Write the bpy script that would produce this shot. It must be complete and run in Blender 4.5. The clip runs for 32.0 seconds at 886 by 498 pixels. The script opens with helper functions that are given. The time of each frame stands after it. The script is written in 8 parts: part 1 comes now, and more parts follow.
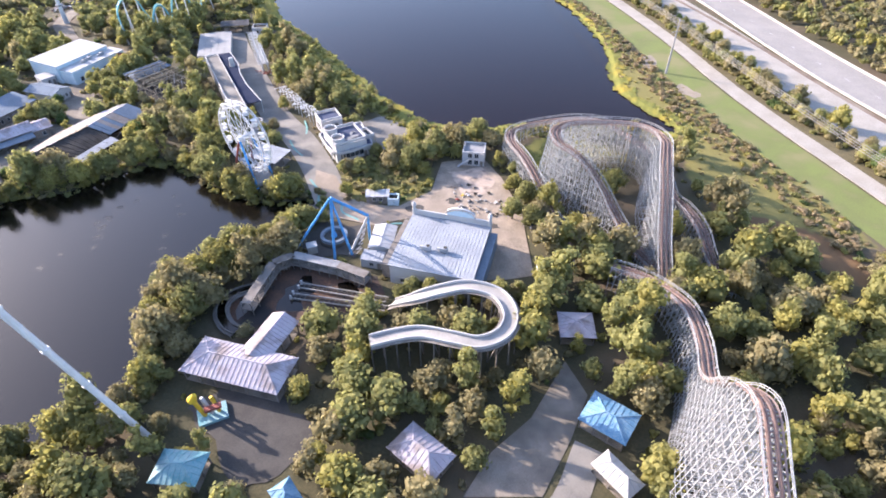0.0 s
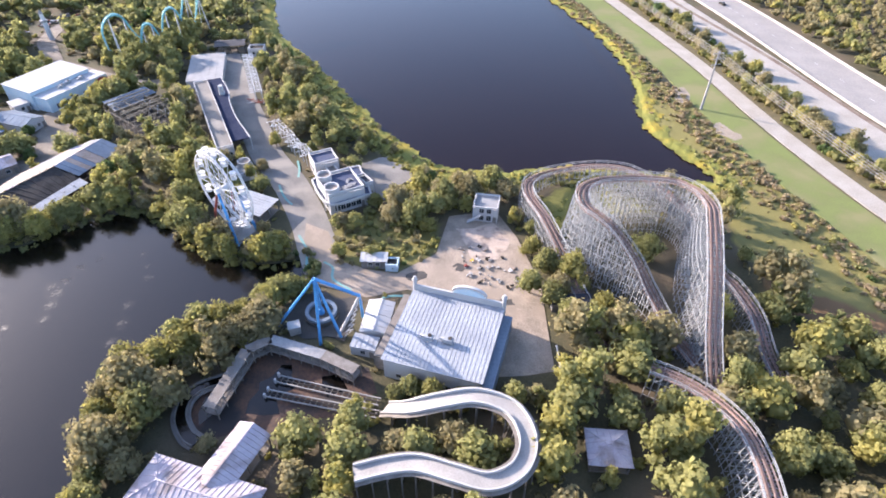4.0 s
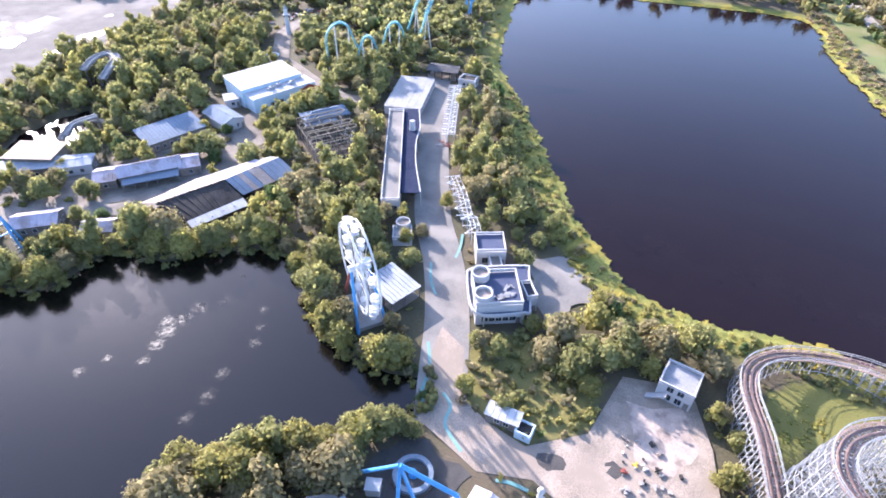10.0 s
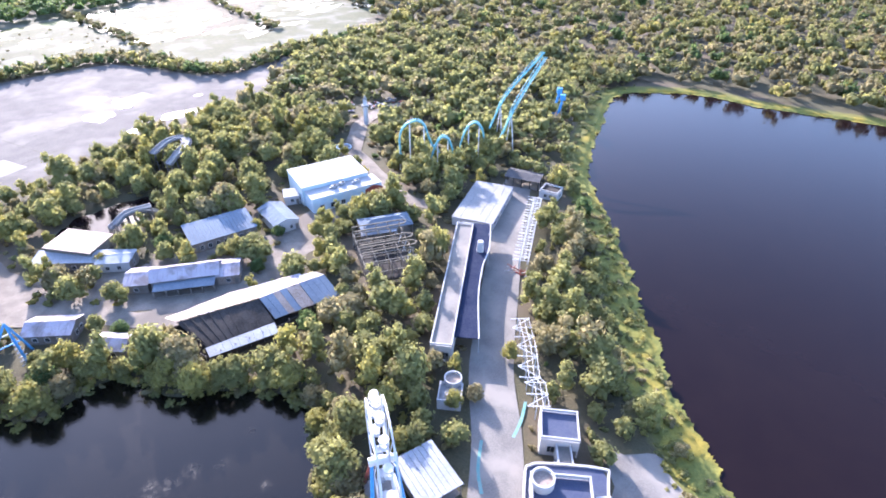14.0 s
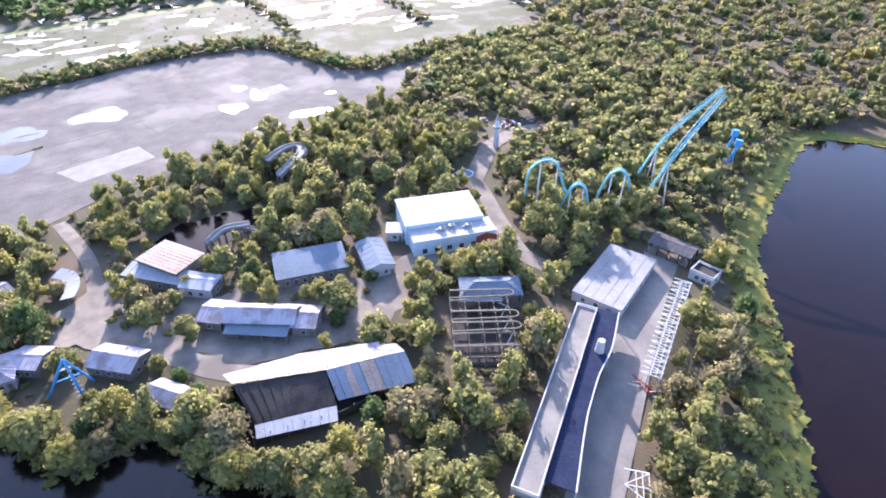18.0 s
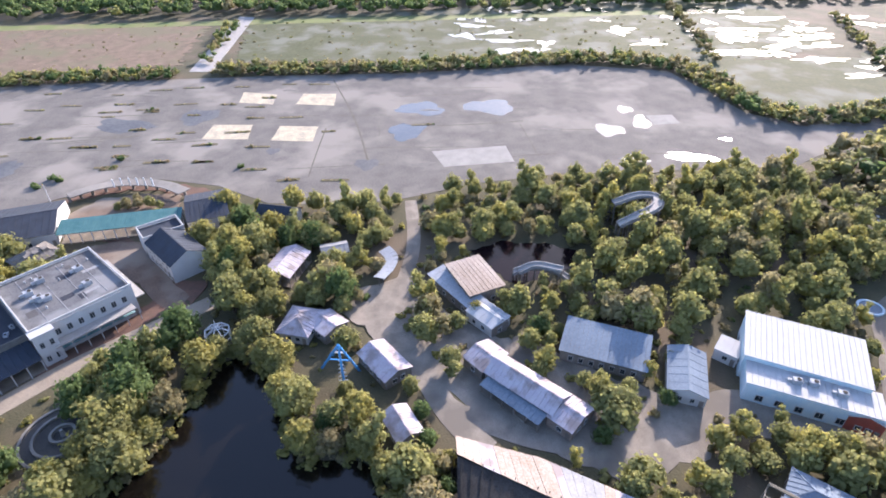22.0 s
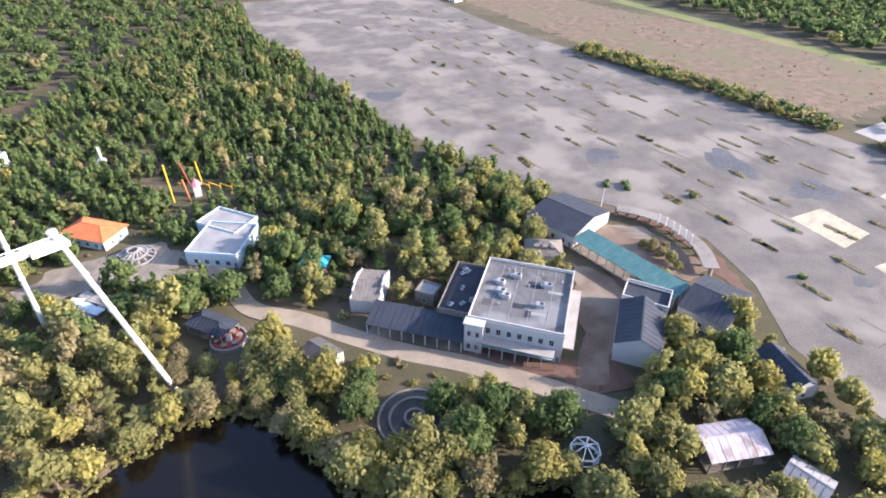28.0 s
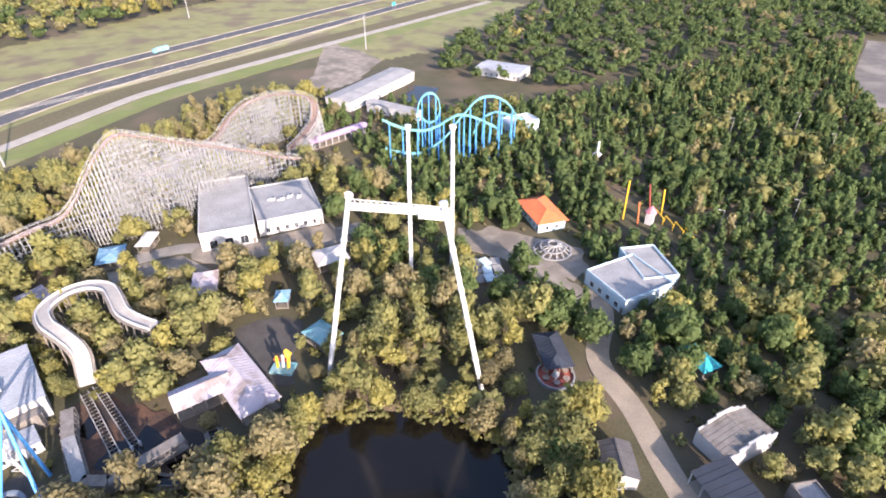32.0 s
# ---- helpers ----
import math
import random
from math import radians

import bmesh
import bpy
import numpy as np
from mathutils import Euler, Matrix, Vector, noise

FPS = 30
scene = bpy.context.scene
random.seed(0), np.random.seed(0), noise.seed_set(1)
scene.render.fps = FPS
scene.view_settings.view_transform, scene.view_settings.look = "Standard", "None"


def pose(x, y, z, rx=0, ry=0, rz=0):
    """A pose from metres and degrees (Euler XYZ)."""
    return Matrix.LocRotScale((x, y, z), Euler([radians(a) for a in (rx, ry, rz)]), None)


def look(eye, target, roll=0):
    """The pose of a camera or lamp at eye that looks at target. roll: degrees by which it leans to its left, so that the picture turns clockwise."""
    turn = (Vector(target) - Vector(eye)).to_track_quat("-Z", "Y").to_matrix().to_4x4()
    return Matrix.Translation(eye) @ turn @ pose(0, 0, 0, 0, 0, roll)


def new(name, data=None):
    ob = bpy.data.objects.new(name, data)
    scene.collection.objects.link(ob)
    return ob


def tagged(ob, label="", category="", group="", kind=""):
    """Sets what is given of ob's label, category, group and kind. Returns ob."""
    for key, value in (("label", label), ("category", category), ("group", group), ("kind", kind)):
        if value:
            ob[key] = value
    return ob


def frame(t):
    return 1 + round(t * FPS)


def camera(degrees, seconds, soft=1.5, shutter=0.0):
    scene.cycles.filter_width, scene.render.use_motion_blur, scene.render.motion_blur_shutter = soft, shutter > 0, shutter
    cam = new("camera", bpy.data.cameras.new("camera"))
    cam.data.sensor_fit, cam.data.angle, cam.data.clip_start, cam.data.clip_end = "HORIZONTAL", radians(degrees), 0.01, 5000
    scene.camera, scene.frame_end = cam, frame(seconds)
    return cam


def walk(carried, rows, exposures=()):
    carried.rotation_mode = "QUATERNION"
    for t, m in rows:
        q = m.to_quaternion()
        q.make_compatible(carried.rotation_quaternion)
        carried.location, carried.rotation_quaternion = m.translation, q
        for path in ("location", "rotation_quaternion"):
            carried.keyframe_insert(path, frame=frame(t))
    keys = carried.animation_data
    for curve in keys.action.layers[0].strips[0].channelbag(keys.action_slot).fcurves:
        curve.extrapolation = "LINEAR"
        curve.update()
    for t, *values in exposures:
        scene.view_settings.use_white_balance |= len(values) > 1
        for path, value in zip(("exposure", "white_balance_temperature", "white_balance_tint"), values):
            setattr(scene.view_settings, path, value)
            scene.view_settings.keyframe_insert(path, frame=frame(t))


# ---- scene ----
cam = camera(77.09, 32.0, soft=1.8)
PATH = [
    (0.0, (0.00, 0.00, 101.50), (-0.21, 45.48, 62.36), -0.41),
    (0.5, (0.12, 3.61, 101.34), (-0.07, 49.13, 62.25), -0.37),
    (1.0, (0.21, 7.26, 101.26), (0.10, 52.82, 62.22), -0.27),
    (1.5, (0.28, 10.93, 101.25), (0.21, 56.50, 62.22), -0.20),
    (2.0, (0.37, 14.75, 101.22), (0.32, 60.32, 62.20), -0.22),
    (2.5, (0.45, 18.64, 101.20), (0.41, 64.20, 62.16), -0.20),
    (3.0, (0.55, 22.51, 101.20), (0.46, 68.06, 62.14), -0.19),
    (3.5, (0.59, 26.34, 101.22), (0.08, 71.89, 62.17), -0.13),
    (5.5, (0.29, 41.13, 100.13), (-3.96, 86.77, 61.42), 0.17),
    (6.0, (0.21, 44.98, 100.00), (-5.48, 90.49, 61.31), 0.22),
    (6.5, (0.03, 48.84, 99.96), (-6.97, 94.17, 61.28), 0.29),
    (7.0, (-0.24, 52.73, 100.02), (-8.56, 97.84, 61.34), 0.38),
    (7.5, (-0.56, 56.75, 100.20), (-10.23, 101.54, 61.47), 0.41),
    (8.0, (-0.90, 60.93, 100.44), (-12.34, 105.25, 61.64), 0.31),
    (8.5, (-1.44, 65.16, 100.63), (-14.97, 108.89, 61.84), 0.31),
    (9.0, (-2.21, 69.31, 100.76), (-17.85, 112.31, 61.96), 0.39),
    (9.5, (-3.18, 73.40, 100.75), (-20.96, 115.58, 61.96), 0.47),
    (10.0, (-4.31, 77.50, 100.58), (-24.08, 118.89, 61.90), 0.57),
    (10.5, (-5.57, 81.62, 100.34), (-27.24, 122.33, 61.96), 0.49),
    (11.0, (-6.97, 85.79, 100.09), (-30.10, 126.46, 62.52), 0.42),
    (11.5, (-8.53, 89.96, 99.87), (-32.75, 131.05, 63.47), 0.35),
    (12.0, (-10.33, 94.20, 99.73), (-35.48, 135.43, 64.13), 0.24),
    (12.5, (-12.27, 98.39, 99.67), (-38.38, 139.73, 64.90), 0.25),
    (13.0, (-14.34, 102.49, 99.72), (-41.24, 144.02, 65.79), 0.28),
    (13.5, (-16.50, 106.57, 99.86), (-44.38, 148.11, 66.74), 0.36),
    (14.0, (-18.76, 110.64, 100.06), (-47.57, 151.63, 67.04), 0.37),
    (14.5, (-21.10, 114.73, 100.29), (-50.82, 155.03, 67.23), 0.49),
    (16.5, (-31.56, 131.01, 102.11), (-64.54, 168.04, 68.33), 0.91),
    (17.0, (-34.52, 134.98, 102.60), (-68.85, 170.55, 68.59), 0.93),
    (17.5, (-37.55, 138.77, 103.05), (-73.49, 172.54, 68.87), 0.79),
    (18.0, (-40.77, 142.25, 103.46), (-78.74, 173.54, 69.12), 0.66),
    (18.5, (-44.12, 145.35, 103.76), (-84.62, 173.14, 69.30), 0.58),
    (19.0, (-47.53, 148.12, 103.92), (-90.45, 171.91, 69.39), 0.39),
    (19.5, (-50.96, 150.56, 103.91), (-95.79, 170.45, 69.34), 0.31),
    (20.0, (-54.34, 152.71, 103.84), (-100.58, 168.98, 69.24), 0.13),
    (20.5, (-57.75, 154.61, 103.79), (-105.21, 166.95, 69.21), 0.03),
    (21.0, (-61.20, 156.26, 103.75), (-109.62, 164.38, 69.25), 0.08),
    (21.5, (-64.77, 157.59, 103.74), (-113.82, 161.20, 69.37), 0.05),
    (22.0, (-68.46, 158.58, 103.66), (-117.71, 157.52, 69.41), -0.09),
    (22.5, (-72.36, 159.20, 103.51), (-121.30, 153.53, 69.26), -0.05),
    (23.0, (-76.46, 159.56, 103.40), (-124.81, 149.75, 69.25), -0.01),
    (23.5, (-80.65, 159.68, 103.39), (-127.96, 145.45, 69.34), -0.00),
    (24.0, (-84.84, 159.56, 103.49), (-130.55, 140.79, 69.45), 0.04),
    (24.5, (-89.05, 159.25, 103.69), (-132.68, 135.92, 69.74), -0.06),
    (25.0, (-93.21, 158.77, 103.92), (-134.52, 131.49, 70.02), -0.04),
    (25.5, (-97.33, 158.12, 104.18), (-135.91, 127.07, 70.30), 0.01),
    (27.5, (-112.34, 153.84, 106.72), (-136.93, 111.20, 72.40), 0.45),
    (28.0, (-115.92, 152.10, 106.71), (-135.73, 107.06, 72.37), 0.58),
    (28.5, (-119.46, 150.10, 106.56), (-133.61, 102.95, 72.25), 0.58),
    (29.0, (-122.94, 147.72, 106.29), (-131.24, 99.15, 72.06), 0.44),
    (29.5, (-126.22, 144.94, 106.03), (-128.62, 95.69, 71.85), 0.28),
    (30.0, (-129.16, 141.68, 105.75), (-125.47, 92.46, 71.64), 0.31),
    (30.5, (-131.67, 138.14, 105.53), (-121.78, 89.73, 71.50), 0.35),
    (31.0, (-133.81, 134.41, 105.30), (-117.51, 87.70, 71.35), 0.35),
    (31.5, (-135.67, 130.52, 105.03), (-113.42, 86.24, 71.20), 0.14),
    (32.0, (-137.38, 126.53, 104.73), (-110.01, 85.02, 71.14), 0.02),
]
walk(cam, [(t, look(eye, target, roll)) for t, eye, target, roll in PATH], [(0, 2.08, 6300, 22), (6, 2.02, 6150, 22), (10, 2.38, 5800, 24), (14, 2.5, 5700, 25), (18, 2.23, 5750, 27), (22, 1.9, 6100, 22), (26, 1.88, 6200, 20), (29, 2.06, 6400, 22), (32, 1.88, 6500, 23)])

# ---- sky and sun ----
SUN_EL, SUN_DIR = radians(21), Vector((-0.897, 0.44, 0))
world = bpy.data.worlds.new("sky")
scene.world = world
world.use_nodes = True
wn = world.node_tree.nodes
sky = wn.new("ShaderNodeTexSky")
sky.sky_type, sky.sun_disc, sky.sun_elevation = "NISHITA", False, SUN_EL
sky.sun_rotation = math.atan2(SUN_DIR.x, SUN_DIR.y)
sky.dust_density, sky.air_density, sky.ozone_density = 1.5, 1.0, 2.2
wn["Background"].inputs["Strength"].default_value = 0.15
world.node_tree.links.new(sky.outputs[0], wn["Background"].inputs["Color"])
sun = new("sun", bpy.data.lights.new("sun", "SUN"))
sun.data.energy, sun.data.angle, sun.data.color = 3.7, radians(0.6), (1.0, 0.9, 0.77)
d = Vector((SUN_DIR.x * math.cos(SUN_EL), SUN_DIR.y * math.cos(SUN_EL), math.sin(SUN_EL)))
sun.matrix_world = look(d * 500, (0, 0, 0))

# ---- materials ----
def material(name, base, rough=0.8, other=None, scale=1.0, amount=0.6, metal=0.0, bump=0.0, bump_scale=None, fine=8.0, vary=0.0, island=0.0, spec=0.25, third=None, third_scale=0.05):
    """Two-scale mottled surface: base and other colours mixed by broad and fine noise; vary: spread from object to object; island: spread from piece to piece."""
    m = bpy.data.materials.new(name)
    m.use_nodes = True
    nt = m.node_tree
    N, L = nt.nodes, nt.links
    b = N["Principled BSDF"]
    b.inputs["Roughness"].default_value, b.inputs["Metallic"].default_value = rough, metal
    b.inputs["Specular IOR Level"].default_value = spec
    geo = N.new("ShaderNodeNewGeometry")
    pos = geo.outputs["Position"]
    n1, n2 = N.new("ShaderNodeTexNoise"), N.new("ShaderNodeTexNoise")
    for n, s, det in ((n1, scale, 6), (n2, scale * fine, 4)):
        n.inputs["Scale"].default_value, n.inputs["Detail"].default_value = s, det
        L.new(pos, n.inputs["Vector"])
    add = N.new("ShaderNodeMath")
    add.operation = "ADD"
    L.new(n1.outputs["Fac"], add.inputs[0]), L.new(n2.outputs["Fac"], add.inputs[1])
    ramp = N.new("ShaderNodeMapRange")
    ramp.inputs["From Min"].default_value, ramp.inputs["From Max"].default_value = 0.75, 1.25
    ramp.inputs["To Max"].default_value = amount
    L.new(add.outputs[0], ramp.inputs["Value"])
    mix = N.new("ShaderNodeMix")
    mix.data_type = "RGBA"
    other = other or tuple(c * 0.55 for c in base)
    mix.inputs["A"].default_value, mix.inputs["B"].default_value = (*base, 1), (*other, 1)
    L.new(ramp.outputs[0], mix.inputs["Factor"])
    out = mix.outputs["Result"]
    if third:
        n3, r3, m3 = N.new("ShaderNodeTexNoise"), N.new("ShaderNodeMapRange"), N.new("ShaderNodeMix")
        n3.inputs["Scale"].default_value, n3.inputs["Detail"].default_value = third_scale, 5
        L.new(pos, n3.inputs["Vector"])
        r3.inputs["From Min"].default_value, r3.inputs["From Max"].default_value = 0.48, 0.62
        L.new(n3.outputs["Fac"], r3.inputs["Value"])
        m3.data_type = "RGBA"
        m3.inputs["B"].default_value = (*third, 1)
        L.new(out, m3.inputs["A"]), L.new(r3.outputs[0], m3.inputs["Factor"])
        out = m3.outputs["Result"]
    if vary or island:
        hs, mr = N.new("ShaderNodeHueSaturation"), N.new("ShaderNodeMapRange")
        src = N.new("ShaderNodeObjectInfo").outputs["Random"] if vary else geo.outputs["Random Per Island"]
        k = vary or island
        mr.inputs["To Min"].default_value, mr.inputs["To Max"].default_value = 1 - k, 1 + k
        L.new(src, mr.inputs["Value"]), L.new(mr.outputs[0], hs.inputs["Value"])
        L.new(out, hs.inputs["Color"])
        out = hs.outputs["Color"]
        if vary and island:
            h2, r2 = N.new("ShaderNodeHueSaturation"), N.new("ShaderNodeMapRange")
            r2.inputs["To Min"].default_value, r2.inputs["To Max"].default_value = 1 - island, 1 + island
            L.new(geo.outputs["Random Per Island"], r2.inputs["Value"]), L.new(r2.outputs[0], h2.inputs["Value"])
            L.new(out, h2.inputs["Color"])
            out = h2.outputs["Color"]
    L.new(out, b.inputs["Base Color"])
    if bump:
        nb, bp = N.new("ShaderNodeTexNoise"), N.new("ShaderNodeBump")
        nb.inputs["Scale"].default_value, nb.inputs["Detail"].default_value = bump_scale or scale * fine, 5
        L.new(pos, nb.inputs["Vector"])
        bp.inputs["Strength"].default_value, bp.inputs["Distance"].default_value = 0.6, bump
        L.new(nb.outputs["Fac"], bp.inputs["Height"]), L.new(bp.outputs[0], b.inputs["Normal"])
    return m


M_GROUND = material("weedy_ground", (0.085, 0.073, 0.04), 0.95, (0.052, 0.05, 0.026), 0.12, 1, bump=0.25, fine=14, third=(0.105, 0.08, 0.052), third_scale=0.03)
def zoned(m, zones):
    """Blend further ground colours into m where the sheet's zone marks reach, with ragged edges."""
    N, L = m.node_tree.nodes, m.node_tree.links
    b = N["Principled BSDF"]
    at, sep, nz = N.new("ShaderNodeVertexColor"), N.new("ShaderNodeSeparateColor"), N.new("ShaderNodeTexNoise")
    at.layer_name = "zone"
    nz.inputs["Scale"].default_value, nz.inputs["Detail"].default_value = 0.25, 6
    L.new(N.new("ShaderNodeNewGeometry").outputs["Position"], nz.inputs["Vector"])
    L.new(at.outputs["Color"], sep.inputs[0])
    for k, (c1, c2) in enumerate(zones):
        mr, mx, tone, cr = N.new("ShaderNodeMapRange"), N.new("ShaderNodeMix"), N.new("ShaderNodeMix"), N.new("ShaderNodeMath")
        cr.operation = "ADD"
        L.new(sep.outputs[k], cr.inputs[0]), L.new(nz.outputs["Fac"], cr.inputs[1])
        mr.inputs["From Min"].default_value, mr.inputs["From Max"].default_value = 0.85, 1.15
        L.new(cr.outputs[0], mr.inputs["Value"])
        tone.data_type = mx.data_type = "RGBA"
        tone.inputs["A"].default_value, tone.inputs["B"].default_value = (*c1, 1), (*c2, 1)
        n2 = N.new("ShaderNodeTexNoise")
        n2.inputs["Scale"].default_value, n2.inputs["Detail"].default_value = 0.6, 6
        L.new(n2.outputs["Fac"], tone.inputs["Factor"])
        L.new(b.inputs["Base Color"].links[0].from_socket, mx.inputs["A"])
        L.new(tone.outputs["Result"], mx.inputs["B"]), L.new(mr.outputs[0], mx.inputs["Factor"])
        L.new(mx.outputs["Result"], b.inputs["Base Color"])


zoned(M_GROUND, [((0.11, 0.112, 0.03), (0.165, 0.15, 0.04)), ((0.12, 0.07, 0.03), (0.17, 0.1, 0.05)), ((0.125, 0.12, 0.034), (0.19, 0.158, 0.055))])
M_WATER = material("lake_water", (0.0085, 0.0046, 0.0056), 0.12, (0.0105, 0.006, 0.0066), 0.02, 1, bump=0.03, bump_scale=0.5, spec=0.1)
def wind_ripples(m, spots):
    """Patches of rougher, wind-ruffled water round the given spots (x, y, radius)."""
    N, L = m.node_tree.nodes, m.node_tree.links
    b = N["Principled BSDF"]
    pos = N.new("ShaderNodeNewGeometry").outputs["Position"]
    total = None
    for x, y, r in spots:
        ds, mr = N.new("ShaderNodeVectorMath"), N.new("ShaderNodeMapRange")
        ds.operation = "DISTANCE"
        ds.inputs[1].default_value = (x, y, -0.75)
        L.new(pos, ds.inputs[0]), L.new(ds.outputs["Value"], mr.inputs["Value"])
        mr.inputs["From Min"].default_value, mr.inputs["From Max"].default_value = r, 0.0
        if total is None:
            total = mr.outputs[0]
        else:
            mx = N.new("ShaderNodeMath")
            mx.operation = "MAXIMUM"
            L.new(total, mx.inputs[0]), L.new(mr.outputs[0], mx.inputs[1])
            total = mx.outputs[0]
    nz, ad, ra = N.new("ShaderNodeTexNoise"), N.new("ShaderNodeMath"), N.new("ShaderNodeMapRange")
    nz.inputs["Scale"].default_value, nz.inputs["Detail"].default_value = 1.1, 14
    L.new(pos, nz.inputs["Vector"])
    ad.operation = "ADD"
    L.new(total, ad.inputs[0]), L.new(nz.outputs["Fac"], ad.inputs[1])
    ra.inputs["From Min"].default_value, ra.inputs["From Max"].default_value = 1.12, 1.5
    ra.inputs["To Min"].default_value, ra.inputs["To Max"].default_value = b.inputs["Roughness"].default_value, 0.34
    L.new(ad.outputs[0], ra.inputs["Value"]), L.new(ra.outputs[0], b.inputs["Roughness"])


M_LAGOON = material("lagoon_water", (0.0045, 0.0038, 0.003), 0.13, (0.006, 0.0048, 0.0035), 0.03, 1, bump=0.03, bump_scale=0.6, spec=0.34)
wind_ripples(M_LAGOON, ((-81.4, 125.6, 5), (-79.9, 119.3, 6), (-79.7, 113.3, 5), (-104.5, 131.4, 5), (-100, 120.3, 4), (-101, 125, 6), (-102, 129.2, 7), (-102, 134, 7), (-100.5, 139, 6), (-97, 142.5, 5), (-99, 152, 4), (-86, 145, 4), (-83, 140, 4), (-80.6, 135.5, 5), (-110.4, 111.6, 4), (-107.7, 117, 3.5)))
M_LOT = material("worn_asphalt", (0.16, 0.146, 0.128), 0.95, (0.104, 0.097, 0.089), 0.11, 1, bump=0.02, fine=16, third=(0.21, 0.19, 0.165), third_scale=0.035, spec=0.06)
M_PLAZA = material("bleached_plaza_concrete", (0.345, 0.28, 0.215), 0.92, (0.18, 0.148, 0.115), 0.22, 1, bump=0.01, fine=18, third=(0.24, 0.195, 0.15), third_scale=0.09, spec=0.12)
M_STREET = material("street_asphalt", (0.205, 0.19, 0.168), 0.92, (0.14, 0.131, 0.118), 0.15, 1, fine=20, spec=0.1, third=(0.235, 0.215, 0.185), third_scale=0.09)
# Dark mottling paints dirt and dappled tree shadow together into the paving.
M_PATH = material("sandy_concrete", (0.285, 0.245, 0.198), 0.92, (0.135, 0.118, 0.096), 0.2, 1, bump=0.01, fine=40, third=(0.14, 0.122, 0.1), third_scale=0.07, spec=0.12)
M_WHITE = material("white_paint", (0.4, 0.396, 0.392), 0.85, (0.35, 0.335, 0.315), 0.4, 0.8, fine=12)
M_METAL = material("pale_metal_roof", (0.33, 0.345, 0.365), 0.75, (0.24, 0.25, 0.26), 0.15, 1, metal=0.1, fine=12, spec=0.15)
M_BLUEROOF = material("grey_blue_roof", (0.175, 0.21, 0.245), 0.9, (0.13, 0.155, 0.185), 0.15, 1, fine=12, spec=0.08)
M_STEELWHITE = material("white_steel", (0.54, 0.54, 0.535), 0.55, (0.43, 0.43, 0.425), 0.5, 0.8)
M_GRASS = material("mown_grass", (0.14, 0.165, 0.048), 0.9, (0.115, 0.125, 0.045), 0.1, 1, fine=20, third=(0.17, 0.16, 0.07), third_scale=0.05)
M_GREYROOF2 = material("grey_bitumen_roof", (0.13, 0.128, 0.126), 0.9, (0.075, 0.075, 0.078), 0.15, 1, fine=14, third=(0.17, 0.17, 0.17), third_scale=0.12)
M_TEAL2 = material("faded_teal_sheet", (0.035, 0.115, 0.115), 0.7, (0.075, 0.165, 0.158), 0.35, 1)
M_STRIPE = material("worn_teal_road_paint", (0.1, 0.26, 0.24), 0.9, (0.2, 0.3, 0.27), 0.6, 1, fine=8)
M_PINK = material("faded_pink_paint", (0.55, 0.2, 0.22), 0.6)
M_DRYWEED = material("dry_weeds", (0.13, 0.105, 0.055), 0.95, (0.075, 0.068, 0.036), 0.5, 1, fine=8)
# Dark asphalt tone; by the flume station it also paints tree shade.
M_DARKPAVE = material("dark_asphalt_tree_shade", (0.075, 0.068, 0.06), 0.9, (0.05, 0.046, 0.042), 0.3, 1, fine=12)
M_NAVYROOF = material("navy_roof_felt", (0.04, 0.052, 0.095), 0.85, (0.065, 0.075, 0.11), 0.3, 1, fine=10)
M_MEMBRANE = material("dusty_white_membrane", (0.29, 0.285, 0.275), 0.9, (0.2, 0.196, 0.19), 0.12, 1, fine=14)
M_REDSAND = material("reddish_sandy_earth", (0.175, 0.125, 0.09), 0.95, (0.11, 0.08, 0.06), 0.15, 1, fine=14, third=(0.2, 0.165, 0.13), third_scale=0.06)
M_SAND = material("tan_sand", (0.29, 0.24, 0.18), 0.95, (0.2, 0.168, 0.13), 0.2, 1, fine=14, spec=0.12)
M_PINKROOF = material("faded_pink_tin_roof", (0.42, 0.26, 0.35), 0.7, (0.44, 0.33, 0.39), 0.3, 1, fine=10)
M_DRYGRASS = material("dry_grass", (0.2, 0.19, 0.085), 0.95, (0.145, 0.145, 0.06), 0.1, 1, fine=16, third=(0.13, 0.105, 0.065), third_scale=0.04)
M_DARKROAD = material("dark_highway_asphalt", (0.055, 0.055, 0.06), 0.85, (0.08, 0.08, 0.08), 0.1, 1)
M_BROWNFIELD = material("dry_brown_field", (0.19, 0.13, 0.09), 0.95, (0.085, 0.066, 0.042), 0.16, 1, fine=6, third=(0.12, 0.105, 0.06), third_scale=0.035)
# The paler third tone paints glints of flooded ground into the meadow.
M_WETFIELD = material("wet_meadow", (0.105, 0.107, 0.06), 0.9, (0.07, 0.075, 0.04), 0.09, 1, fine=6, third=(0.15, 0.15, 0.115), third_scale=0.045, spec=0.07)
M_SANDLANE = material("bleached_sandy_lane", (0.33, 0.305, 0.265), 0.95, (0.25, 0.225, 0.19), 0.15, 1, fine=14, spec=0.1)
M_LANE = material("weathered_concrete_lane", (0.27, 0.25, 0.225), 0.92, (0.21, 0.195, 0.18), 0.08, 1, fine=20, spec=0.12)
M_GREYROOF = material("grey_shingle_roof", (0.095, 0.09, 0.088), 0.9, (0.06, 0.057, 0.056), 0.3, 1, fine=12, bump=0.02)
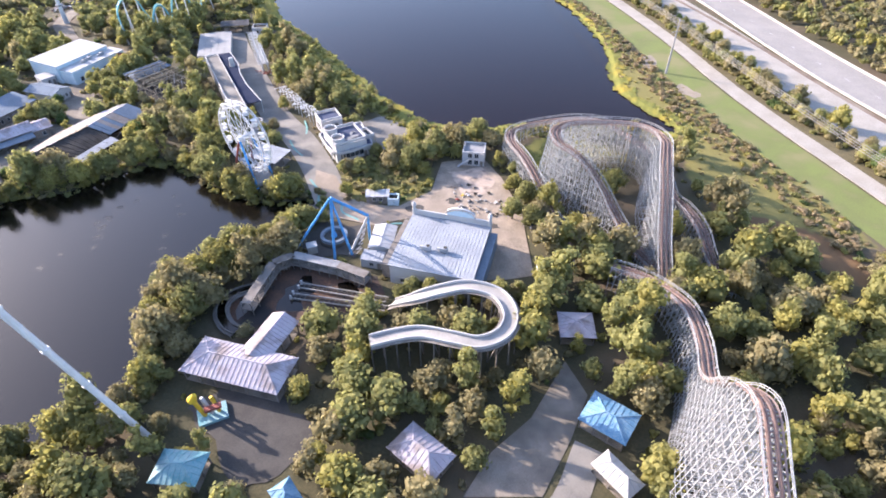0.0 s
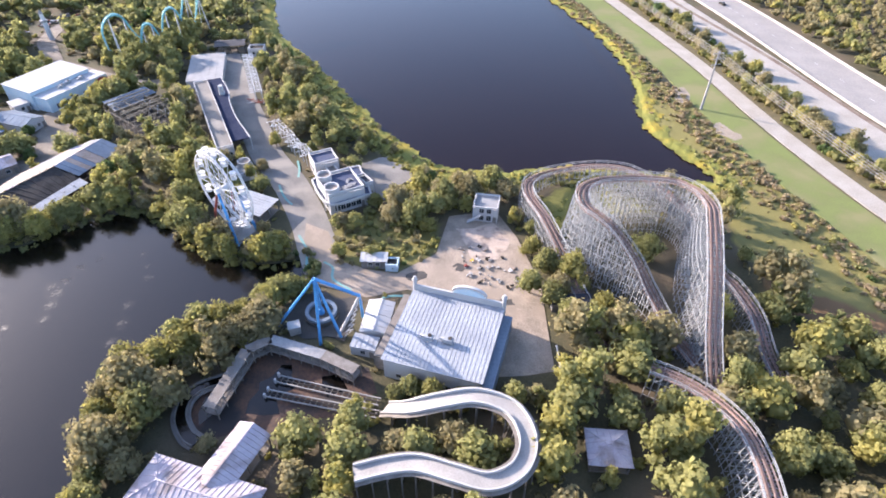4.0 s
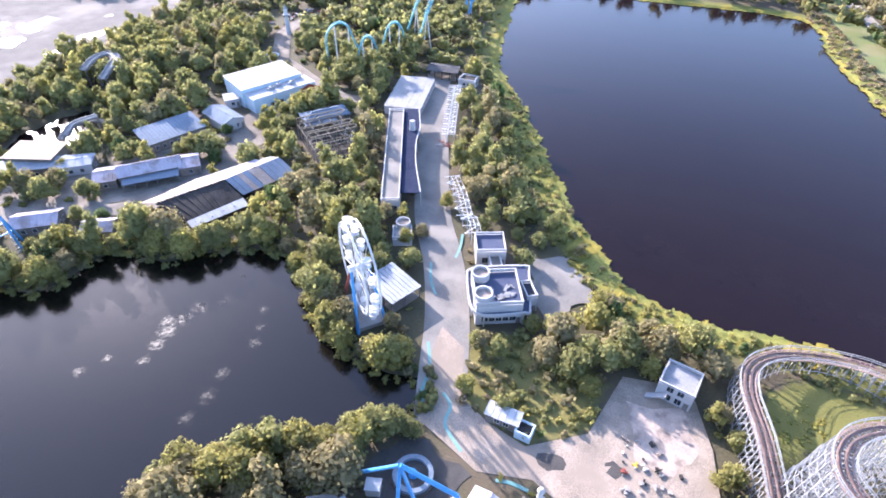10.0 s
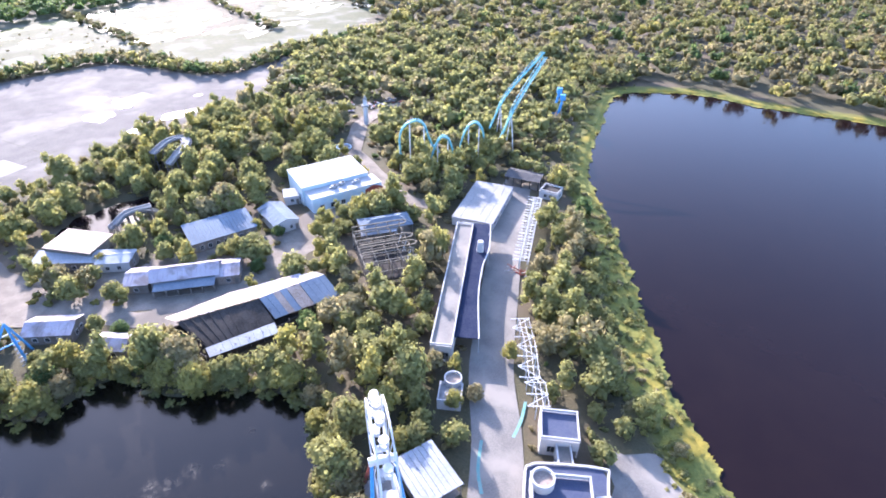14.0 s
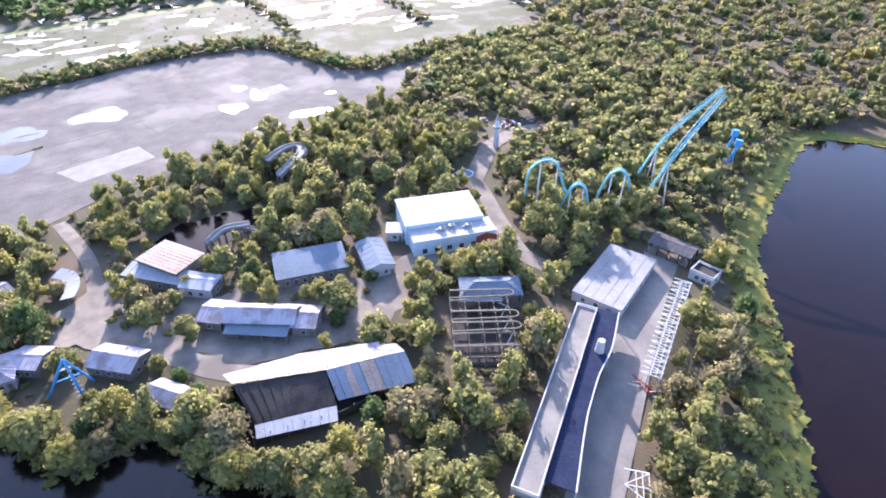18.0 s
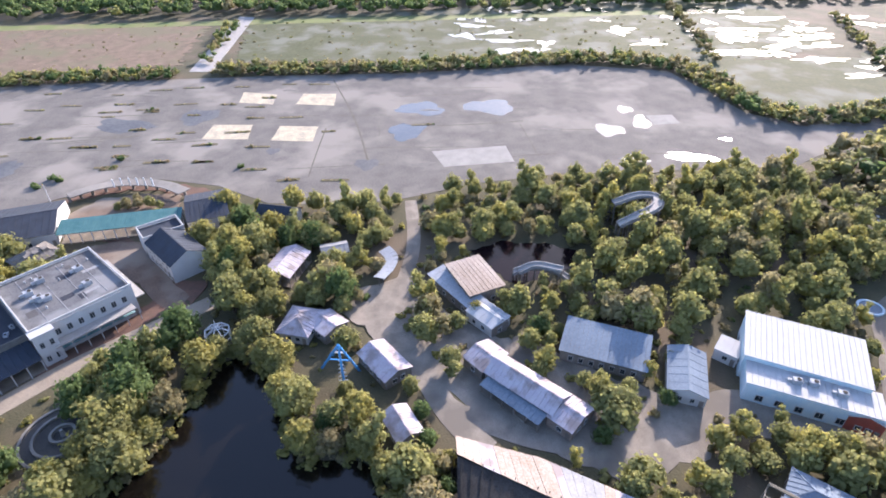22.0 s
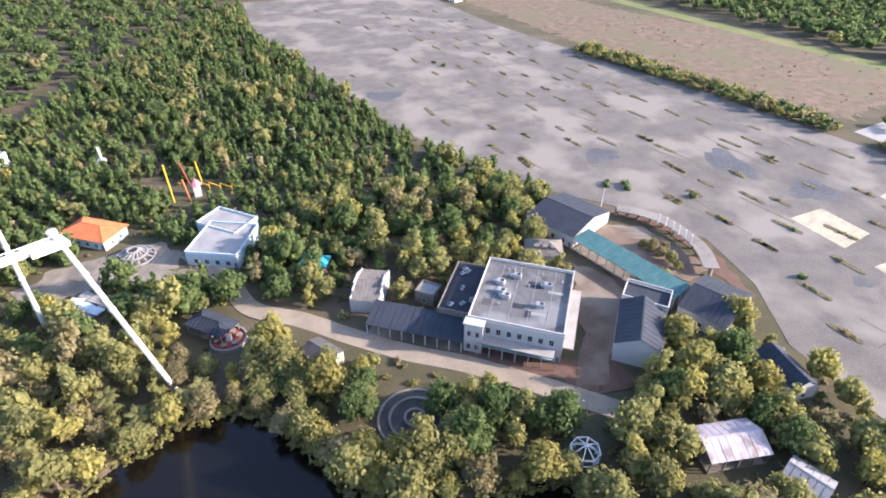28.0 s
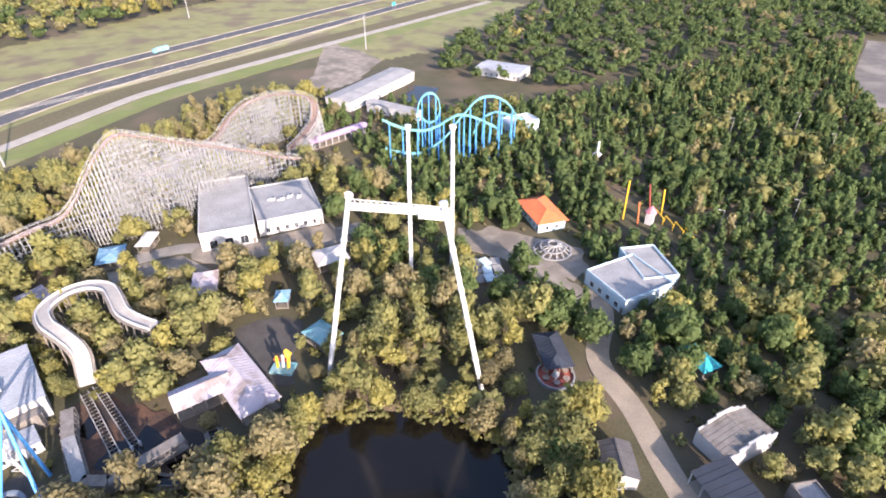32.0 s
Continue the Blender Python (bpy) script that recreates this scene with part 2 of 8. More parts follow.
M_PURPLE = material("purple_tin_roof", (0.345, 0.3, 0.325), 0.85, (0.4, 0.37, 0.385), 0.3, 1, fine=10, spec=0.1, third=(0.24, 0.2, 0.19), third_scale=0.25)
M_RUST = material("rusty_tin_roof", (0.32, 0.27, 0.23), 0.75, (0.2, 0.15, 0.115), 0.15, 1, fine=14, metal=0.15)
# Near black for small dark parts; also paints the hall's dim interior.
M_DARK = material("near_black", (0.025, 0.022, 0.02), 0.95, (0.05, 0.045, 0.04), 0.3, 1)
M_BARE = material("weathered_wood", (0.2, 0.18, 0.16), 0.9, (0.12, 0.105, 0.09), 0.5, 1, fine=10)
M_TEAL = material("teal_metal", (0.03, 0.33, 0.36), 0.5, (0.02, 0.22, 0.25), 0.3, 1)
M_BLUE = material("blue_steel", (0.08, 0.3, 0.6), 0.5, (0.05, 0.2, 0.42), 0.4, 1)
M_TURQ = material("turquoise_track", (0.11, 0.33, 0.38), 0.55, (0.16, 0.36, 0.36), 0.4, 1)
M_LEAF = [material(n, a, 0.8, b, 0.35, 1, fine=5, vary=0.16, island=0.09, third=b, third_scale=0.1, spec=0.1) for n, a, b in (
    ("olive_leaves", (0.25, 0.24, 0.092), (0.19, 0.19, 0.078)), ("yellow_leaves", (0.3, 0.27, 0.085), (0.235, 0.22, 0.08)),
    ("brown_green_leaves", (0.262, 0.226, 0.122), (0.205, 0.18, 0.092)), ("deep_green_leaves", (0.12, 0.16, 0.06), (0.085, 0.12, 0.046)),
    ("tan_brush", (0.32, 0.25, 0.16), (0.22, 0.18, 0.1)))]
M_MAT = [material(n, a, 0.85, b, 0.3, 1, fine=6, bump=0.35, bump_scale=2.0, spec=0.1, third=c, third_scale=0.12) for n, a, b, c in (
    ("floating_weed", (0.175, 0.17, 0.04), (0.125, 0.132, 0.036), (0.235, 0.185, 0.035)), ("golden_weed", (0.185, 0.166, 0.045), (0.15, 0.142, 0.042), (0.13, 0.135, 0.045)))]
for lm in M_LEAF:  # sunlight through the leaves
    ln = lm.node_tree
    lb, tr, ms = ln.nodes["Principled BSDF"], ln.nodes.new("ShaderNodeBsdfTranslucent"), ln.nodes.new("ShaderNodeMixShader")
    hs = ln.nodes.new("ShaderNodeHueSaturation")
    hs.inputs["Value"].default_value, hs.inputs["Saturation"].default_value = 1.2, 1.08
    ln.links.new(lb.inputs["Base Color"].links[0].from_socket, hs.inputs["Color"])
    ln.links.new(hs.outputs["Color"], tr.inputs["Color"])
    ms.inputs[0].default_value = 0.52
    ln.links.new(lb.outputs[0], ms.inputs[1]), ln.links.new(tr.outputs[0], ms.inputs[2])
    ln.links.new(ms.outputs[0], ln.nodes["Material Output"].inputs["Surface"])
M_BARK = material("bark", (0.11, 0.085, 0.06), 0.95)


# ---- mesh building ----
class Mesh:
    def __init__(self):
        self.v, self.f = [], []

    def add(self, verts, faces):
        n = len(self.v)
        self.v += [tuple(p) for p in verts]
        self.f += [tuple(i + n for i in q) for q in faces]
        return self

    def box(self, cx, cy, cz, sx, sy, sz, rz=0.0):
        c, s = math.cos(radians(rz)), math.sin(radians(rz))
        vs = []
        for z in (-sz / 2, sz / 2):
            for x, y in ((-sx / 2, -sy / 2), (sx / 2, -sy / 2), (sx / 2, sy / 2), (-sx / 2, sy / 2)):
                vs.append((cx + x * c - y * s, cy + x * s + y * c, cz + z))
        return self.add(vs, [(3, 2, 1, 0), (4, 5, 6, 7), (0, 1, 5, 4), (1, 2, 6, 5), (2, 3, 7, 6), (3, 0, 4, 7)])

    def beam(self, p, q, w, h=None):
        h = h or w
        p, q = Vector(p), Vector(q)
        a = (q - p).normalized()
        s = a.cross(Vector((0, 0, 1)))
        s = s.normalized() if s.length > 1e-3 else Vector((1, 0, 0))
        u = s.cross(a)
        vs = [e + s * x * w / 2 + u * y * h / 2 for e in (p, q) for x, y in ((-1, -1), (1, -1), (1, 1), (-1, 1))]
        return self.add(vs, [(0, 1, 2, 3), (7, 6, 5, 4), (4, 5, 1, 0), (5, 6, 2, 1), (6, 7, 3, 2), (7, 4, 0, 3)])

    def tube(self, p, q, r0, r1=None, n=10):
        r1 = r0 if r1 is None else r1
        p, q = Vector(p), Vector(q)
        a = (q - p).normalized()
        s = a.cross(Vector((0, 0, 1)))
        s = s.normalized() if s.length > 1e-3 else Vector((1, 0, 0))
        u = a.cross(s)
        vs = [e + (s * math.cos(k * math.tau / n) + u * math.sin(k * math.tau / n)) * r for e, r in ((p, r0), (q, r1)) for k in range(n)]
        return self.add(vs, [(k, (k + 1) % n, n + (k + 1) % n, n + k) for k in range(n)] + [tuple(reversed(range(n))), tuple(range(n, 2 * n))])

    def pipe(self, pts, r, n=7):
        """One unbroken round pipe through 3D points."""
        P = [Vector(p) for p in pts]
        base, s = len(self.v), None
        for i, p in enumerate(P):
            a = (P[min(i + 1, len(P) - 1)] - P[max(i - 1, 0)]).normalized()
            s = (s - a * s.dot(a)) if s is not None else a.cross(Vector((0.13, 0.2, 1)))
            s = s.normalized()
            u = a.cross(s)
            self.v += [tuple(p + (s * math.cos(k * math.tau / n) + u * math.sin(k * math.tau / n)) * r) for k in range(n)]
        for i in range(len(P) - 1):
            for k in range(n):
                q = base + i * n
                self.f.append((q + k, q + (k + 1) % n, q + n + (k + 1) % n, q + n + k))
        self.f += [tuple(base + k for k in reversed(range(n))), tuple(base + (len(P) - 1) * n + k for k in range(n))]
        return self

    def prism(self, pts, z0, z1):
        n = len(pts)
        area = sum(pts[i][0] * pts[(i + 1) % n][1] - pts[(i + 1) % n][0] * pts[i][1] for i in range(n))
        pts = list(pts) if area > 0 else list(reversed(pts))
        vs = [(x, y, z0) for x, y in pts] + [(x, y, z1) for x, y in pts]
        return self.add(vs, [tuple(range(n, 2 * n)), tuple(reversed(range(n)))] + [(i, (i + 1) % n, n + (i + 1) % n, n + i) for i in range(n)])

    def ring(self, pts, closed=False, w=1.0, h=0.2):
        """A flat band of width w and height h swept along 3D points."""
        n = len(pts)
        P = [Vector(p) for p in pts]
        base = len(self.v)
        for i in range(n):
            a = P[(i + 1) % n] - P[i - 1] if closed or 0 < i < n - 1 else (P[1] - P[0] if i == 0 else P[-1] - P[-2])
            s = Vector((a.y, -a.x, 0)).normalized() * w / 2
            for k, z in ((-1, 0), (1, 0), (1, h), (-1, h)):
                self.v.append(tuple(P[i] + s * k + Vector((0, 0, z))))
        for i in range(n if closed else n - 1):
            j = (i + 1) % n
            for a, b in ((0, 1), (1, 2), (2, 3), (3, 0)):
                self.f.append((base + 4 * i + b, base + 4 * i + a, base + 4 * j + a, base + 4 * j + b))
        if not closed:
            self.f += [(base, base + 1, base + 2, base + 3), tuple(base + 4 * (n - 1) + k for k in (3, 2, 1, 0))]
        return self

    def data(self, name, mat=None, smooth=False):
        me = bpy.data.meshes.new(name)
        me.from_pydata(self.v, [], self.f)
        if mat:
            me.materials.append(mat)
        if smooth:
            me.polygons.foreach_set("use_smooth", [True] * len(me.polygons))
        return me


def part(name, mesh, mat, parent=None, label="", smooth=False):
    ob = new(name, mesh.data(name, mat, smooth) if isinstance(mesh, Mesh) else mesh)
    if parent is not None:
        ob.parent = parent
    return tagged(ob, label)


def thing(name, x, y, z, yaw, label, category, group="", kind=""):
    ob = new(name)
    ob.matrix_basis = pose(x, y, z, 0, 0, yaw)
    return tagged(ob, label, category, group, kind)


def smooth_line(pts, n=8, closed=False):
    """Catmull-Rom curve through points of any dimension."""
    P = [np.array(p, float) for p in pts]
    out, m = [], len(P)
    for i in range(m if closed else m - 1):
        p0 = P[i - 1] if closed or i else 2 * P[0] - P[1]
        p1, p2 = P[i], P[(i + 1) % m]
        p3 = P[(i + 2) % m] if closed or i + 2 < m else 2 * P[-1] - P[-2]
        for k in range(n):
            t = k / n
            out.append(tuple(0.5 * (2 * p1 + (p2 - p0) * t + (2 * p0 - 5 * p1 + 4 * p2 - p3) * t * t + (3 * p1 - p0 - 3 * p2 + p3) * t ** 3)))
    return out if closed else out + [tuple(P[-1])]


def inside(poly, X, Y):
    r = np.zeros(X.shape, bool)
    for (x0, y0), (x1, y1) in zip(poly, poly[1:] + poly[:1]):
        if y0 != y1:
            r ^= ((Y < y0) != (Y < y1)) & (X < (x1 - x0) * (Y - y0) / (y1 - y0) + x0)
    return r


def edge_distance(poly, X, Y, closed=True):
    best = np.full(X.shape, 1e9)
    for (x0, y0), (x1, y1) in zip(poly, poly[1:] + poly[:1] if closed else poly[1:]):
        dx, dy = x1 - x0, y1 - y0
        t = np.clip(((X - x0) * dx + (Y - y0) * dy) / (dx * dx + dy * dy + 1e-9), 0, 1)
        best = np.minimum(best, np.hypot(X - x0 - t * dx, Y - y0 - t * dy))
    return best


# ---- ground, water, roads ----
LAGOON = smooth_line([(-140, 126), (-139, 141), (-132, 146), (-122, 147), (-113, 156), (-97, 164), (-84, 157), (-70, 147), (-60, 141.5), (-47, 142), (-40, 143.5), (-38, 137), (-44, 129),
                      (-50, 121), (-60, 116), (-72, 105), (-72, 90), (-69, 80), (-67, 71), (-80, 59.5), (-95, 53.5), (-108, 56.5), (-118, 68), (-127, 86), (-140, 94), (-153, 97), (-165, 99), (-168, 105), (-160, 117), (-149, 121)], 4, True)
LAKE = smooth_line([(-75, 293), (-59, 269), (-41.5, 240), (-28.5, 219), (-16, 203), (-5, 192), (13, 188), (35, 191), (60, 190), (83, 183), (86, 190), (79, 204), (73, 222), (78, 269), (74, 312), (62, 356), (50, 400), (45, 440),
                    (23, 457), (-48, 450), (-80, 452), (-118, 426), (-110, 380), (-98, 335), (-86, 307)], 4, True)
LOT = [(-165, -415), (-159, -299), (-175, -230), (-186, -154), (-197, -89), (-212, -54), (-228, -14), (-254, 18), (-264, 42), (-259, 67), (-246, 90), (-245, 120), (-251, 141), (-263, 168), (-273, 206), (-271, 230),
       (-280, 268), (-278, 297), (-300, 329), (-331, 386), (-338, 384), (-324, 326), (-341, 305), (-372, 298), (-408, 287), (-421, 229), (-402, 133), (-396, 59), (-388, -2), (-377, -72), (-357, -171), (-340, -260), (-330, -415)]


def ground_height(X, Y):
    z = np.zeros(X.shape)
    for poly in (LAGOON, LAKE):
        d = edge_distance(poly, X, Y) * np.where(inside(poly, X, Y), -1, 1)
        z = np.minimum(z, np.clip(d * 0.45 - 0.75, -3, 0))
    return z


MARSH = [(75.11, 239.19), (75.64, 216.33), (84.97, 183.1), (79.38, 148.27), (89.24, 134.64), (103.92, 126.34), (120.81, 116.21), (118.84, 135.85), (113.2, 165.12), (104.51, 205.73), (89.79, 262.01)]
DRY = [(81.67, 142.03), (92.64, 134.62), (105.22, 128.99), (112.61, 112.74), (111.04, 99.82), (102.93, 106.12), (94.92, 117.58), (83.18, 127.81)]
COVE = [(27.5, 172), (27, 165), (30, 152), (33, 138), (31, 152), (34, 160), (44, 164), (56, 166), (63, 164), (58, 172), (50, 179), (40, 180.5), (32, 177)]
MEADOW = [(-35.13, 155.31), (-25.4, 166.47), (-3.91, 160.59), (-4.26, 146.15), (-14.87, 139.18), (-25.06, 140.4), (-30.42, 141.71)]


def make_ground():
    xs = np.concatenate([[-4500, -2500, -1500, -900, -650], np.arange(-450, 230, 3.0), [300, 450, 700, 1200, 2500, 4500]])
    ys = np.concatenate([[-4500, -2500, -1200, -700], np.arange(-440, 480, 3.0), [560, 800, 1300, 2500, 4500]])
    X, Y = np.meshgrid(xs, ys, indexing="ij")
    Z = ground_height(X, Y)
    bumpy = 0.25 * np.sin(X * 0.21 + 1.3 * np.sin(Y * 0.13)) * np.sin(Y * 0.17 + X * 0.05)
    Z = Z + np.where(Z > -0.2, np.minimum(bumpy, 0), 0)
    nx, ny = X.shape
    i = np.arange(nx * ny).reshape(nx, ny)
    f = np.stack([i[:-1, :-1], i[1:, :-1], i[1:, 1:], i[:-1, 1:]], -1).reshape(-1, 4)
    me = bulk("ground", np.stack([X, Y, Z], -1).reshape(-1, 3), f, [M_GROUND], True)
    zone = np.zeros((nx, ny, 4))
    shore = edge_distance(LAKE, X, Y)
    zone[..., 0] = np.clip(1.7 - shore / 8, 0, 1)
    for poly, k in ((MARSH, 2), (DRY, 1), (MEADOW, 2), (COVE, 0)):
        d = edge_distance(poly, X, Y) * np.where(inside(poly, X, Y), 1, -1)
        zone[..., k] = np.maximum(zone[..., k], np.clip(d / 6 + 0.5, 0, 1))
    zone[..., 3] = 1
    col = me.color_attributes.new("zone", "FLOAT_COLOR", "POINT")
    col.data.foreach_set("color", zone.reshape(-1))
    tagged(new("ground", me), "weedy earth and rough grass of the overgrown park", "ground", kind="structure")


def bulk(name, verts, quads, mats, smooth=False, which=None):
    me = bpy.data.meshes.new(name)
    nv, nq = len(verts), len(quads)
    me.vertices.add(nv), me.loops.add(nq * 4), me.polygons.add(nq)
    me.vertices.foreach_set("co", np.asarray(verts, np.float32).reshape(-1))
    me.loops.foreach_set("vertex_index", np.asarray(quads, np.int32).reshape(-1))
    me.polygons.foreach_set("loop_start", np.arange(nq, dtype=np.int32) * 4)
    for m in mats:
        me.materials.append(m)
    if which is not None:
        me.polygons.foreach_set("material_index", np.asarray(which, np.int32))
    me.polygons.foreach_set("use_smooth", np.full(nq, smooth))
    me.update(calc_edges=True)
    me.validate()
    return me


make_ground()


def ragged(poly, amount):
    """The outline cut into short steps and worn uneven."""
    out = []
    for (x0, y0), (x1, y1) in zip(poly, poly[1:] + poly[:1]):
        d = math.hypot(x1 - x0, y1 - y0)
        n = max(1, int(d / 2.2))
        for k in range(n):
            x, y = x0 + (x1 - x0) * k / n, y0 + (y1 - y0) * k / n
            w = amount * noise.noise(Vector((x * 0.23, y * 0.23, 3.1))) * 2 + amount * 0.6 * noise.noise(Vector((x * 0.7, y * 0.7, 8.3)))
            out.append((x - (y1 - y0) / d * w, y + (x1 - x0) / d * w))
    return out


def sheet(name, poly, z0, z1, mat, label, category):
    if category in ("paving", "sand", "field", "pond", "basin"):
        poly = ragged(poly, 4.0 if category == "field" else 1.0)
    return tagged(part(name, Mesh().prism(poly, z0, z1), mat), label, category, kind="structure")


def grown(poly, d):
    """The outline moved outwards by d metres."""
    n = len(poly)
    area = sum(poly[i][0] * poly[(i + 1) % n][1] - poly[(i + 1) % n][0] * poly[i][1] for i in range(n))
    out = []
    for i in range(n):
        a, b = Vector(poly[i - 1]), Vector(poly[(i + 1) % n])
        t = (b - a).normalized() * (1 if area > 0 else -1)
        out.append((poly[i][0] + t.y * d, poly[i][1] - t.x * d))
    return out


sheet("water", grown(LAGOON, 2.5), -1.6, -0.75, M_LAGOON, "dark still lagoon water with faint ripples", "lake")
sheet("water", grown(LAKE, 2.5), -1.6, -0.75, M_WATER, "deep blue lake beside the amusement park", "lake")
sheet("pavement", LOT, -0.3, 0.06, M_LOT, "cracked pale asphalt of the empty car park", "car park")


def ribbon(name, line, w, z, mat, label, category="path", n=6):
    pts = [(x, y, -0.2) for x, y in smooth_line(line, n)]
    return tagged(part(name, Mesh().ring(pts, False, w, z + 0.2), mat), label, category, kind="structure")


ribbon("road", [(-32.18, 134.84), (-37.62, 148.02), (-43.35, 161.91), (-53.08, 180.04), (-65.94, 198.98), (-81.85, 231.03), (-98.5, 264.89), (-110.13, 293.34)], 11, 0.07, M_STREET, "grey asphalt street along the lake side")
sheet("pavement", [(-43.27, 159.07), (-41.96, 149.82), (-36.67, 134.05), (-21.37, 128.81), (-11.11, 131.9), (11.6, 123.5), (9.4, 105.0), (16.95, 105.6), (23.51, 106.95), (23.34, 118.84), (23.25, 134.61), (18.77, 153.36), (13.05, 166.45), (-0.98, 163.38), (-4.26, 146.15), (-14.68, 137.86), (-23.47, 139.62), (-30.65, 142.71), (-35.89, 155.21)], -0.2, 0.09, M_PLAZA, "sun-bleached sandy concrete plaza", "plaza")
ribbon("path", [(-248.94, 142.68), (-220.65, 145.59), (-198.22, 143.35), (-184.23, 137.73), (-167.76, 149.62), (-154.09, 157.98), (-145.97, 172.96), (-142.77, 187.12), (-142.25, 196.71), (-149.73, 211.5), (-157.71, 224.15), (-151.82, 240.99), (-142.19, 252.9)], 4.5, 0.08, M_PATH, "sandy path through the old village")
ribbon("path", [(-99.11, -18.15), (-108.9, -0.03), (-114.05, 17.86), (-126.56, 28.64), (-137.75, 40.68), (-150.46, 52.92), (-162.39, 62.23), (-176.59, 76.07), (-189.45, 89.54)], 6, 0.08, M_SAND, "sandy street in front of the arcade")
ribbon("path", [(-194.43, 143.1), (-181.75, 137.59), (-164.95, 150.62), (-150.9, 158.77), (-141.91, 166.44)], 6, 0.085, M_PATH, "sandy path through the old village")
sheet("pavement", [(27.07, 78.76), (17.67, 64.31), (9.0, 56.79), (3.2, 47.84), (17.77, 47.81), (24.94, 59.17), (30.41, 69.74)], -0.2, 0.09, M_PATH, "sandy concrete square below the coaster", "plaza")
sheet("pavement", [(-195.72, 126.44), (-200.21, 139.66), (-206.71, 145.35), (-190.29, 152.43), (-175.47, 171.72), (-179.46, 178.1), (-169.34, 188.47), (-163.44, 196.66), (-155.5, 216.83), (-160.09, 225.67), (-141.37, 254.41), (-137.2, 250.7), (-147.78, 225.65), (-139.11, 207.0), (-134.44, 194.23), (-143.26, 177.96), (-151.39, 162.97), (-158.7, 157.72), (-156.8, 152.99), (-169.17, 147.01), (-177.25, 141.15), (-186.76, 125.89)], -0.2, 0.064, M_PATH, "dusty pale open ground of the old village", "paving")
sheet("pavement", [(-49.28, -16.56), (-61.93, -22.66), (-78.23, -20.59), (-92.5, -11.03), (-101.55, -6.85), (-100.75, 0.02), (-87.82, -4.46), (-68.73, -10.3), (-54.14, -8.83)], -0.2, 0.066, M_PATH, "dusty pale midway ground", "paving")
ribbon("path", [(-51.27, -13.4), (-64.58, -17.85), (-79.69, -17.53), (-92.5, -11.03)], 5, 0.077, M_PATH, "sandy path through the southern midway")
for line in ([(-44.13, 153.27), (-40.48, 146.95), (-39.03, 140.4), (-36.45, 136.4)], [(-34.73, 142.01), (-31.89, 139.73), (-31.04, 135.27), (-25.64, 131.3)], [(-17.41, 128.8), (-14.68, 129.55), (-11.15, 129.54)], [(-56.15, 178.66), (-53.05, 172.39), (-49.48, 167.99)], [(-53.48, 193.57), (-51.76, 188.25), (-50.97, 183.25)]):
    ribbon("painted_stripe", line, 0.7, 0.098, M_STRIPE, "worn teal paint streak on the street", "road marking", 4)
ribbon("path", [(-192.63, 279.45), (-175.66, 272.71), (-158.91, 264.19), (-137.86, 255.21), (-126.23, 256.22)], 6, 0.079, M_PATH, "sandy path between the hangar and the woods")
ribbon("path", [(-182.78, 273.44), (-196.75, 292.43), (-205.65, 307.31), (-207.22, 332.29), (-195.86, 350.07)], 8, 0.081, M_PATH, "sandy path through the northern midway")
M_CRACK = material("weedy_crack", (0.08, 0.072, 0.05), 0.95, (0.13, 0.12, 0.1), 0.4, 1)
for line in ([(-300.18, -32.79), (-303.94, -11.47), (-306.12, 13.41)], [(-267.23, -167.17), (-289.66, -161.56), (-317.23, -163.16)], [(-320.8, 149.16), (-323.29, 169.94), (-327.74, 192.14)], [(-298.37, 24.28), (-301.72, 46.49)], [(-387.75, 88.47), (-327.87, 109.83), (-279.23, 123.07)], [(-297.0, -24.7), (-301.21, -8.12), (-304.97, 10.44)], [(-221.86, -338.2), (-232.16, -279.77), (-240.66, -261.98)], [(-294.92, -350.22), (-304.84, -269.62), (-306.82, -222.34)], [(-286.93, -74.38), (-291.27, -62.8), (-299.33, -57.89)], [(-240.47, -106.4), (-251.16, -83.15), (-261.02, -68.65)]):
    ribbon("crack", line, 0.9, 0.0645, M_CRACK, "long crack in the asphalt filled with weeds", "crack", 4)
rgc = random.Random(31)
for k in range(70):
    x, y = rgc.uniform(-395, -230), rgc.uniform(-330, 250)
    a, n = radians(rgc.choice((95, 95, 95, 5)) + rgc.uniform(-4, 4)), rgc.uniform(6, 26)
    line = [(x + math.cos(a) * n * q + rgc.uniform(-.5, .5), y + math.sin(a) * n * q + rgc.uniform(-.5, .5)) for q in (-1, -0.4, 0.3, 1)]
    X, Y = np.array([p[0] for p in line]), np.array([p[1] for p in line])
    if inside(LOT, X, Y).all() and edge_distance(LOT, X, Y).min() > 6:
        ribbon("crack", line, rgc.uniform(0.25, 0.7), 0.0632 + 0.00002 * k, M_CRACK, "weedy crack along a parking row", "crack", 4)
sheet("pavement", [(-57.43, -22.91), (-77.27, -27.03), (-90.66, -28.73), (-97.2, -18.45), (-95.87, -10.07), (-84.98, -10.14), (-60.82, -7.61)], -0.2, 0.068, M_PATH, "dusty open ground between the southern rides", "paving")
sheet("pavement", [(-221.04, 25.15), (-233.06, 19.54), (-247.47, 24.88), (-251.87, 42.34), (-252.71, 54.61), (-241.02, 58.27), (-230.62, 43.99)], -0.2, 0.06, M_REDSAND, "reddish earth beds behind the footbridge", "paving")
sheet("pavement", [(174.28, -186.7), (136.89, -180.9), (108.46, -170.34), (92.02, -124.79), (93.48, -105.02), (102.32, -93.45)], -0.2, 0.06, M_PATH, "dusty pale service yard behind the coaster", "paving")
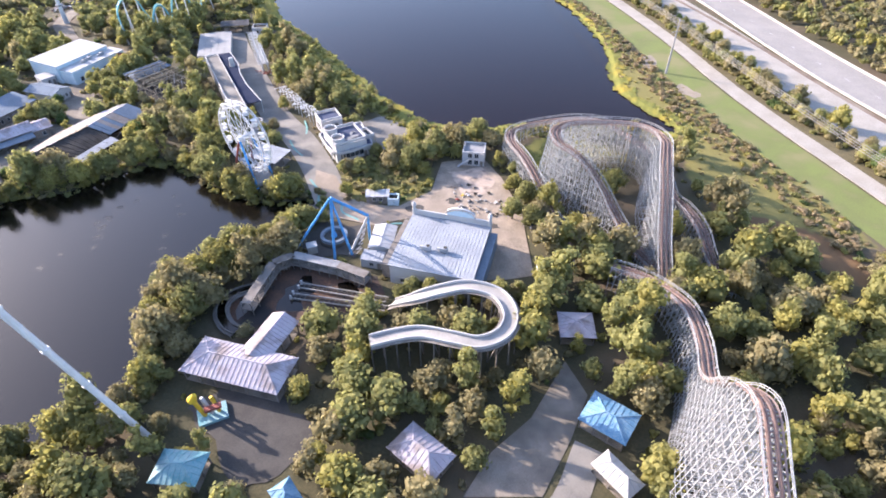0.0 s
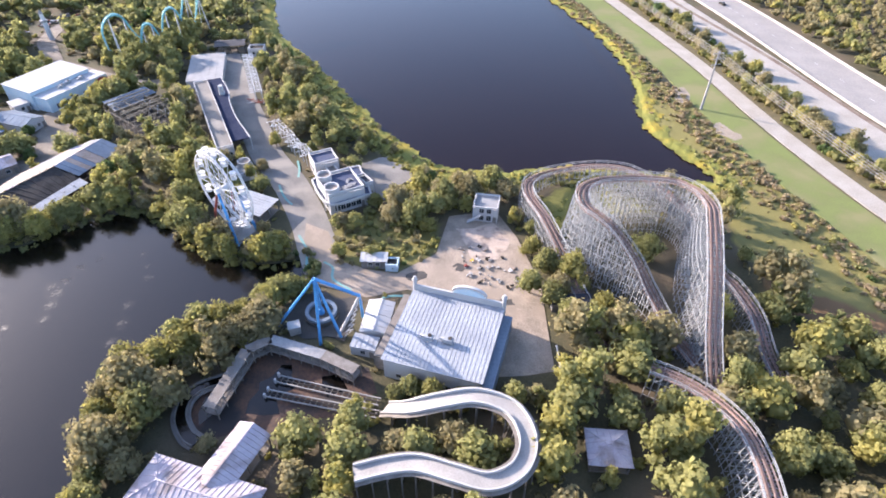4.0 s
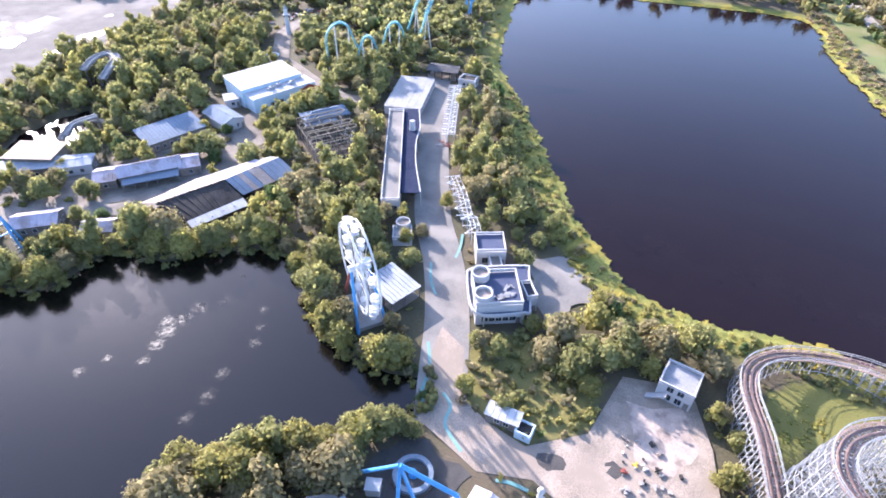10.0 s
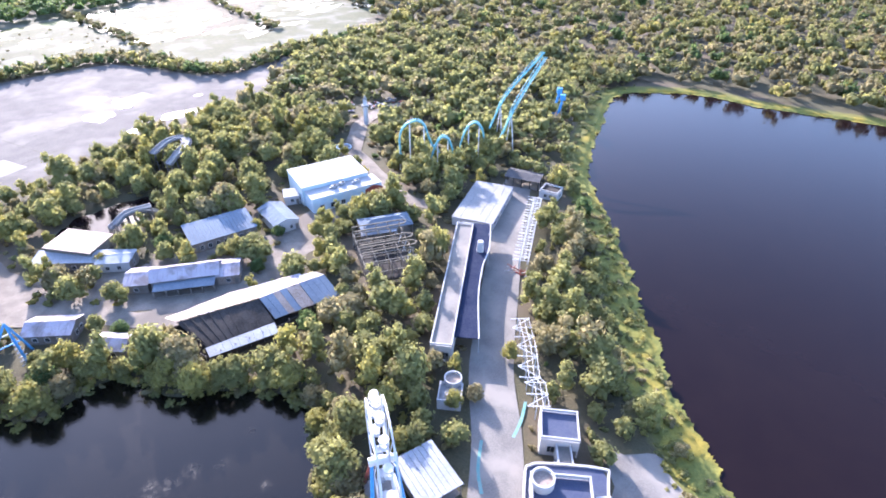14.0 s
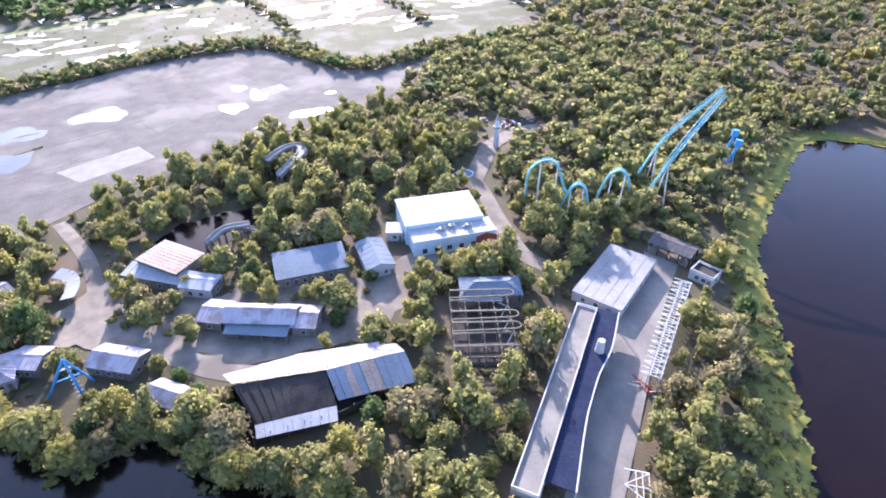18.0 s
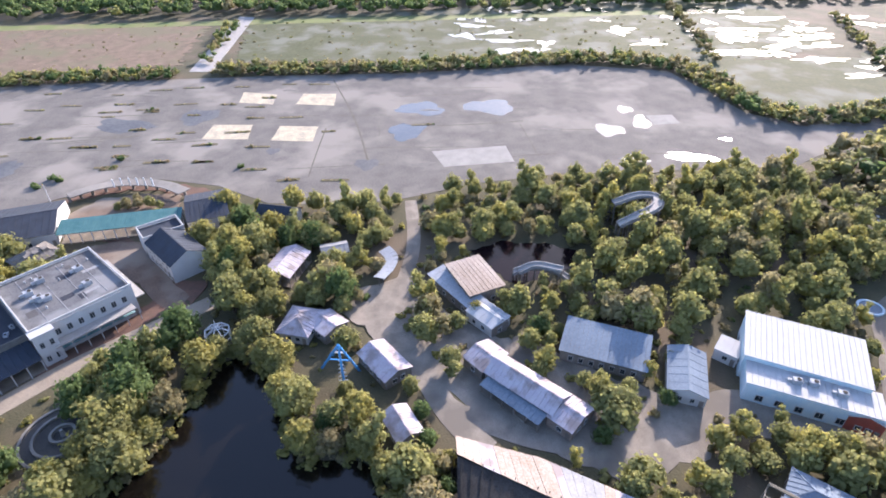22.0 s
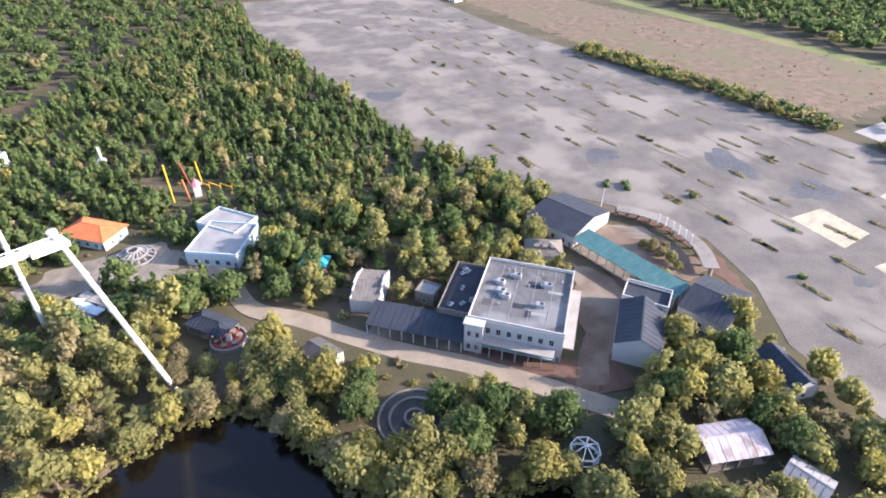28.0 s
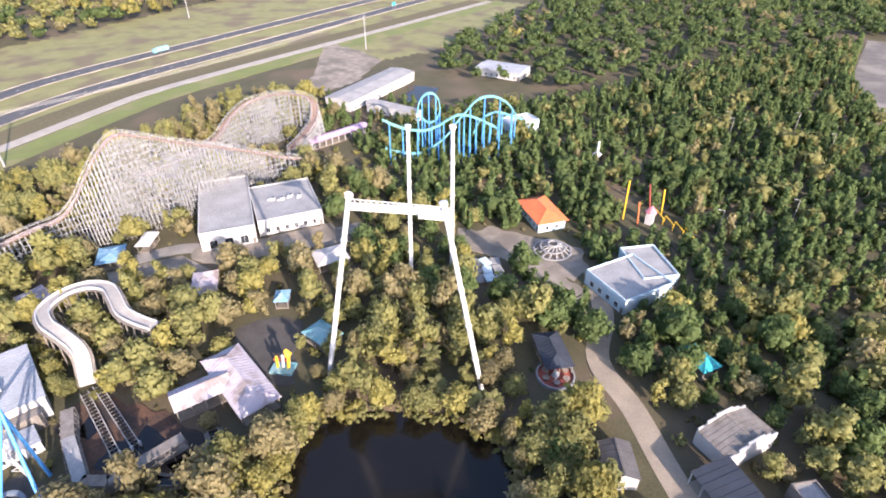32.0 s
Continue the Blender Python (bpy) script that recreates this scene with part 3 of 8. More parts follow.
sheet("water", [(61.64, -137.8), (42.74, -143.08), (32.66, -118.05), (44.65, -111.62)], -0.1, 0.05, M_WATER, "small dark pond beside the service hall", "pond")
sheet("field", [(235.52, -266.08), (223.18, -395.2), (116.37, -400.78), (97.4, -279.42), (93.19, -206.46), (108.46, -170.34), (174.28, -186.7)], -0.3, 0.013, M_DRYGRASS, "rough dry grass field beside the highway", "field")
sheet("field", [(150, 70), (345, 30), (400, -420), (232, -420), (176, -190), (184, -60), (168, 10)], -0.3, 0.011, M_DRYGRASS, "pale dry grass along the highway", "field")
# ---- trees ----
KEEP_CLEAR = []  # (outline, margin) of places where no tree stands


BOX_V = np.array([(x, y, z) for z in (-1, 1) for x, y in ((-1, -1), (1, -1), (1, 1), (-1, 1))], float) * 0.62
BOX_F = [(3, 2, 1, 0), (4, 5, 6, 7), (0, 1, 5, 4), (1, 2, 6, 5), (2, 3, 7, 6), (3, 0, 4, 7)]


def crown_shape(seed, kind="broad", leaves=170, size=1.0):
    """Crown of rounded lobes with leaf sprays lying on them, for a tree of radius 1."""
    rng = random.Random(seed)
    lobes = []  # centre, radius
    if kind == "broad":
        lobes.append(((0, 0, 0.9), 0.72))
        n, lean = rng.randint(5, 7), rng.uniform(-0.12, 0.12)
        for k in range(n):
            a, q = math.tau * (k + rng.uniform(-0.3, 0.3)) / n, rng.uniform(0.38, 0.6)
            lobes.append(((math.cos(a) * q, math.sin(a) * q, rng.uniform(0.5, 0.95)), rng.uniform(0.34, 0.5)))
        for k in range(4):
            a, q = math.tau * (k + rng.uniform(-0.4, 0.4)) / 4, rng.uniform(0.1, 0.32)
            lobes.append(((math.cos(a) * q + lean, math.sin(a) * q, rng.uniform(1.05, 1.35)), rng.uniform(0.3, 0.44)))
    elif kind == "tall":
        lobes.append(((0, 0, 1.1), 0.5))
        for k in range(9):
            a, h = rng.uniform(0, math.tau), 0.5 + 1.6 * k / 9
            q = rng.uniform(0.25, 0.5) * (1.1 - 0.35 * k / 9)
            lobes.append(((math.cos(a) * q, math.sin(a) * q, h), rng.uniform(0.25, 0.4) * (1.1 - 0.3 * k / 9)))
    elif kind == "cone":
        for k in range(7):
            q, a = 1 - k / 7, rng.uniform(0, math.tau)
            lobes.append(((math.cos(a) * 0.3 * q, math.sin(a) * 0.3 * q, 0.4 + 2.3 * k / 7), 0.2 + 0.5 * q))
    elif kind == "far":
        lobes.append(((0, 0, 0.9), 0.72))
        for k in range(4):
            a = math.tau * (k + rng.uniform(-0.3, 0.3)) / 4
            lobes.append(((math.cos(a) * 0.5, math.sin(a) * 0.5, rng.uniform(0.6, 1.3)), rng.uniform(0.35, 0.5)))
    elif kind == "bush":
        lobes.append(((0, 0, 0.45), 0.7))
        for k in range(2):
            a = rng.uniform(0, math.tau)
            lobes.append(((math.cos(a) * 0.6, math.sin(a) * 0.6, rng.uniform(0.3, 0.6)), rng.uniform(0.35, 0.5)))
    else:
        for k in range(3):
            a = math.tau * k / 3
            lobes.append(((math.cos(a) * 0.5, math.sin(a) * 0.5, 0.15), 0.55))
    vs, fs = [], []
    for c, r in lobes:
        a = rng.uniform(0, 1.5)
        ca, sa, i = math.cos(a), math.sin(a), len(vs)
        for x, y, z in BOX_V:
            g = r * rng.uniform(0.58, 0.95)
            vs.append((c[0] + (x * ca - y * sa) * g, c[1] + (x * sa + y * ca) * g, c[2] + z * g * 0.85))
        fs += [[i + k for k in q] for q in BOX_F]
    for k in range(leaves):
        c, r = rng.choice(lobes)
        d = Vector((rng.gauss(0, 1), rng.gauss(0, 1), rng.gauss(0.4, 1))).normalized()
        p = Vector(c) + Vector((d.x, d.y, d.z * 0.85)) * r * rng.uniform(0.62, 1.2) + Vector((0, 0, abs(rng.gauss(0, 0.07))))
        u = (d + Vector((rng.gauss(0, 0.38), rng.gauss(0, 0.38), rng.gauss(0.15, 0.38)))).normalized()
        sd = u.orthogonal().normalized()
        w = u.cross(sd)
        g, ang = size * rng.uniform(0.04, 0.095), rng.uniform(0, math.tau)
        sd, w = sd * math.cos(ang) + w * math.sin(ang), w * math.cos(ang) - sd * math.sin(ang)
        i = len(vs)
        vs += [tuple(p - sd * g - w * g * 0.6), tuple(p + sd * g * 0.8 - w * g * 0.7), tuple(p + sd * g + w * g * 0.6 + u * g * 0.3), tuple(p - sd * g * 0.7 + w * g * 0.8)]
        fs.append([i, i + 1, i + 2, i + 3])
    return np.array(vs, np.float32), np.array(fs, np.int32)


BROAD = [crown_shape(10 + k, "broad", 430, 1.12) for k in range(7)]
TALL = [crown_shape(30 + k, "tall", 430) for k in range(4)]
BUSH = [crown_shape(50 + k, "bush", 28, 2.9) for k in range(5)]
CONE = [crown_shape(90 + k, "cone", 66, 2.6) for k in range(4)]
FAR = [crown_shape(70 + k, "far", 36, 2.1) for k in range(5)]
MOUND = [crown_shape(130 + k, "mound", 30, 2.4) for k in range(4)]


def trunk_mesh(seed):
    rng = random.Random(seed)
    m = Mesh()
    m.tube((0, 0, -0.3), (0.03, 0.02, 0.75), 0.075, 0.05, 7)
    m.tube((0.03, 0.02, 0.75), (0.0, 0.05, 1.5), 0.05, 0.02, 6)
    for k in range(4):
        a = rng.uniform(0, math.tau)
        m.tube((0.02, 0.02, 0.6 + 0.12 * k), (math.cos(a) * 0.5, math.sin(a) * 0.5, 1.1 + 0.15 * k), 0.035, 0.012, 5)
    return m.data("trunk", M_BARK)


TRUNKS = [trunk_mesh(k) for k in range(3)]
CROWN_DATA = {}
DENSE = [crown_shape(10 + k, "broad", 900, 0.9) for k in range(7)]
for kname, shapes in (("broad", DENSE), ("tall", TALL)):
    for si, (v, f) in enumerate(shapes):
        for li in range(4):
            CROWN_DATA[kname, si, li] = bulk("crown", v, f, [M_LEAF[li]], True)
LEAF_LABEL = ["olive-green broadleaf tree with a loose rounded crown", "yellowing tree with a loose rounded crown", "brownish-green half-bare tree in dry leaf", "deep green evergreen tree with a dense crown"]


def tree(x, y, r, shape, leaf, rng):
    t = thing("tree", x, y, -0.3 if ground_at(x, y) > -0.3 else ground_at(x, y), rng.uniform(0, 360), LEAF_LABEL[leaf], "tree", "park trees")
    h = rng.uniform(0.95, 1.3)
    t.scale = (r, r, r * h)
    part("trunk", rng.choice(TRUNKS), None, t)
    n = len(BROAD if shape == "broad" else TALL)
    c = part("crown", CROWN_DATA[shape, rng.randrange(n), leaf], None, t)
    c.rotation_euler.z = rng.uniform(0, 6)


def ground_at(x, y):
    return float(ground_height(np.array([x]), np.array([y]))[0])


def woods(name, spots, shapes, label, mats=None, category="woods"):
    """Many trees joined in one mesh. spots: rows of x, y, z, radius, height factor, leaf kind."""
    if len(spots) == 0:
        return
    rng = np.random.RandomState(len(spots))
    V, Q, I, base = [], [], [], 0
    for x, y, z, r, h, leaf in spots:
        v, f = shapes[rng.randint(len(shapes))]
        a = rng.uniform(0, math.tau)
        c, s = math.cos(a) * r, math.sin(a) * r
        V.append(np.stack([x + v[:, 0] * c - v[:, 1] * s, y + v[:, 0] * s + v[:, 1] * c, z + v[:, 2] * r * h], -1))
        Q.append(f + base)
        I.append(np.full(len(f), leaf))
        base += len(v)
    ob = new(name, bulk(name, np.concatenate(V), np.concatenate(Q), mats or M_LEAF, True, np.concatenate(I)))
    return tagged(ob, label, category, kind="stuff")


def scatter(area, spacing, seed, rmin, rmax, leaf_weights, jitter=0.5, gaps=0.0, low=0.9, high=1.3):
    """Jittered grid of trees inside an outline, clear of what KEEP_CLEAR lists."""
    rng = np.random.RandomState(seed)
    A = np.array(area)
    xs, ys = np.arange(A[:, 0].min(), A[:, 0].max(), spacing), np.arange(A[:, 1].min(), A[:, 1].max(), spacing)
    X, Y = np.meshgrid(xs, ys)
    X = (X + rng.uniform(-jitter, jitter, X.shape) * spacing).ravel()
    Y = (Y + rng.uniform(-jitter, jitter, Y.shape) * spacing).ravel()
    R = rmin + (rmax - rmin) * rng.uniform(0, 1, X.shape) ** 1.4
    ok = inside(list(map(tuple, area)), X, Y)
    clearing = np.sin(X * 0.11 + 2 * np.sin(Y * 0.07)) * np.sin(Y * 0.09 + 1.7 * np.sin(X * 0.05))
    ok &= (clearing > gaps - 1) | (rng.uniform(0, 1, X.shape) < 0.25)
    X, Y, R = X[ok], Y[ok], R[ok]
    ok = np.ones(X.shape, bool)
    for poly, m in KEEP_CLEAR:
        P = np.array(poly)
        near = (X > P[:, 0].min() - 9) & (X < P[:, 0].max() + 9) & (Y > P[:, 1].min() - 9) & (Y < P[:, 1].max() + 9) & ok
        if near.any():
            x, y = X[near], Y[near]
            bad = inside(poly, x, y) | (edge_distance(poly, x, y) < m * R[near])
            k = np.where(near)[0]
            ok[k[bad]] = False
    X, Y, R = X[ok], Y[ok], R[ok]
    Z = np.minimum(ground_height(X, Y), 0) - 0.2
    H = rng.uniform(low, high, X.shape)
    big = 0.5 + 0.5 * np.sin(X * 0.06 + 2 * np.sin(Y * 0.045)) * np.sin(Y * 0.07 + 1.0)
    w = np.cumsum(np.array(leaf_weights) / sum(leaf_weights))
    L = np.searchsorted(w, np.clip(rng.uniform(0, 1, X.shape) * 0.75 + big * 0.25, 0, 0.999))
    return [tuple(q) for q in zip(X.tolist(), Y.tolist(), Z.tolist(), R.tolist(), H.tolist(), L.tolist())]


def along(line, w):
    """Outline of a band of width w along a line."""
    P = [Vector(p[:2]) for p in line]
    left, right = [], []
    for i, p in enumerate(P):
        t = (P[min(i + 1, len(P) - 1)] - P[max(i - 1, 0)]).normalized() * w / 2
        left.append((p.x - t.y, p.y + t.x)), right.append((p.x + t.y, p.y - t.x))
    return left + right[::-1]


# ---- wooden coaster ----
COASTER = {
    "loop": [(55.9, 105.1, 2.0), (51.9, 116.1, 2.4), (48.4, 126.0, 5.8), (44.4, 131.8, 12.0), (38.7, 136.9, 17.9), (33.2, 143.2, 19.5), (33.3, 148.7, 20.5), (38.5, 154.8, 19.2), (46.4, 159.2, 17.2), (54.4, 161.0, 16.1), (61.5, 159.6, 16.0), (65.5, 154.4, 16.4), (66.0, 147.0, 17.3), (63.2, 138.6, 19.1), (60.3, 129.7, 19.5), (58.3, 119.7, 15.2), (56.6, 109.5, 8.3), (55.4, 100.4, 3.3)],
    "outer": [(36.5, 110.0, 1.0), (34.0, 121.0, 1.5), (30.9, 133.7, 3.2), (28.8, 143.1, 5.4), (25.7, 154.7, 7.0), (22.6, 166.1, 6.3), (23.6, 174.9, 5.1), (30.0, 182.0, 3.9), (39.3, 185.4, 3.8), (47.7, 184.3, 5.3), (55.8, 180.2, 6.3), (63.2, 172.4, 5.1), (68.3, 161.4, 4.5), (69.8, 148.5, 4.1), (68.6, 137.4, 4.0), (69.3, 129.2, 5.9), (70.4, 119.5, 5.9), (70.4, 109.4, 3.2), (71.3, 98.3, 2.2)],
    "hill": [(42.1, 103.0, 7.0), (47.7, 99.9, 7.0), (52.1, 95.3, 7.4), (54.6, 88.2, 9.1), (54.6, 80.8, 10.3), (53.1, 73.0, 11.4), (50.9, 65.8, 12.5), (49.2, 60.5, 17.0), (47.6, 55.5, 24.0), (45.8, 49.8, 31.0), (44.3, 43.5, 34.8), (43.0, 36.0, 32.0), (41.6, 26.0, 27.0), (39.1, 11.5, 20.3), (35.7, -1.4, 14.3), (31.8, -10.9, 9.6), (27.4, -19.4, 6.4)],
    "back hill": [(70, 30, 7), (69, 14, 7), (67, 2, 9), (66, -7, 12), (66, -14, 17), (66, -24, 21), (65, -37, 21.5), (62, -47, 20), (54, -52, 17), (47, -46, 12), (44, -36, 8), (41, -24, 6)],
}


def coaster():
    t = thing("roller_coaster", 0, 0, 0, 0, "weathered white wooden roller coaster on a dense timber trestle", "roller coaster")
    for line in COASTER.values():
        pts = smooth_line(line, 10)
        P = [Vector(p) for p in pts]
        # even steps
        out, acc = [P[0]], 0.0
        for a, b in zip(P, P[1:]):
            acc += (b - a).length
            if acc >= 1.15:
                out.append(b)
                acc = 0.0
        P = out
        side = []
        for i, p in enumerate(P):
            a = (P[min(i + 1, len(P) - 1)] - P[max(i - 1, 0)])
            side.append(Vector((a.y, -a.x, 0)).normalized())
        bed, ledgers = Mesh(), {-1: Mesh(), 1: Mesh()}
        for k in (-0.55, 0.55):
            bed.ring([tuple(p + s * k - Vector((0, 0, 0.2))) for p, s in zip(P, side)], False, 0.62, 0.16)
        for a, b, sa, sb in zip(P, P[1:], side, side[1:]):
            for q in (0.0, 0.5):
                c, sd = a.lerp(b, q) - Vector((0, 0, 0.42)), sa.lerp(sb, q)
                bed.beam(c - sd * 1.45, c + sd * 1.45, 0.3, 0.16)
        for k in (-0.55, 0.55):
            part("rail", Mesh().ring([tuple(p + s * k) for p, s in zip(P, side)], False, 0.22, 0.14), M_RAIL, t)
        for k in (-1.45, 1.45):
            part("walkway", Mesh().ring([tuple(p + s * k - Vector((0, 0, 0.2))) for p, s in zip(P, side)], False, 0.3, 0.08), M_TRACKBED, t)
            posts = Mesh()
            for hgt in (0.55, 1.05):
                for a, b, sa, sb in zip(P, P[1:], side, side[1:]):
                    posts.beam(a + sa * k * 1.18 + Vector((0, 0, hgt)), b + sb * k * 1.18 + Vector((0, 0, hgt)), 0.11)
            for p, s in list(zip(P, side))[::2]:
                posts.beam(p + s * k * 1.18 - Vector((0, 0, 0.3)), p + s * k * 1.18 + Vector((0, 0, 1.05)), 0.11)
            part("handrail", posts, M_TRESTLE, t)
        part("track_bed", bed, M_TRACKBED, t)
        for i, (p, s) in enumerate(zip(P, side)):
            h = p.z - 0.3
            if h < 1.2:
                continue
            m = Mesh()
            spread = 1.7 + h * 0.13
            g = -0.8 if ground_at(p.x, p.y) < -0.3 else -0.1
            for k in (-1, 1):
                m.beam(p + s * k * 0.9 - Vector((0, 0, 0.3)), (p.x + s.x * k * 0.9, p.y + s.y * k * 0.9, g - 0.6), 0.12)
                m.beam(p + s * k * 1.7 - Vector((0, 0, 0.3)), (p.x + s.x * k * spread, p.y + s.y * k * spread, g - 0.6), 0.13)
            n = max(1, int(h / 2.2))
            for q in range(n):
                z = h - q * 2.2
                w = 1.7 + (spread - 1.7) * (q * 2.2 / h)
                m.beam((p.x - s.x * w, p.y - s.y * w, z), (p.x + s.x * w, p.y + s.y * w, z), 0.09, 0.12)
                z2 = max(z - 2.2, 0)
                d = 1 if (i + q) % 2 else -1
                m.beam((p.x - d * s.x * w, p.y - d * s.y * w, z), (p.x + d * s.x * w, p.y + d * s.y * w, z2), 0.08)
            part("trestle_bent", m, M_TRESTLE, t)
            if i:
                o, so = P[i - 1], side[i - 1]
                for k in (-1, 1):
                    for q in range(n):
                        z = 2.2 * q + 1.0
                        if z < h - 0.3 and z < o.z:
                            w, wo = 1.7 + (spread - 1.7) * (1 - z / h), 1.7 + 0.13 * max(o.z, .1) * (1 - z / max(o.z, .1))
                            ledgers[k].beam((o.x + so.x * k * wo, o.y + so.y * k * wo, z), (p.x + s.x * k * w, p.y + s.y * k * w, z), 0.11)
                            if (i + q) % 4 == 0:
                                ledgers[k].beam((o.x + so.x * k * wo, o.y + so.y * k * wo, z), (p.x + s.x * k * w, p.y + s.y * k * w, min(z + 2.2, h)), 0.11)
        for k in (-1, 1):
            part("ledger", ledgers[k], M_TRESTLE, t)
        high = [tuple(p) for p in P[::3] if p.z > 3.4]
        KEEP_CLEAR.append((along(high, 6), 0.35))


KEEP_CLEAR.append(([p[:2] for p in COASTER["loop"][2:16]], 0.2))
M_TRESTLE = material("weathered_white_timber", (0.325, 0.335, 0.34), 0.85, (0.22, 0.22, 0.218), 0.4, 1, fine=12)
M_TRACKBED = material("reddish_track_timber", (0.3, 0.21, 0.175), 0.9, (0.2, 0.145, 0.125), 0.6, 1, fine=12)
M_RAIL = material("rusted_rail", (0.2, 0.13, 0.11), 0.6, (0.13, 0.085, 0.07), 0.8, 1, metal=0.3)
coaster()
# ---- building helpers ----
def clear_round(r, margin=0.45):
    x, y, w, dp, yaw = r
    c, s = math.cos(radians(yaw)), math.sin(radians(yaw))
    KEEP_CLEAR.append(([(x + a * c - b * s, y + a * s + b * c) for a, b in ((-w / 2, -dp / 2), (w / 2, -dp / 2), (w / 2, dp / 2), (-w / 2, dp / 2))], margin))


def slope_panels(t, a, b, c, n, mat, name="roof_panel", thick=0.09):
    """n standing-seam panels side by side on the slope whose eave runs from a to b and whose side runs from a to c."""
    a, b, c = Vector(a), Vector(b), Vector(c)
    u, v = (b - a), (c - a)
    L, H = u.length, v.length
    u, v = u / L, v / H
    nrm = u.cross(v)
    if nrm.z < 0:
        nrm = -nrm
    pw = L / n
    m = Mesh()
    m.box(pw / 2, H / 2, thick / 2, pw - 0.05, H, thick)
    m.box(0.06, H / 2, thick, 0.08, H, thick)
    me = m.data(name, mat)
    rot = Matrix((u, v, nrm)).transposed().to_4x4()
    if u.cross(v).dot(nrm) < 0:
        rot = Matrix((-u, v, nrm)).transposed().to_4x4()
        a = b
        u = -u
    for k in range(n):
        ob = part(name, me, None, t)
        ob.matrix_basis = Matrix.Translation(a + u * pw * k + nrm * random.uniform(0, 0.03)) @ rot
    return t


def window(t, x, y, z, w, h, side, frame_mat, pane_mat, name="window", sill=True):
    """A window on a wall that faces side ('+x', '-x', '+y', '-y') of the thing's own axes."""
    ob = new(name)
    ob.parent = t
    ang = {"+x": 90, "-x": -90, "+y": 180, "-y": 0}[side]
    ob.matrix_basis = pose(x, y, z, 0, 0, ang)
    f = Mesh()
    for sx in (-1, 1):
        f.box(sx * w / 2, -0.03, h / 2, 0.12, 0.14, h + 0.12)
    for zz in (0, h):
        f.box(0, -0.03, zz, w, 0.14, 0.12)
    f.box(0, -0.01, h / 2, 0.06, 0.08, h)
    part("window_frame", f, frame_mat, ob)
    part("pane", Mesh().box(0, 0.0, h / 2, w - 0.1, 0.05, h - 0.1), pane_mat, ob)
    return ob


def row_of_windows(t, w, dp, z, ww, wh, n, side, fm, pm, inset=1.5):
    span = (w if side in "+y-y" else dp) - 2 * inset
    for k in range(n):
        o = -span / 2 + span * (k + 0.5) / n
        if side == "-y": window(t, o, -dp / 2 - 0.02, z, ww, wh, side, fm, pm)
        if side == "+y": window(t, o, dp / 2 + 0.02, z, ww, wh, side, fm, pm)
        if side == "+x": window(t, w / 2 + 0.02, o, z, ww, wh, side, fm, pm)
        if side == "-x": window(t, -w / 2 - 0.02, o, z, ww, wh, side, fm, pm)


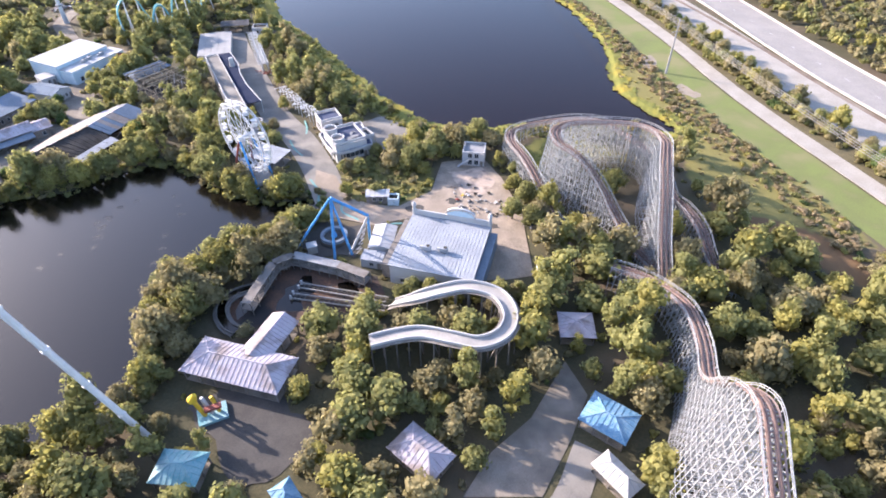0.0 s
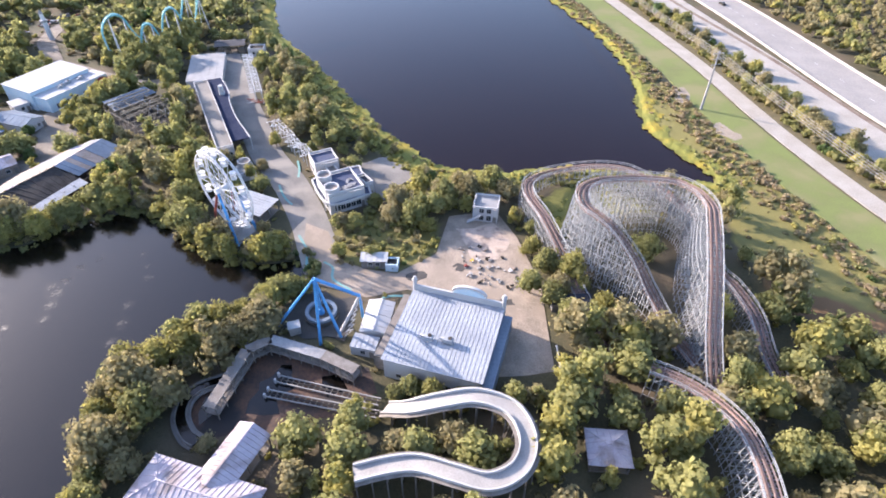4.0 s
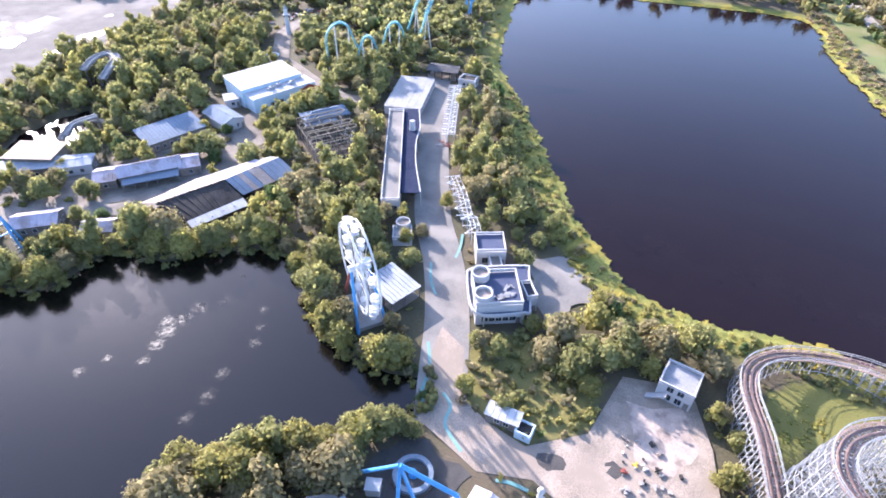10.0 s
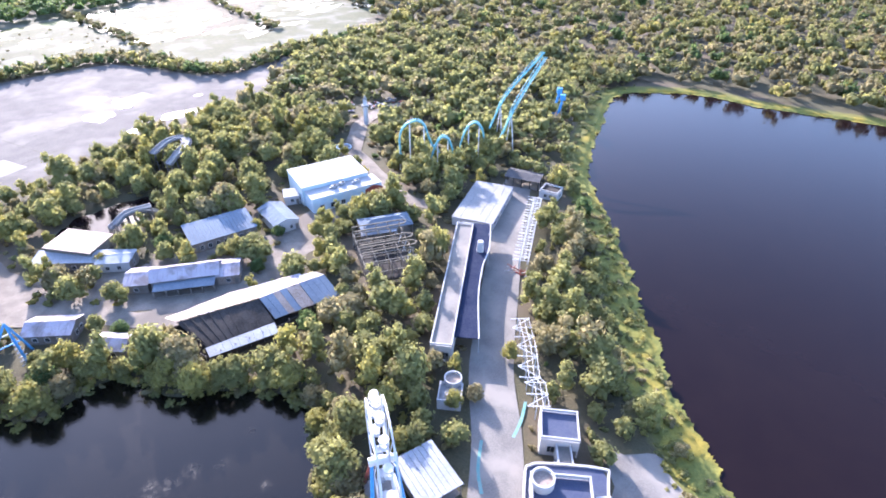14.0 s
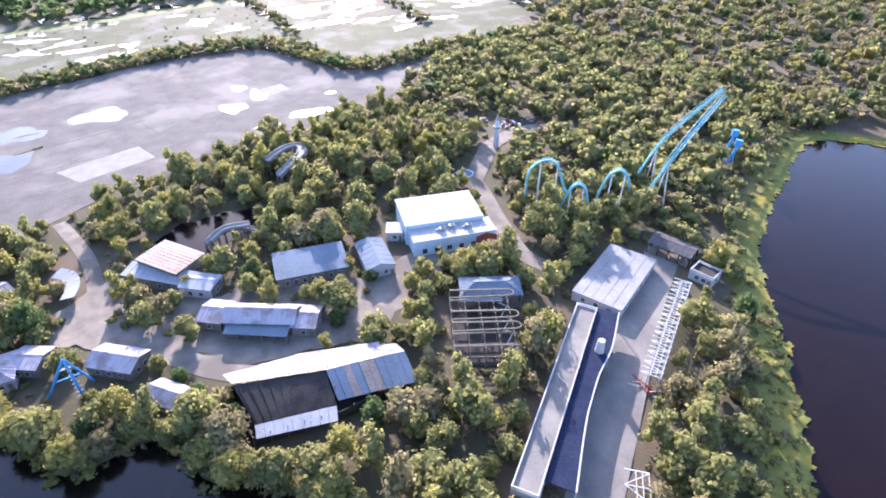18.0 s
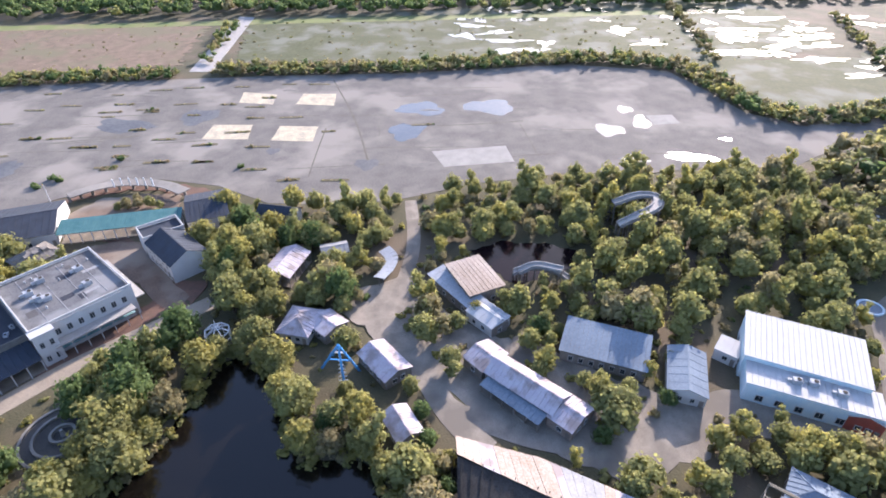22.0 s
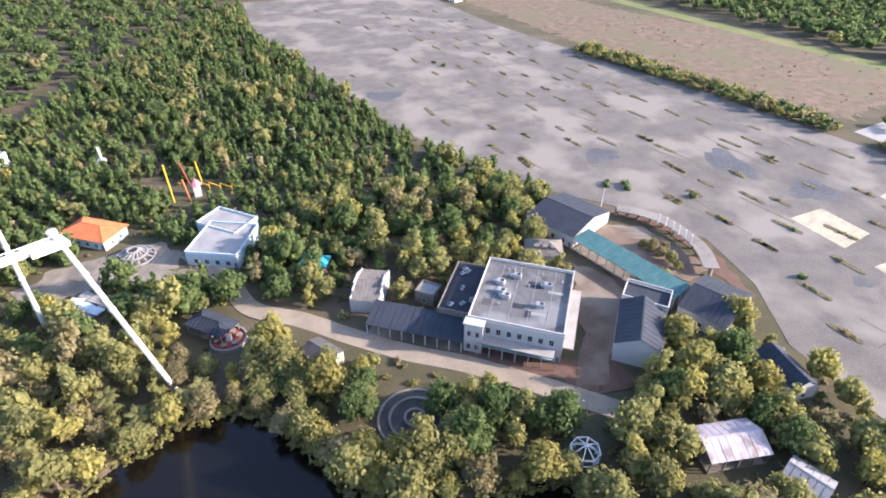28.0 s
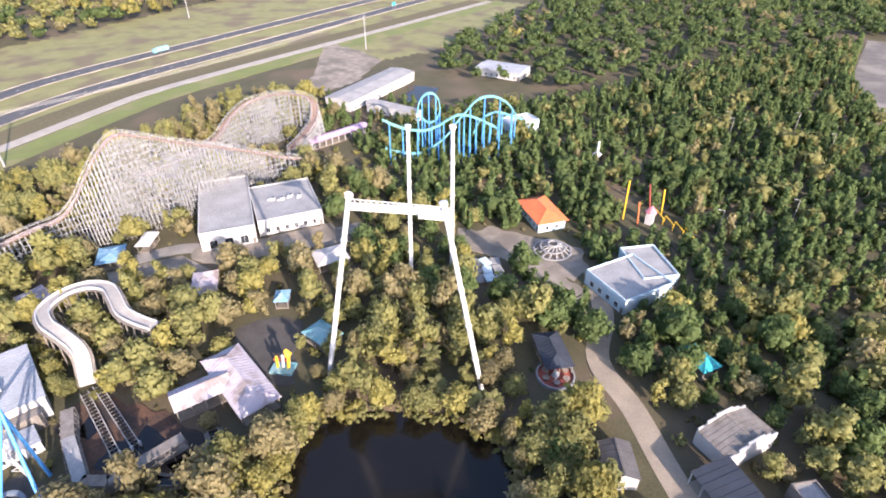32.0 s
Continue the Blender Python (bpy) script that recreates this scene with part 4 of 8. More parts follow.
def house(name, r, h, label, roof="gable", rise=1.6, wall=None, cover=None, panels=0, over=0.5, axis="x", category="building", open_sides=False, windows=(), group="", margin=0.8):
    """A house on the plan rectangle r = (x, y, width, depth, yaw). open_sides: posts in place of walls."""
    x, y, w, dp, yaw = r
    wall, cover = wall or M_BARE, cover or M_METAL
    t = thing(name, x, y, 0, yaw, label, category, group)
    clear_round(r, margin)
    W, D = w / 2 + over, dp / 2 + over
    if open_sides:
        nx, ny = max(1, round(w / 3.5)), max(1, round(dp / 3.5))
        for i in range(nx + 1):
            for j in range(ny + 1):
                if i in (0, nx) or j in (0, ny):
                    part("post", Mesh().box(-w / 2 + w * i / nx, -dp / 2 + dp * j / ny, h / 2 - 0.2, 0.25, 0.25, h + 0.4), wall, t)
        part("floor_slab", Mesh().box(0, 0, 0.1, w, dp, 0.3), M_PATH, t)
    else:
        for sx, sy, a, b in ((0, -1, w, 0.25), (0, 1, w, 0.25), (-1, 0, 0.25, dp - 0.5), (1, 0, 0.25, dp - 0.5)):
            part("wall", Mesh().box(sx * (w / 2 - 0.125), sy * (dp / 2 - 0.125), h / 2 - 0.2, a, b, h + 0.4), wall, t)
    if roof == "flat":
        part("roof", Mesh().box(0, 0, h - 0.15, w - 0.5, dp - 0.5, 0.3), cover, t)
        for sx, sy, a, b in ((0, -1, w + 0.1, 0.3), (0, 1, w + 0.1, 0.3), (-1, 0, 0.3, dp - 0.6), (1, 0, 0.3, dp - 0.6)):
            part("parapet", Mesh().box(sx * (w / 2 - 0.15), sy * (dp / 2 - 0.15), h + rise / 2 + 0.2, a, b, rise), wall, t)
    elif roof == "gable":
        n = panels or max(3, round((w if axis == "x" else dp) / 1.6))
        if axis == "x":
            for s in (-1, 1):
                slope_panels(t, (-W, s * D, h - 0.1), (W, s * D, h - 0.1), (-W, 0, h + rise), n, cover)
                if not open_sides:
                    part("gable", Mesh().add([(s * (w / 2 - k), a, b) for k in (0, 0.25) for a, b in ((-dp / 2, h), (0, h + rise - .25), (dp / 2, h))], [(0, 1, 2), (5, 4, 3), (0, 3, 4, 1), (1, 4, 5, 2), (2, 5, 3, 0)]), wall, t)
            part("ridge_cap", Mesh().box(0, 0, h + rise + 0.08, 2 * W, 0.4, 0.12), cover, t)
        else:
            for s in (-1, 1):
                slope_panels(t, (s * W, -D, h - 0.1), (s * W, D, h - 0.1), (0, -D, h + rise), n, cover)
                if not open_sides:
                    part("gable", Mesh().add([(a, s * (dp / 2 - k), b) for k in (0, 0.25) for a, b in ((-w / 2, h), (0, h + rise - .25), (w / 2, h))], [(0, 1, 2), (5, 4, 3), (0, 3, 4, 1), (1, 4, 5, 2), (2, 5, 3, 0)]), wall, t)
            part("ridge_cap", Mesh().box(0, 0, h + rise + 0.08, 0.4, 2 * D, 0.12), cover, t)
    elif roof in ("hip", "mansard"):
        k = min(W, D) * 0.97
        a, b = (W - k, 0) if W >= D else (0, D - k)
        if roof == "mansard":
            a, b = W - 4.6, D - 4.6
            part("flat_top", Mesh().box(0, 0, h + rise - 0.1, 2 * a - 0.2, 2 * b - 0.2, 0.3), M_LIGHTROOF, t)
        eav = [(-W, -D), (W, -D), (W, D), (-W, D)]
        top = [(-a, -b), (a, -b), (a, b), (-a, b)]
        for i in range(4):
            j = (i + 1) % 4
            e0, e1, t1, t0 = Vector((*eav[i], h)), Vector((*eav[j], h)), Vector((*top[j], h + rise)), Vector((*top[i], h + rise))
            m = Mesh()
            m.add([e0, e1, t1, t0, *(p - Vector((0, 0, 0.15)) for p in (e0, e1, t1, t0))], [(0, 1, 2, 3), (7, 6, 5, 4), (0, 4, 5, 1), (1, 5, 6, 2), (2, 6, 7, 3), (3, 7, 4, 0)])
            L = (e1 - e0).length
            seams, nn = [], max(2, int(L / 1.1))
            for q in range(1, nn):
                f = q / nn
                p = e0.lerp(e1, f)
                w0 = (t0 - e0).dot((e1 - e0).normalized())
                w1 = L - (t1 - e0).dot((e1 - e0).normalized())
                up = min(1.0, f * L / max(w0, 0.01), (1 - f) * L / max(w1, 0.01))
                inward = (t0 - e0) - (e1 - e0).normalized() * w0
                seams.append((p + Vector((0, 0, 0.03)), p + inward * up + Vector((0, 0, 0.03))))
            slope = part("roof_slope", m, cover, t)
            for p, q in seams:
                part("seam", Mesh().beam(p, q, 0.1, 0.12), cover, slope)
            part("ridge_cap", Mesh().beam(e0 + Vector((0, 0, 0.05)), t0 + Vector((0, 0, 0.05)), 0.22, 0.14), cover, t)
        if roof == "hip":
            part("ridge_cap", Mesh().beam((-a - .1, -b - .1, h + rise + 0.05), (a + .1, b + .1, h + rise + 0.05), 0.24, 0.14), cover, t)
    elif roof == "shed":
        slope_panels(t, (-W, -D, h), (W, -D, h), (-W, D, h + rise), panels or max(3, round(w / 1.6)), cover)
        part("gable", Mesh().add([(s * (w / 2 - 0.1), a, b) for s in (-1, 1) for a, b in ((-dp / 2, h - 0.3), (dp / 2, h - 0.3), (dp / 2, h + rise - 0.3))], [(2, 1, 0), (3, 4, 5), (1, 2, 5, 4), (0, 3, 5, 2), (0, 1, 4, 3)]), wall, t)
    if not windows and not open_sides and h > 2.5 and roof != "mansard":
        n, q = max(1, round(w / 4.5)), max(1, round(dp / 5))
        windows = (("-y", n, 0.9, 1.2, 1.3), ("+y", n, 0.9, 1.2, 1.3), ("-x", q, 0.9, 1.2, 1.3), ("+x", q, 0.9, 1.2, 1.3))
    if not open_sides and h > 2.5:
        part("door", Mesh().box(w / 2 - 0.9, -dp / 2 - 0.05, 1.0, 1.0, 0.12, 2.1), M_BARE, t)
    for side, n, z, ww, wh in windows:
        row_of_windows(t, w, dp, z, ww, wh, n, side, M_WHITE, M_PANE)
    return t


def roof_unit(x, y, z, yaw, s=1.0):
    """Air-conditioning unit on a roof."""
    t = thing("roof_unit", x, y, z, yaw, "grey metal air-conditioning unit on a flat roof", "roof unit", "roof units")
    part("casing", Mesh().box(0, 0, 0.55 * s, 1.8 * s, 1.3 * s, 1.1 * s), M_METAL, t)
    part("fan_guard", Mesh().tube((0.3 * s, 0, 1.1 * s), (0.3 * s, 0, 1.2 * s), 0.45 * s, None, 12), M_DARK, t)
    part("duct", Mesh().box(-1.3 * s, 0.2, 0.3 * s, 0.9 * s, 0.5 * s, 0.6 * s), M_WHITE, t)


def on_house(r, a, b, z):
    """World place of the point at (a, b) of a house's own axes."""
    x, y, w, dp, yaw = r
    c, s = math.cos(radians(yaw)), math.sin(radians(yaw))
    return x + a * c - b * s, y + a * s + b * c, z


M_PANE = material("dark_window_glass", (0.02, 0.025, 0.03), 0.15, (0.03, 0.035, 0.04), 1, 1)
M_ORANGE = material("orange_tin_roof", (0.6, 0.17, 0.06), 0.55, (0.45, 0.12, 0.05), 0.4, 1)
M_RED = material("faded_red_paint", (0.3, 0.07, 0.05), 0.6, (0.2, 0.06, 0.045), 0.6, 1)
M_YELLOW = material("yellow_paint", (0.65, 0.42, 0.03), 0.5, (0.5, 0.32, 0.03), 0.6, 1)
M_TARP = material("blue_tarp", (0.08, 0.2, 0.31), 0.6, (0.2, 0.31, 0.39), 0.5, 1)
M_TEALROOF = material("faded_teal_roof", (0.1, 0.27, 0.29), 0.6, (0.22, 0.33, 0.34), 0.35, 1)
M_REDDIRT = material("red_brick_paving", (0.14, 0.078, 0.055), 0.92, (0.09, 0.058, 0.043), 0.4, 1, fine=10)
M_PALEBLUE = material("pale_blue_wall", (0.35, 0.48, 0.55), 0.7, (0.5, 0.56, 0.58), 0.4, 1)
M_BLACKROOF = material("black_tar_roof", (0.02, 0.023, 0.032), 0.85, (0.036, 0.038, 0.046), 0.25, 1, fine=10)
M_LIGHTROOF = material("pale_grey_membrane_roof", (0.27, 0.265, 0.26), 0.88, (0.19, 0.19, 0.19), 0.2, 1, fine=10)
M_DUSK = material("grey_slate_roof", (0.035, 0.043, 0.058), 0.88, (0.026, 0.031, 0.04), 0.3, 1, fine=10)
M_MUD = material("brown_basin_mud", (0.12, 0.062, 0.037), 0.75, (0.045, 0.032, 0.026), 0.22, 1, fine=7, third=(0.03, 0.026, 0.024), third_scale=0.09)
M_CONC = material("pale_concrete", (0.32, 0.305, 0.28), 0.88, (0.23, 0.215, 0.2), 0.3, 1, fine=12)

# ---- plaza with the hall ----
HALL = (-1.01, 111.9, 21.67, 20.87, -15.39)
ha = house("hall", HALL, 6.3, "large hall with a pale ribbed metal roof and white walls", "shed", 0.5, M_WHITE, M_METAL, 24, 0.4)
HW, HD = HALL[2], HALL[3]
part("side_wall_strip", Mesh().box(HW / 2 + 1.3, 0, 2.5, 2.2, HD, 5.0), M_BLUEROOF, ha)
part("lean_to", Mesh().box(-HW / 2 - 1.6, 1, 2.2, 2.6, HD * 0.95, 4.4), M_BARE, ha)
side = -1 if (-0.87, 138.72)[1] < HALL[1] else 1
fr = Mesh()
fr.box(0, side * (HD / 2 + 0.5), 4.2, HW + 1, 0.5, 8.6)
part("facade", fr, M_WHITE, ha)
arc = Mesh()
arc.ring([(2.5 + math.cos(a) * 4.2, side * (HD / 2 + 0.9), 8.2 + math.sin(a) * 2.2) for a in np.linspace(0, math.pi, 14)], False, 0.7, 0.5)
part("arched_sign_rim", arc, M_WHITE, ha)
part("arched_sign", Mesh().prism([(2.5 + math.cos(a) * 4, math.sin(a) * 2) for a in np.linspace(0, math.pi, 12)], 0, 0.3), M_PALEBLUE, ha).matrix_basis = pose(0, side * (HD / 2 + 0.7), 8.2, 90)
for k in range(6):
    part("column_drum", Mesh().tube((4.5, side * (HD / 2 + 2.2), 1.4 * k), (4.5, side * (HD / 2 + 2.2), 1.4 * k + 1.1), 1.0, 0.8, 12), M_WHITE, ha)
for sx in (-1, 1):
    part("corner_pylon", Mesh().tube((sx * HW / 2, side * (HD / 2 + 0.5), 0), (sx * HW / 2, side * (HD / 2 + 0.5), 10), 0.6, 0.45, 10), M_WHITE, ha)
    part("pylon_ball", Mesh().tube((sx * HW / 2, side * (HD / 2 + 0.5), 10), (sx * HW / 2, side * (HD / 2 + 0.5), 11), 0.7, 0.3, 10), M_WHITE, ha)
for a, b in ((-3, -5), (1.5, -4.3)):
    roof_unit(*on_house(HALL, a, -side * abs(b) * 0.6, 7.0), HALL[4], 1.1)
TENT = (-17.16, 119.16, 6.13, 9.9, -6.28)
house("ticket_shed", TENT, 3.6, "white gabled shed with a bright metal roof beside the hall", "gable", 0.7, M_WHITE, M_WHITE, 6, 0.2, "y")
house("annex", (-19.28, 111.87, 5.92, 3.64, -12.3), 2.8, "low white metal annex behind the ticket shed", "shed", 0.4, M_WHITE, M_METAL, 5, 0.1)

# pendulum ride
A1, A2 = (-28.82, 114.25, 20.28), (-20.39, 117.43, 12.23)
pr = thing("pendulum_ride", 0, 0, 0, 0, "blue steel A-frame pendulum ride with a white truss leg", "fairground ride")
for foot, top, m in (((-41.51, 118.73, 0), A1, M_BLUE), ((-30.07, 113.37, 0), A1, M_BLUE), ((-25.68, 115.71, 0), A1, M_BLUE), ((-26.35, 115.92, 0), A2, M_WHITE), ((-21.37, 122.14, 0), A2, M_BLUE)):
    part("leg", Mesh().tube(foot, top, 0.38, 0.3), m, pr)
part("crossbeam", Mesh().tube(A1, A2, 0.4), M_BLUE, pr)
tr = Mesh()
f0 = Vector((-25.0, 115.5, 0))
for k in range(7):
    a, b = f0.lerp(Vector(A2), k / 7), Vector((-23.2, 117.53, 0)).lerp(Vector(A2), (k + 0.5) / 7)
    tr.beam(a, b, 0.14), tr.beam(b, f0.lerp(Vector(A2), (k + 1) / 7), 0.14)
part("truss", tr, M_WHITE, pr)
cx, cy = (-31.5, 122.44)
part("turntable", Mesh().tube((cx, cy, 0), (cx, cy, 1.1), 4.2, 4.2, 24), M_DARKPAVE, pr)
part("gondola_ring", Mesh().ring([(cx + math.cos(a) * 3.4, cy + math.sin(a) * 3.4, 1.1) for a in np.linspace(0, math.tau, 25)[:-1]], True, 0.9, 0.8), M_BLUEROOF, pr)
part("hub", Mesh().tube((cx, cy, 1.1), (cx, cy, 2.6), 0.9, 0.6, 12), M_BLUE, pr)
part("pendulum_arm", Mesh().tube((cx, cy, 2.6), A1, 0.35), M_BLUE, pr)
sheet("pavement", [(-40.88, 119.61), (-37.0, 131.23), (-22.51, 127.8), (-24.67, 114.07), (-36.44, 115.82)], -0.2, 0.1, M_DARKPAVE, "dark asphalt pad under the pendulum ride", "paving")
bx, by = (-36.81, 116.99)
cabin = thing("operator_cabin", bx, by, 0, 20, "small grey operator cabin with a pale roof", "cabin")
part("body", Mesh().box(0, 0, 1.2, 2.6, 2.2, 2.5), M_CONC, cabin)
part("roof", Mesh().box(0, 0, 2.55, 2.9, 2.5, 0.2), M_WHITE, cabin)

# ---- log flume ----
STN = (-44.9, 75.4, 22.3, 8.8, -15.5)
house("flume_station", STN, 3.8, "open-sided flume station with a purple-white ribbed tin roof", "hip", 2.1, M_BARE, M_PURPLE, 0, 0.6, "x", "station", True)
NWING = (-40.2, 82.8, 6.4, 12.6, -22)
house("boarding_shed", NWING, 3.85, "boarding shed wing with a lilac-white ribbed tin roof", "gable", 1.7, M_BARE, M_PURPLE, 14, 0.5, "y", "station", True)
POND = [(-48.5, 88.6), (-51.0, 89.5), (-53.0, 92.5), (-54.0, 96.0), (-52.3, 98.8), (-48.8, 101.0), (-42.07, 111.81), (-18.28, 106.87), (-15.9, 100.65), (-21.09, 94.22), (-34.98, 90.25), (-43.21, 89.19)]
sheet("basin", POND, -0.15, 0.06, M_MUD, "drained brown flume basin with muddy bottom", "basin")
KEEP_CLEAR.append((POND, 0.3))
for pool in ([(-42.1, 103.7), (-34.9, 107.4), (-32.2, 101.5), (-35.1, 98.3), (-35.0, 94.7), (-38.6, 94.2), (-42.1, 94.6), (-42.0, 100.3)], [(-28.0, 104.6), (-22.5, 103.4), (-21.5, 99.8), (-27.2, 98.6)], [(-51.2, 97.4), (-49.2, 98.6), (-48.4, 93.0), (-50.6, 91.6)]):
    sheet("water", ragged(pool, 1.2), 0.0, 0.075, M_LAGOON, "dark water standing in the drained basin", "pond")
WALKLINE = [(-48.32, 93.29), (-45.0, 108.14), (-40.42, 111.24), (-27.74, 107.15), (-19.94, 103.26)]
wk = thing("covered_walkway", 0, 0, 0, 0, "raised timber queue walkway with a weathered grey roof", "walkway")
part("deck", Mesh().ring([(x, y, 1.6) for x, y in WALKLINE], False, 3.2, 0.25), M_BARE, wk)
for (x0, y0), (x1, y1) in zip(WALKLINE, WALKLINE[1:]):
    part("roof", Mesh().ring([(x0, y0, 4.0), (x1, y1, 4.0)], False, 2.6, 0.15), M_LIGHTROOF if (x1 - x0) > 8 else M_BARE, wk)
L = smooth_line(WALKLINE, 5)
for i, (x, y) in enumerate(L):
    for k in (-1.4, 1.4):
        a = Vector(L[min(i + 1, len(L) - 1)]) - Vector(L[max(i - 1, 0)])
        s = Vector((a.y, -a.x)).normalized() * k
        part("post", Mesh().box(x + s.x, y + s.y, 1.9, 0.18, 0.18, 4.2), M_BARE, wk)
for k in (-1.55, 1.55):
    rp = []
    for i, (x, y) in enumerate(L):
        a = Vector(L[min(i + 1, len(L) - 1)]) - Vector(L[max(i - 1, 0)])
        s = Vector((a.y, -a.x)).normalized() * k
        rp.append((x + s.x, y + s.y, 2.8))
    part("handrail", Mesh().ring(rp, False, 0.1, 0.1), M_BARE, wk)
KEEP_CLEAR.append((along(WALKLINE, 5), 0.3))


def trough(name, line, label, w=3.0, depth=0.9, mat=None, posts=True, wall=None):
    """A flume channel: floor, two rims and posts."""
    pts = smooth_line(line, 6)
    P = [Vector(p) for p in pts]
    t = thing(name, 0, 0, 0, 0, label, "flume")
    mat = mat or M_CONC
    part("channel_floor", Mesh().ring([tuple(p) for p in P], False, w, 0.2), mat, t)
    side = []
    for i in range(len(P)):
        a = P[min(i + 1, len(P) - 1)] - P[max(i - 1, 0)]
        side.append(Vector((a.y, -a.x, 0)).normalized())
    for k in (-1, 1):
        part("channel_wall", Mesh().ring([tuple(p + s * k * w / 2) for p, s in zip(P, side)], False, 0.28, depth), wall or M_WHITE, t)
        part("catwalk", Mesh().ring([tuple(p + s * k * (w / 2 + 0.5)) for p, s in zip(P, side)], False, 0.7, 0.1), M_BARE, t)
    if posts:
        for i in range(0, len(P), 3):
            if P[i].z > 1.5:
                m = Mesh()
                for k in (-1, 1):
                    m.beam(P[i] + side[i] * k * w * 0.5, (P[i].x + side[i].x * k * w * 0.6, P[i].y + side[i].y * k * w * 0.6, -0.5), 0.28)
                m.beam(P[i] - side[i] * w * 0.5, P[i] + side[i] * w * 0.5, 0.28)
                m.beam(P[i] - side[i] * w * 0.5 - Vector((0, 0, 0.3)), (P[i].x + side[i].x * w * 0.55, P[i].y + side[i].y * w * 0.55, 0), 0.2)
                part("trestle", m, M_BARE, t)
    KEEP_CLEAR.append((along([tuple(p) for p in P[::3]], w + 1), 0.25))
    return t


trough("flume_loop", [(-13.2, 95.8, 1.0)] + [(-7.69, 92.83, 6.0), (-0.89, 92.92, 8.5), (5.62, 93.23, 9.5), (12.06, 90.59, 9.5), (14.51, 84.58, 9.5), (12.66, 79.0, 9.5), (7.41, 76.22, 9.5), (1.44, 77.48, 9.5), (-5.28, 79.52, 9.0), (-10.8, 79.17, 8.5), (-16.24, 77.88, 8.0)], "pale concrete log flume channel looping through the trees")
def chain_lane(a, b, label, w=1.7):
    """Two rusty guide rails on sleepers with a chain between them, along the bottom of the basin."""
    t = thing("flume_lane", 0, 0, 0, 0, label, "flume", "flume lanes")
    A, B = Vector(a), Vector(b)
    n = (B - A).normalized()
    sd = Vector((n.y, -n.x, 0)) * w / 2
    for k in (-1, 1):
        part("guide_rail", Mesh().beam(A + sd * k, B + sd * k, 0.22, 0.3), M_CONC, t, "pale worn guide rail")
    part("chain", Mesh().beam(A, B, 0.3, 0.12), M_DARK, t)
    for k in range(int((B - A).length / 1.3)):
        p = A + n * (0.6 + 1.3 * k) - Vector((0, 0, 0.22))
        part("sleeper", Mesh().beam(p - sd * 1.2, p + sd * 1.2, 0.22, 0.16), M_BARE, t)
    for k in (-1, 1):
        part("end_post", Mesh().tube(B + sd * k - Vector((0, 0, 0.5)), B + sd * k + Vector((0, 0, 0.8)), 0.3, 0.3, 10), M_WHITE, t)


chain_lane((-14.5, 97.6, 0.75), (-37.6, 103.2, 0.55), "sunken flume lane with rails and an old chain")
chain_lane((-14.5, 94.6, 0.75), (-38.9, 99.4, 0.55), "sunken flume lane with rails and an old chain")
trough("flume_bend", [(-46.0, 103.4, 0.6), (-49.5, 102.3, 0.6), (-53.5, 100.2, 0.6), (-55.4, 96.9, 0.6), (-54.9, 92.9, 0.6), (-52.2, 89.1, 0.6), (-49.6, 87.5, 0.6)], "curved dark flume channel at the edge of the basin", 2.3, 0.6, M_LAGOON, False, M_BARE)

# ---- tents and pavilions ----
def gazebo(r, h, rise, mat, label):
    house("gazebo", r, h, label, "hip", rise, M_BARE, mat, over=0.5, category="gazebo", open_sides=True, group="park gazebos")


gazebo((-4.71, 55.15, 10.23, 6.51, -41.15), 3.2, 2.0, M_PURPLE, "open gazebo with a purple-grey pyramid tin roof")
gazebo((32.84, 62.44, 9.0, 7.22, -36.55), 3.2, 1.0, M_TARP, "open stall with a blue tarpaulin roof")
gazebo((-49.78, 52.08, 8.14, 5.91, -5.07), 3.2, 1.6, M_TEALROOF, "open stall with a faded teal tin roof")
gazebo((30.68, 86.95, 7.33, 6.87, -3.13), 3.2, 1.3, M_PURPLE, "open gazebo with a purple-grey hipped tin roof")
gazebo((31.63, 50.6, 7.7, 3.86, -53.61), 3.0, 1.6, M_WHITE, "small stall with a torn white canvas roof")
gazebo((-28.87, 46.91, 3.36, 4.36, 38.85), 3.0, 1.6, M_TARP, "small stall with a blue tarpaulin roof")
gazebo((-26.2, 23.8, 9.51, 8.3, -119.69), 3.2, 1.0, M_WHITE, "open stall with a white canvas roof")
gazebo((-135.89, 6.67, 8.0, 5.02, 148.34), 3.4, 1.8, M_TEAL, "gazebo with a bright teal tin roof")
gazebo((-103.63, 24.2, 12.14, 6.42, 132.63), 3.3, 1.4, M_DUSK, "open pavilion with a grey hipped roof")

# kiddie ride with yellow arms
yx, yy = (-48.33, 65.21)
yr = thing("kiddie_ride", yx, yy, 0, 25, "small yellow and white kiddie ride with a green frame", "fairground ride")
yr.scale = (1.4, 1.4, 1.4)
KEEP_CLEAR.append(([(yx - 5, yy - 5), (yx + 5, yy - 5), (yx + 5, yy + 5), (yx - 5, yy + 5)], 0.6))
part("base_frame", Mesh().box(0, 0, 0.3, 4.2, 3.0, 0.5), M_TEALROOF, yr)
for k in range(3):
    part("arm", Mesh().beam((-1 + k, 0, 0.5), (-1.8 + k * 1.2, 0.5, 4.6 - k * 0.5), 0.45), M_YELLOW if k != 1 else M_WHITE, yr)
part("head", Mesh().tube((-1.8, 0.5, 4.3), (-1.2, 0.3, 5.4), 0.75, 0.3), M_YELLOW, yr)
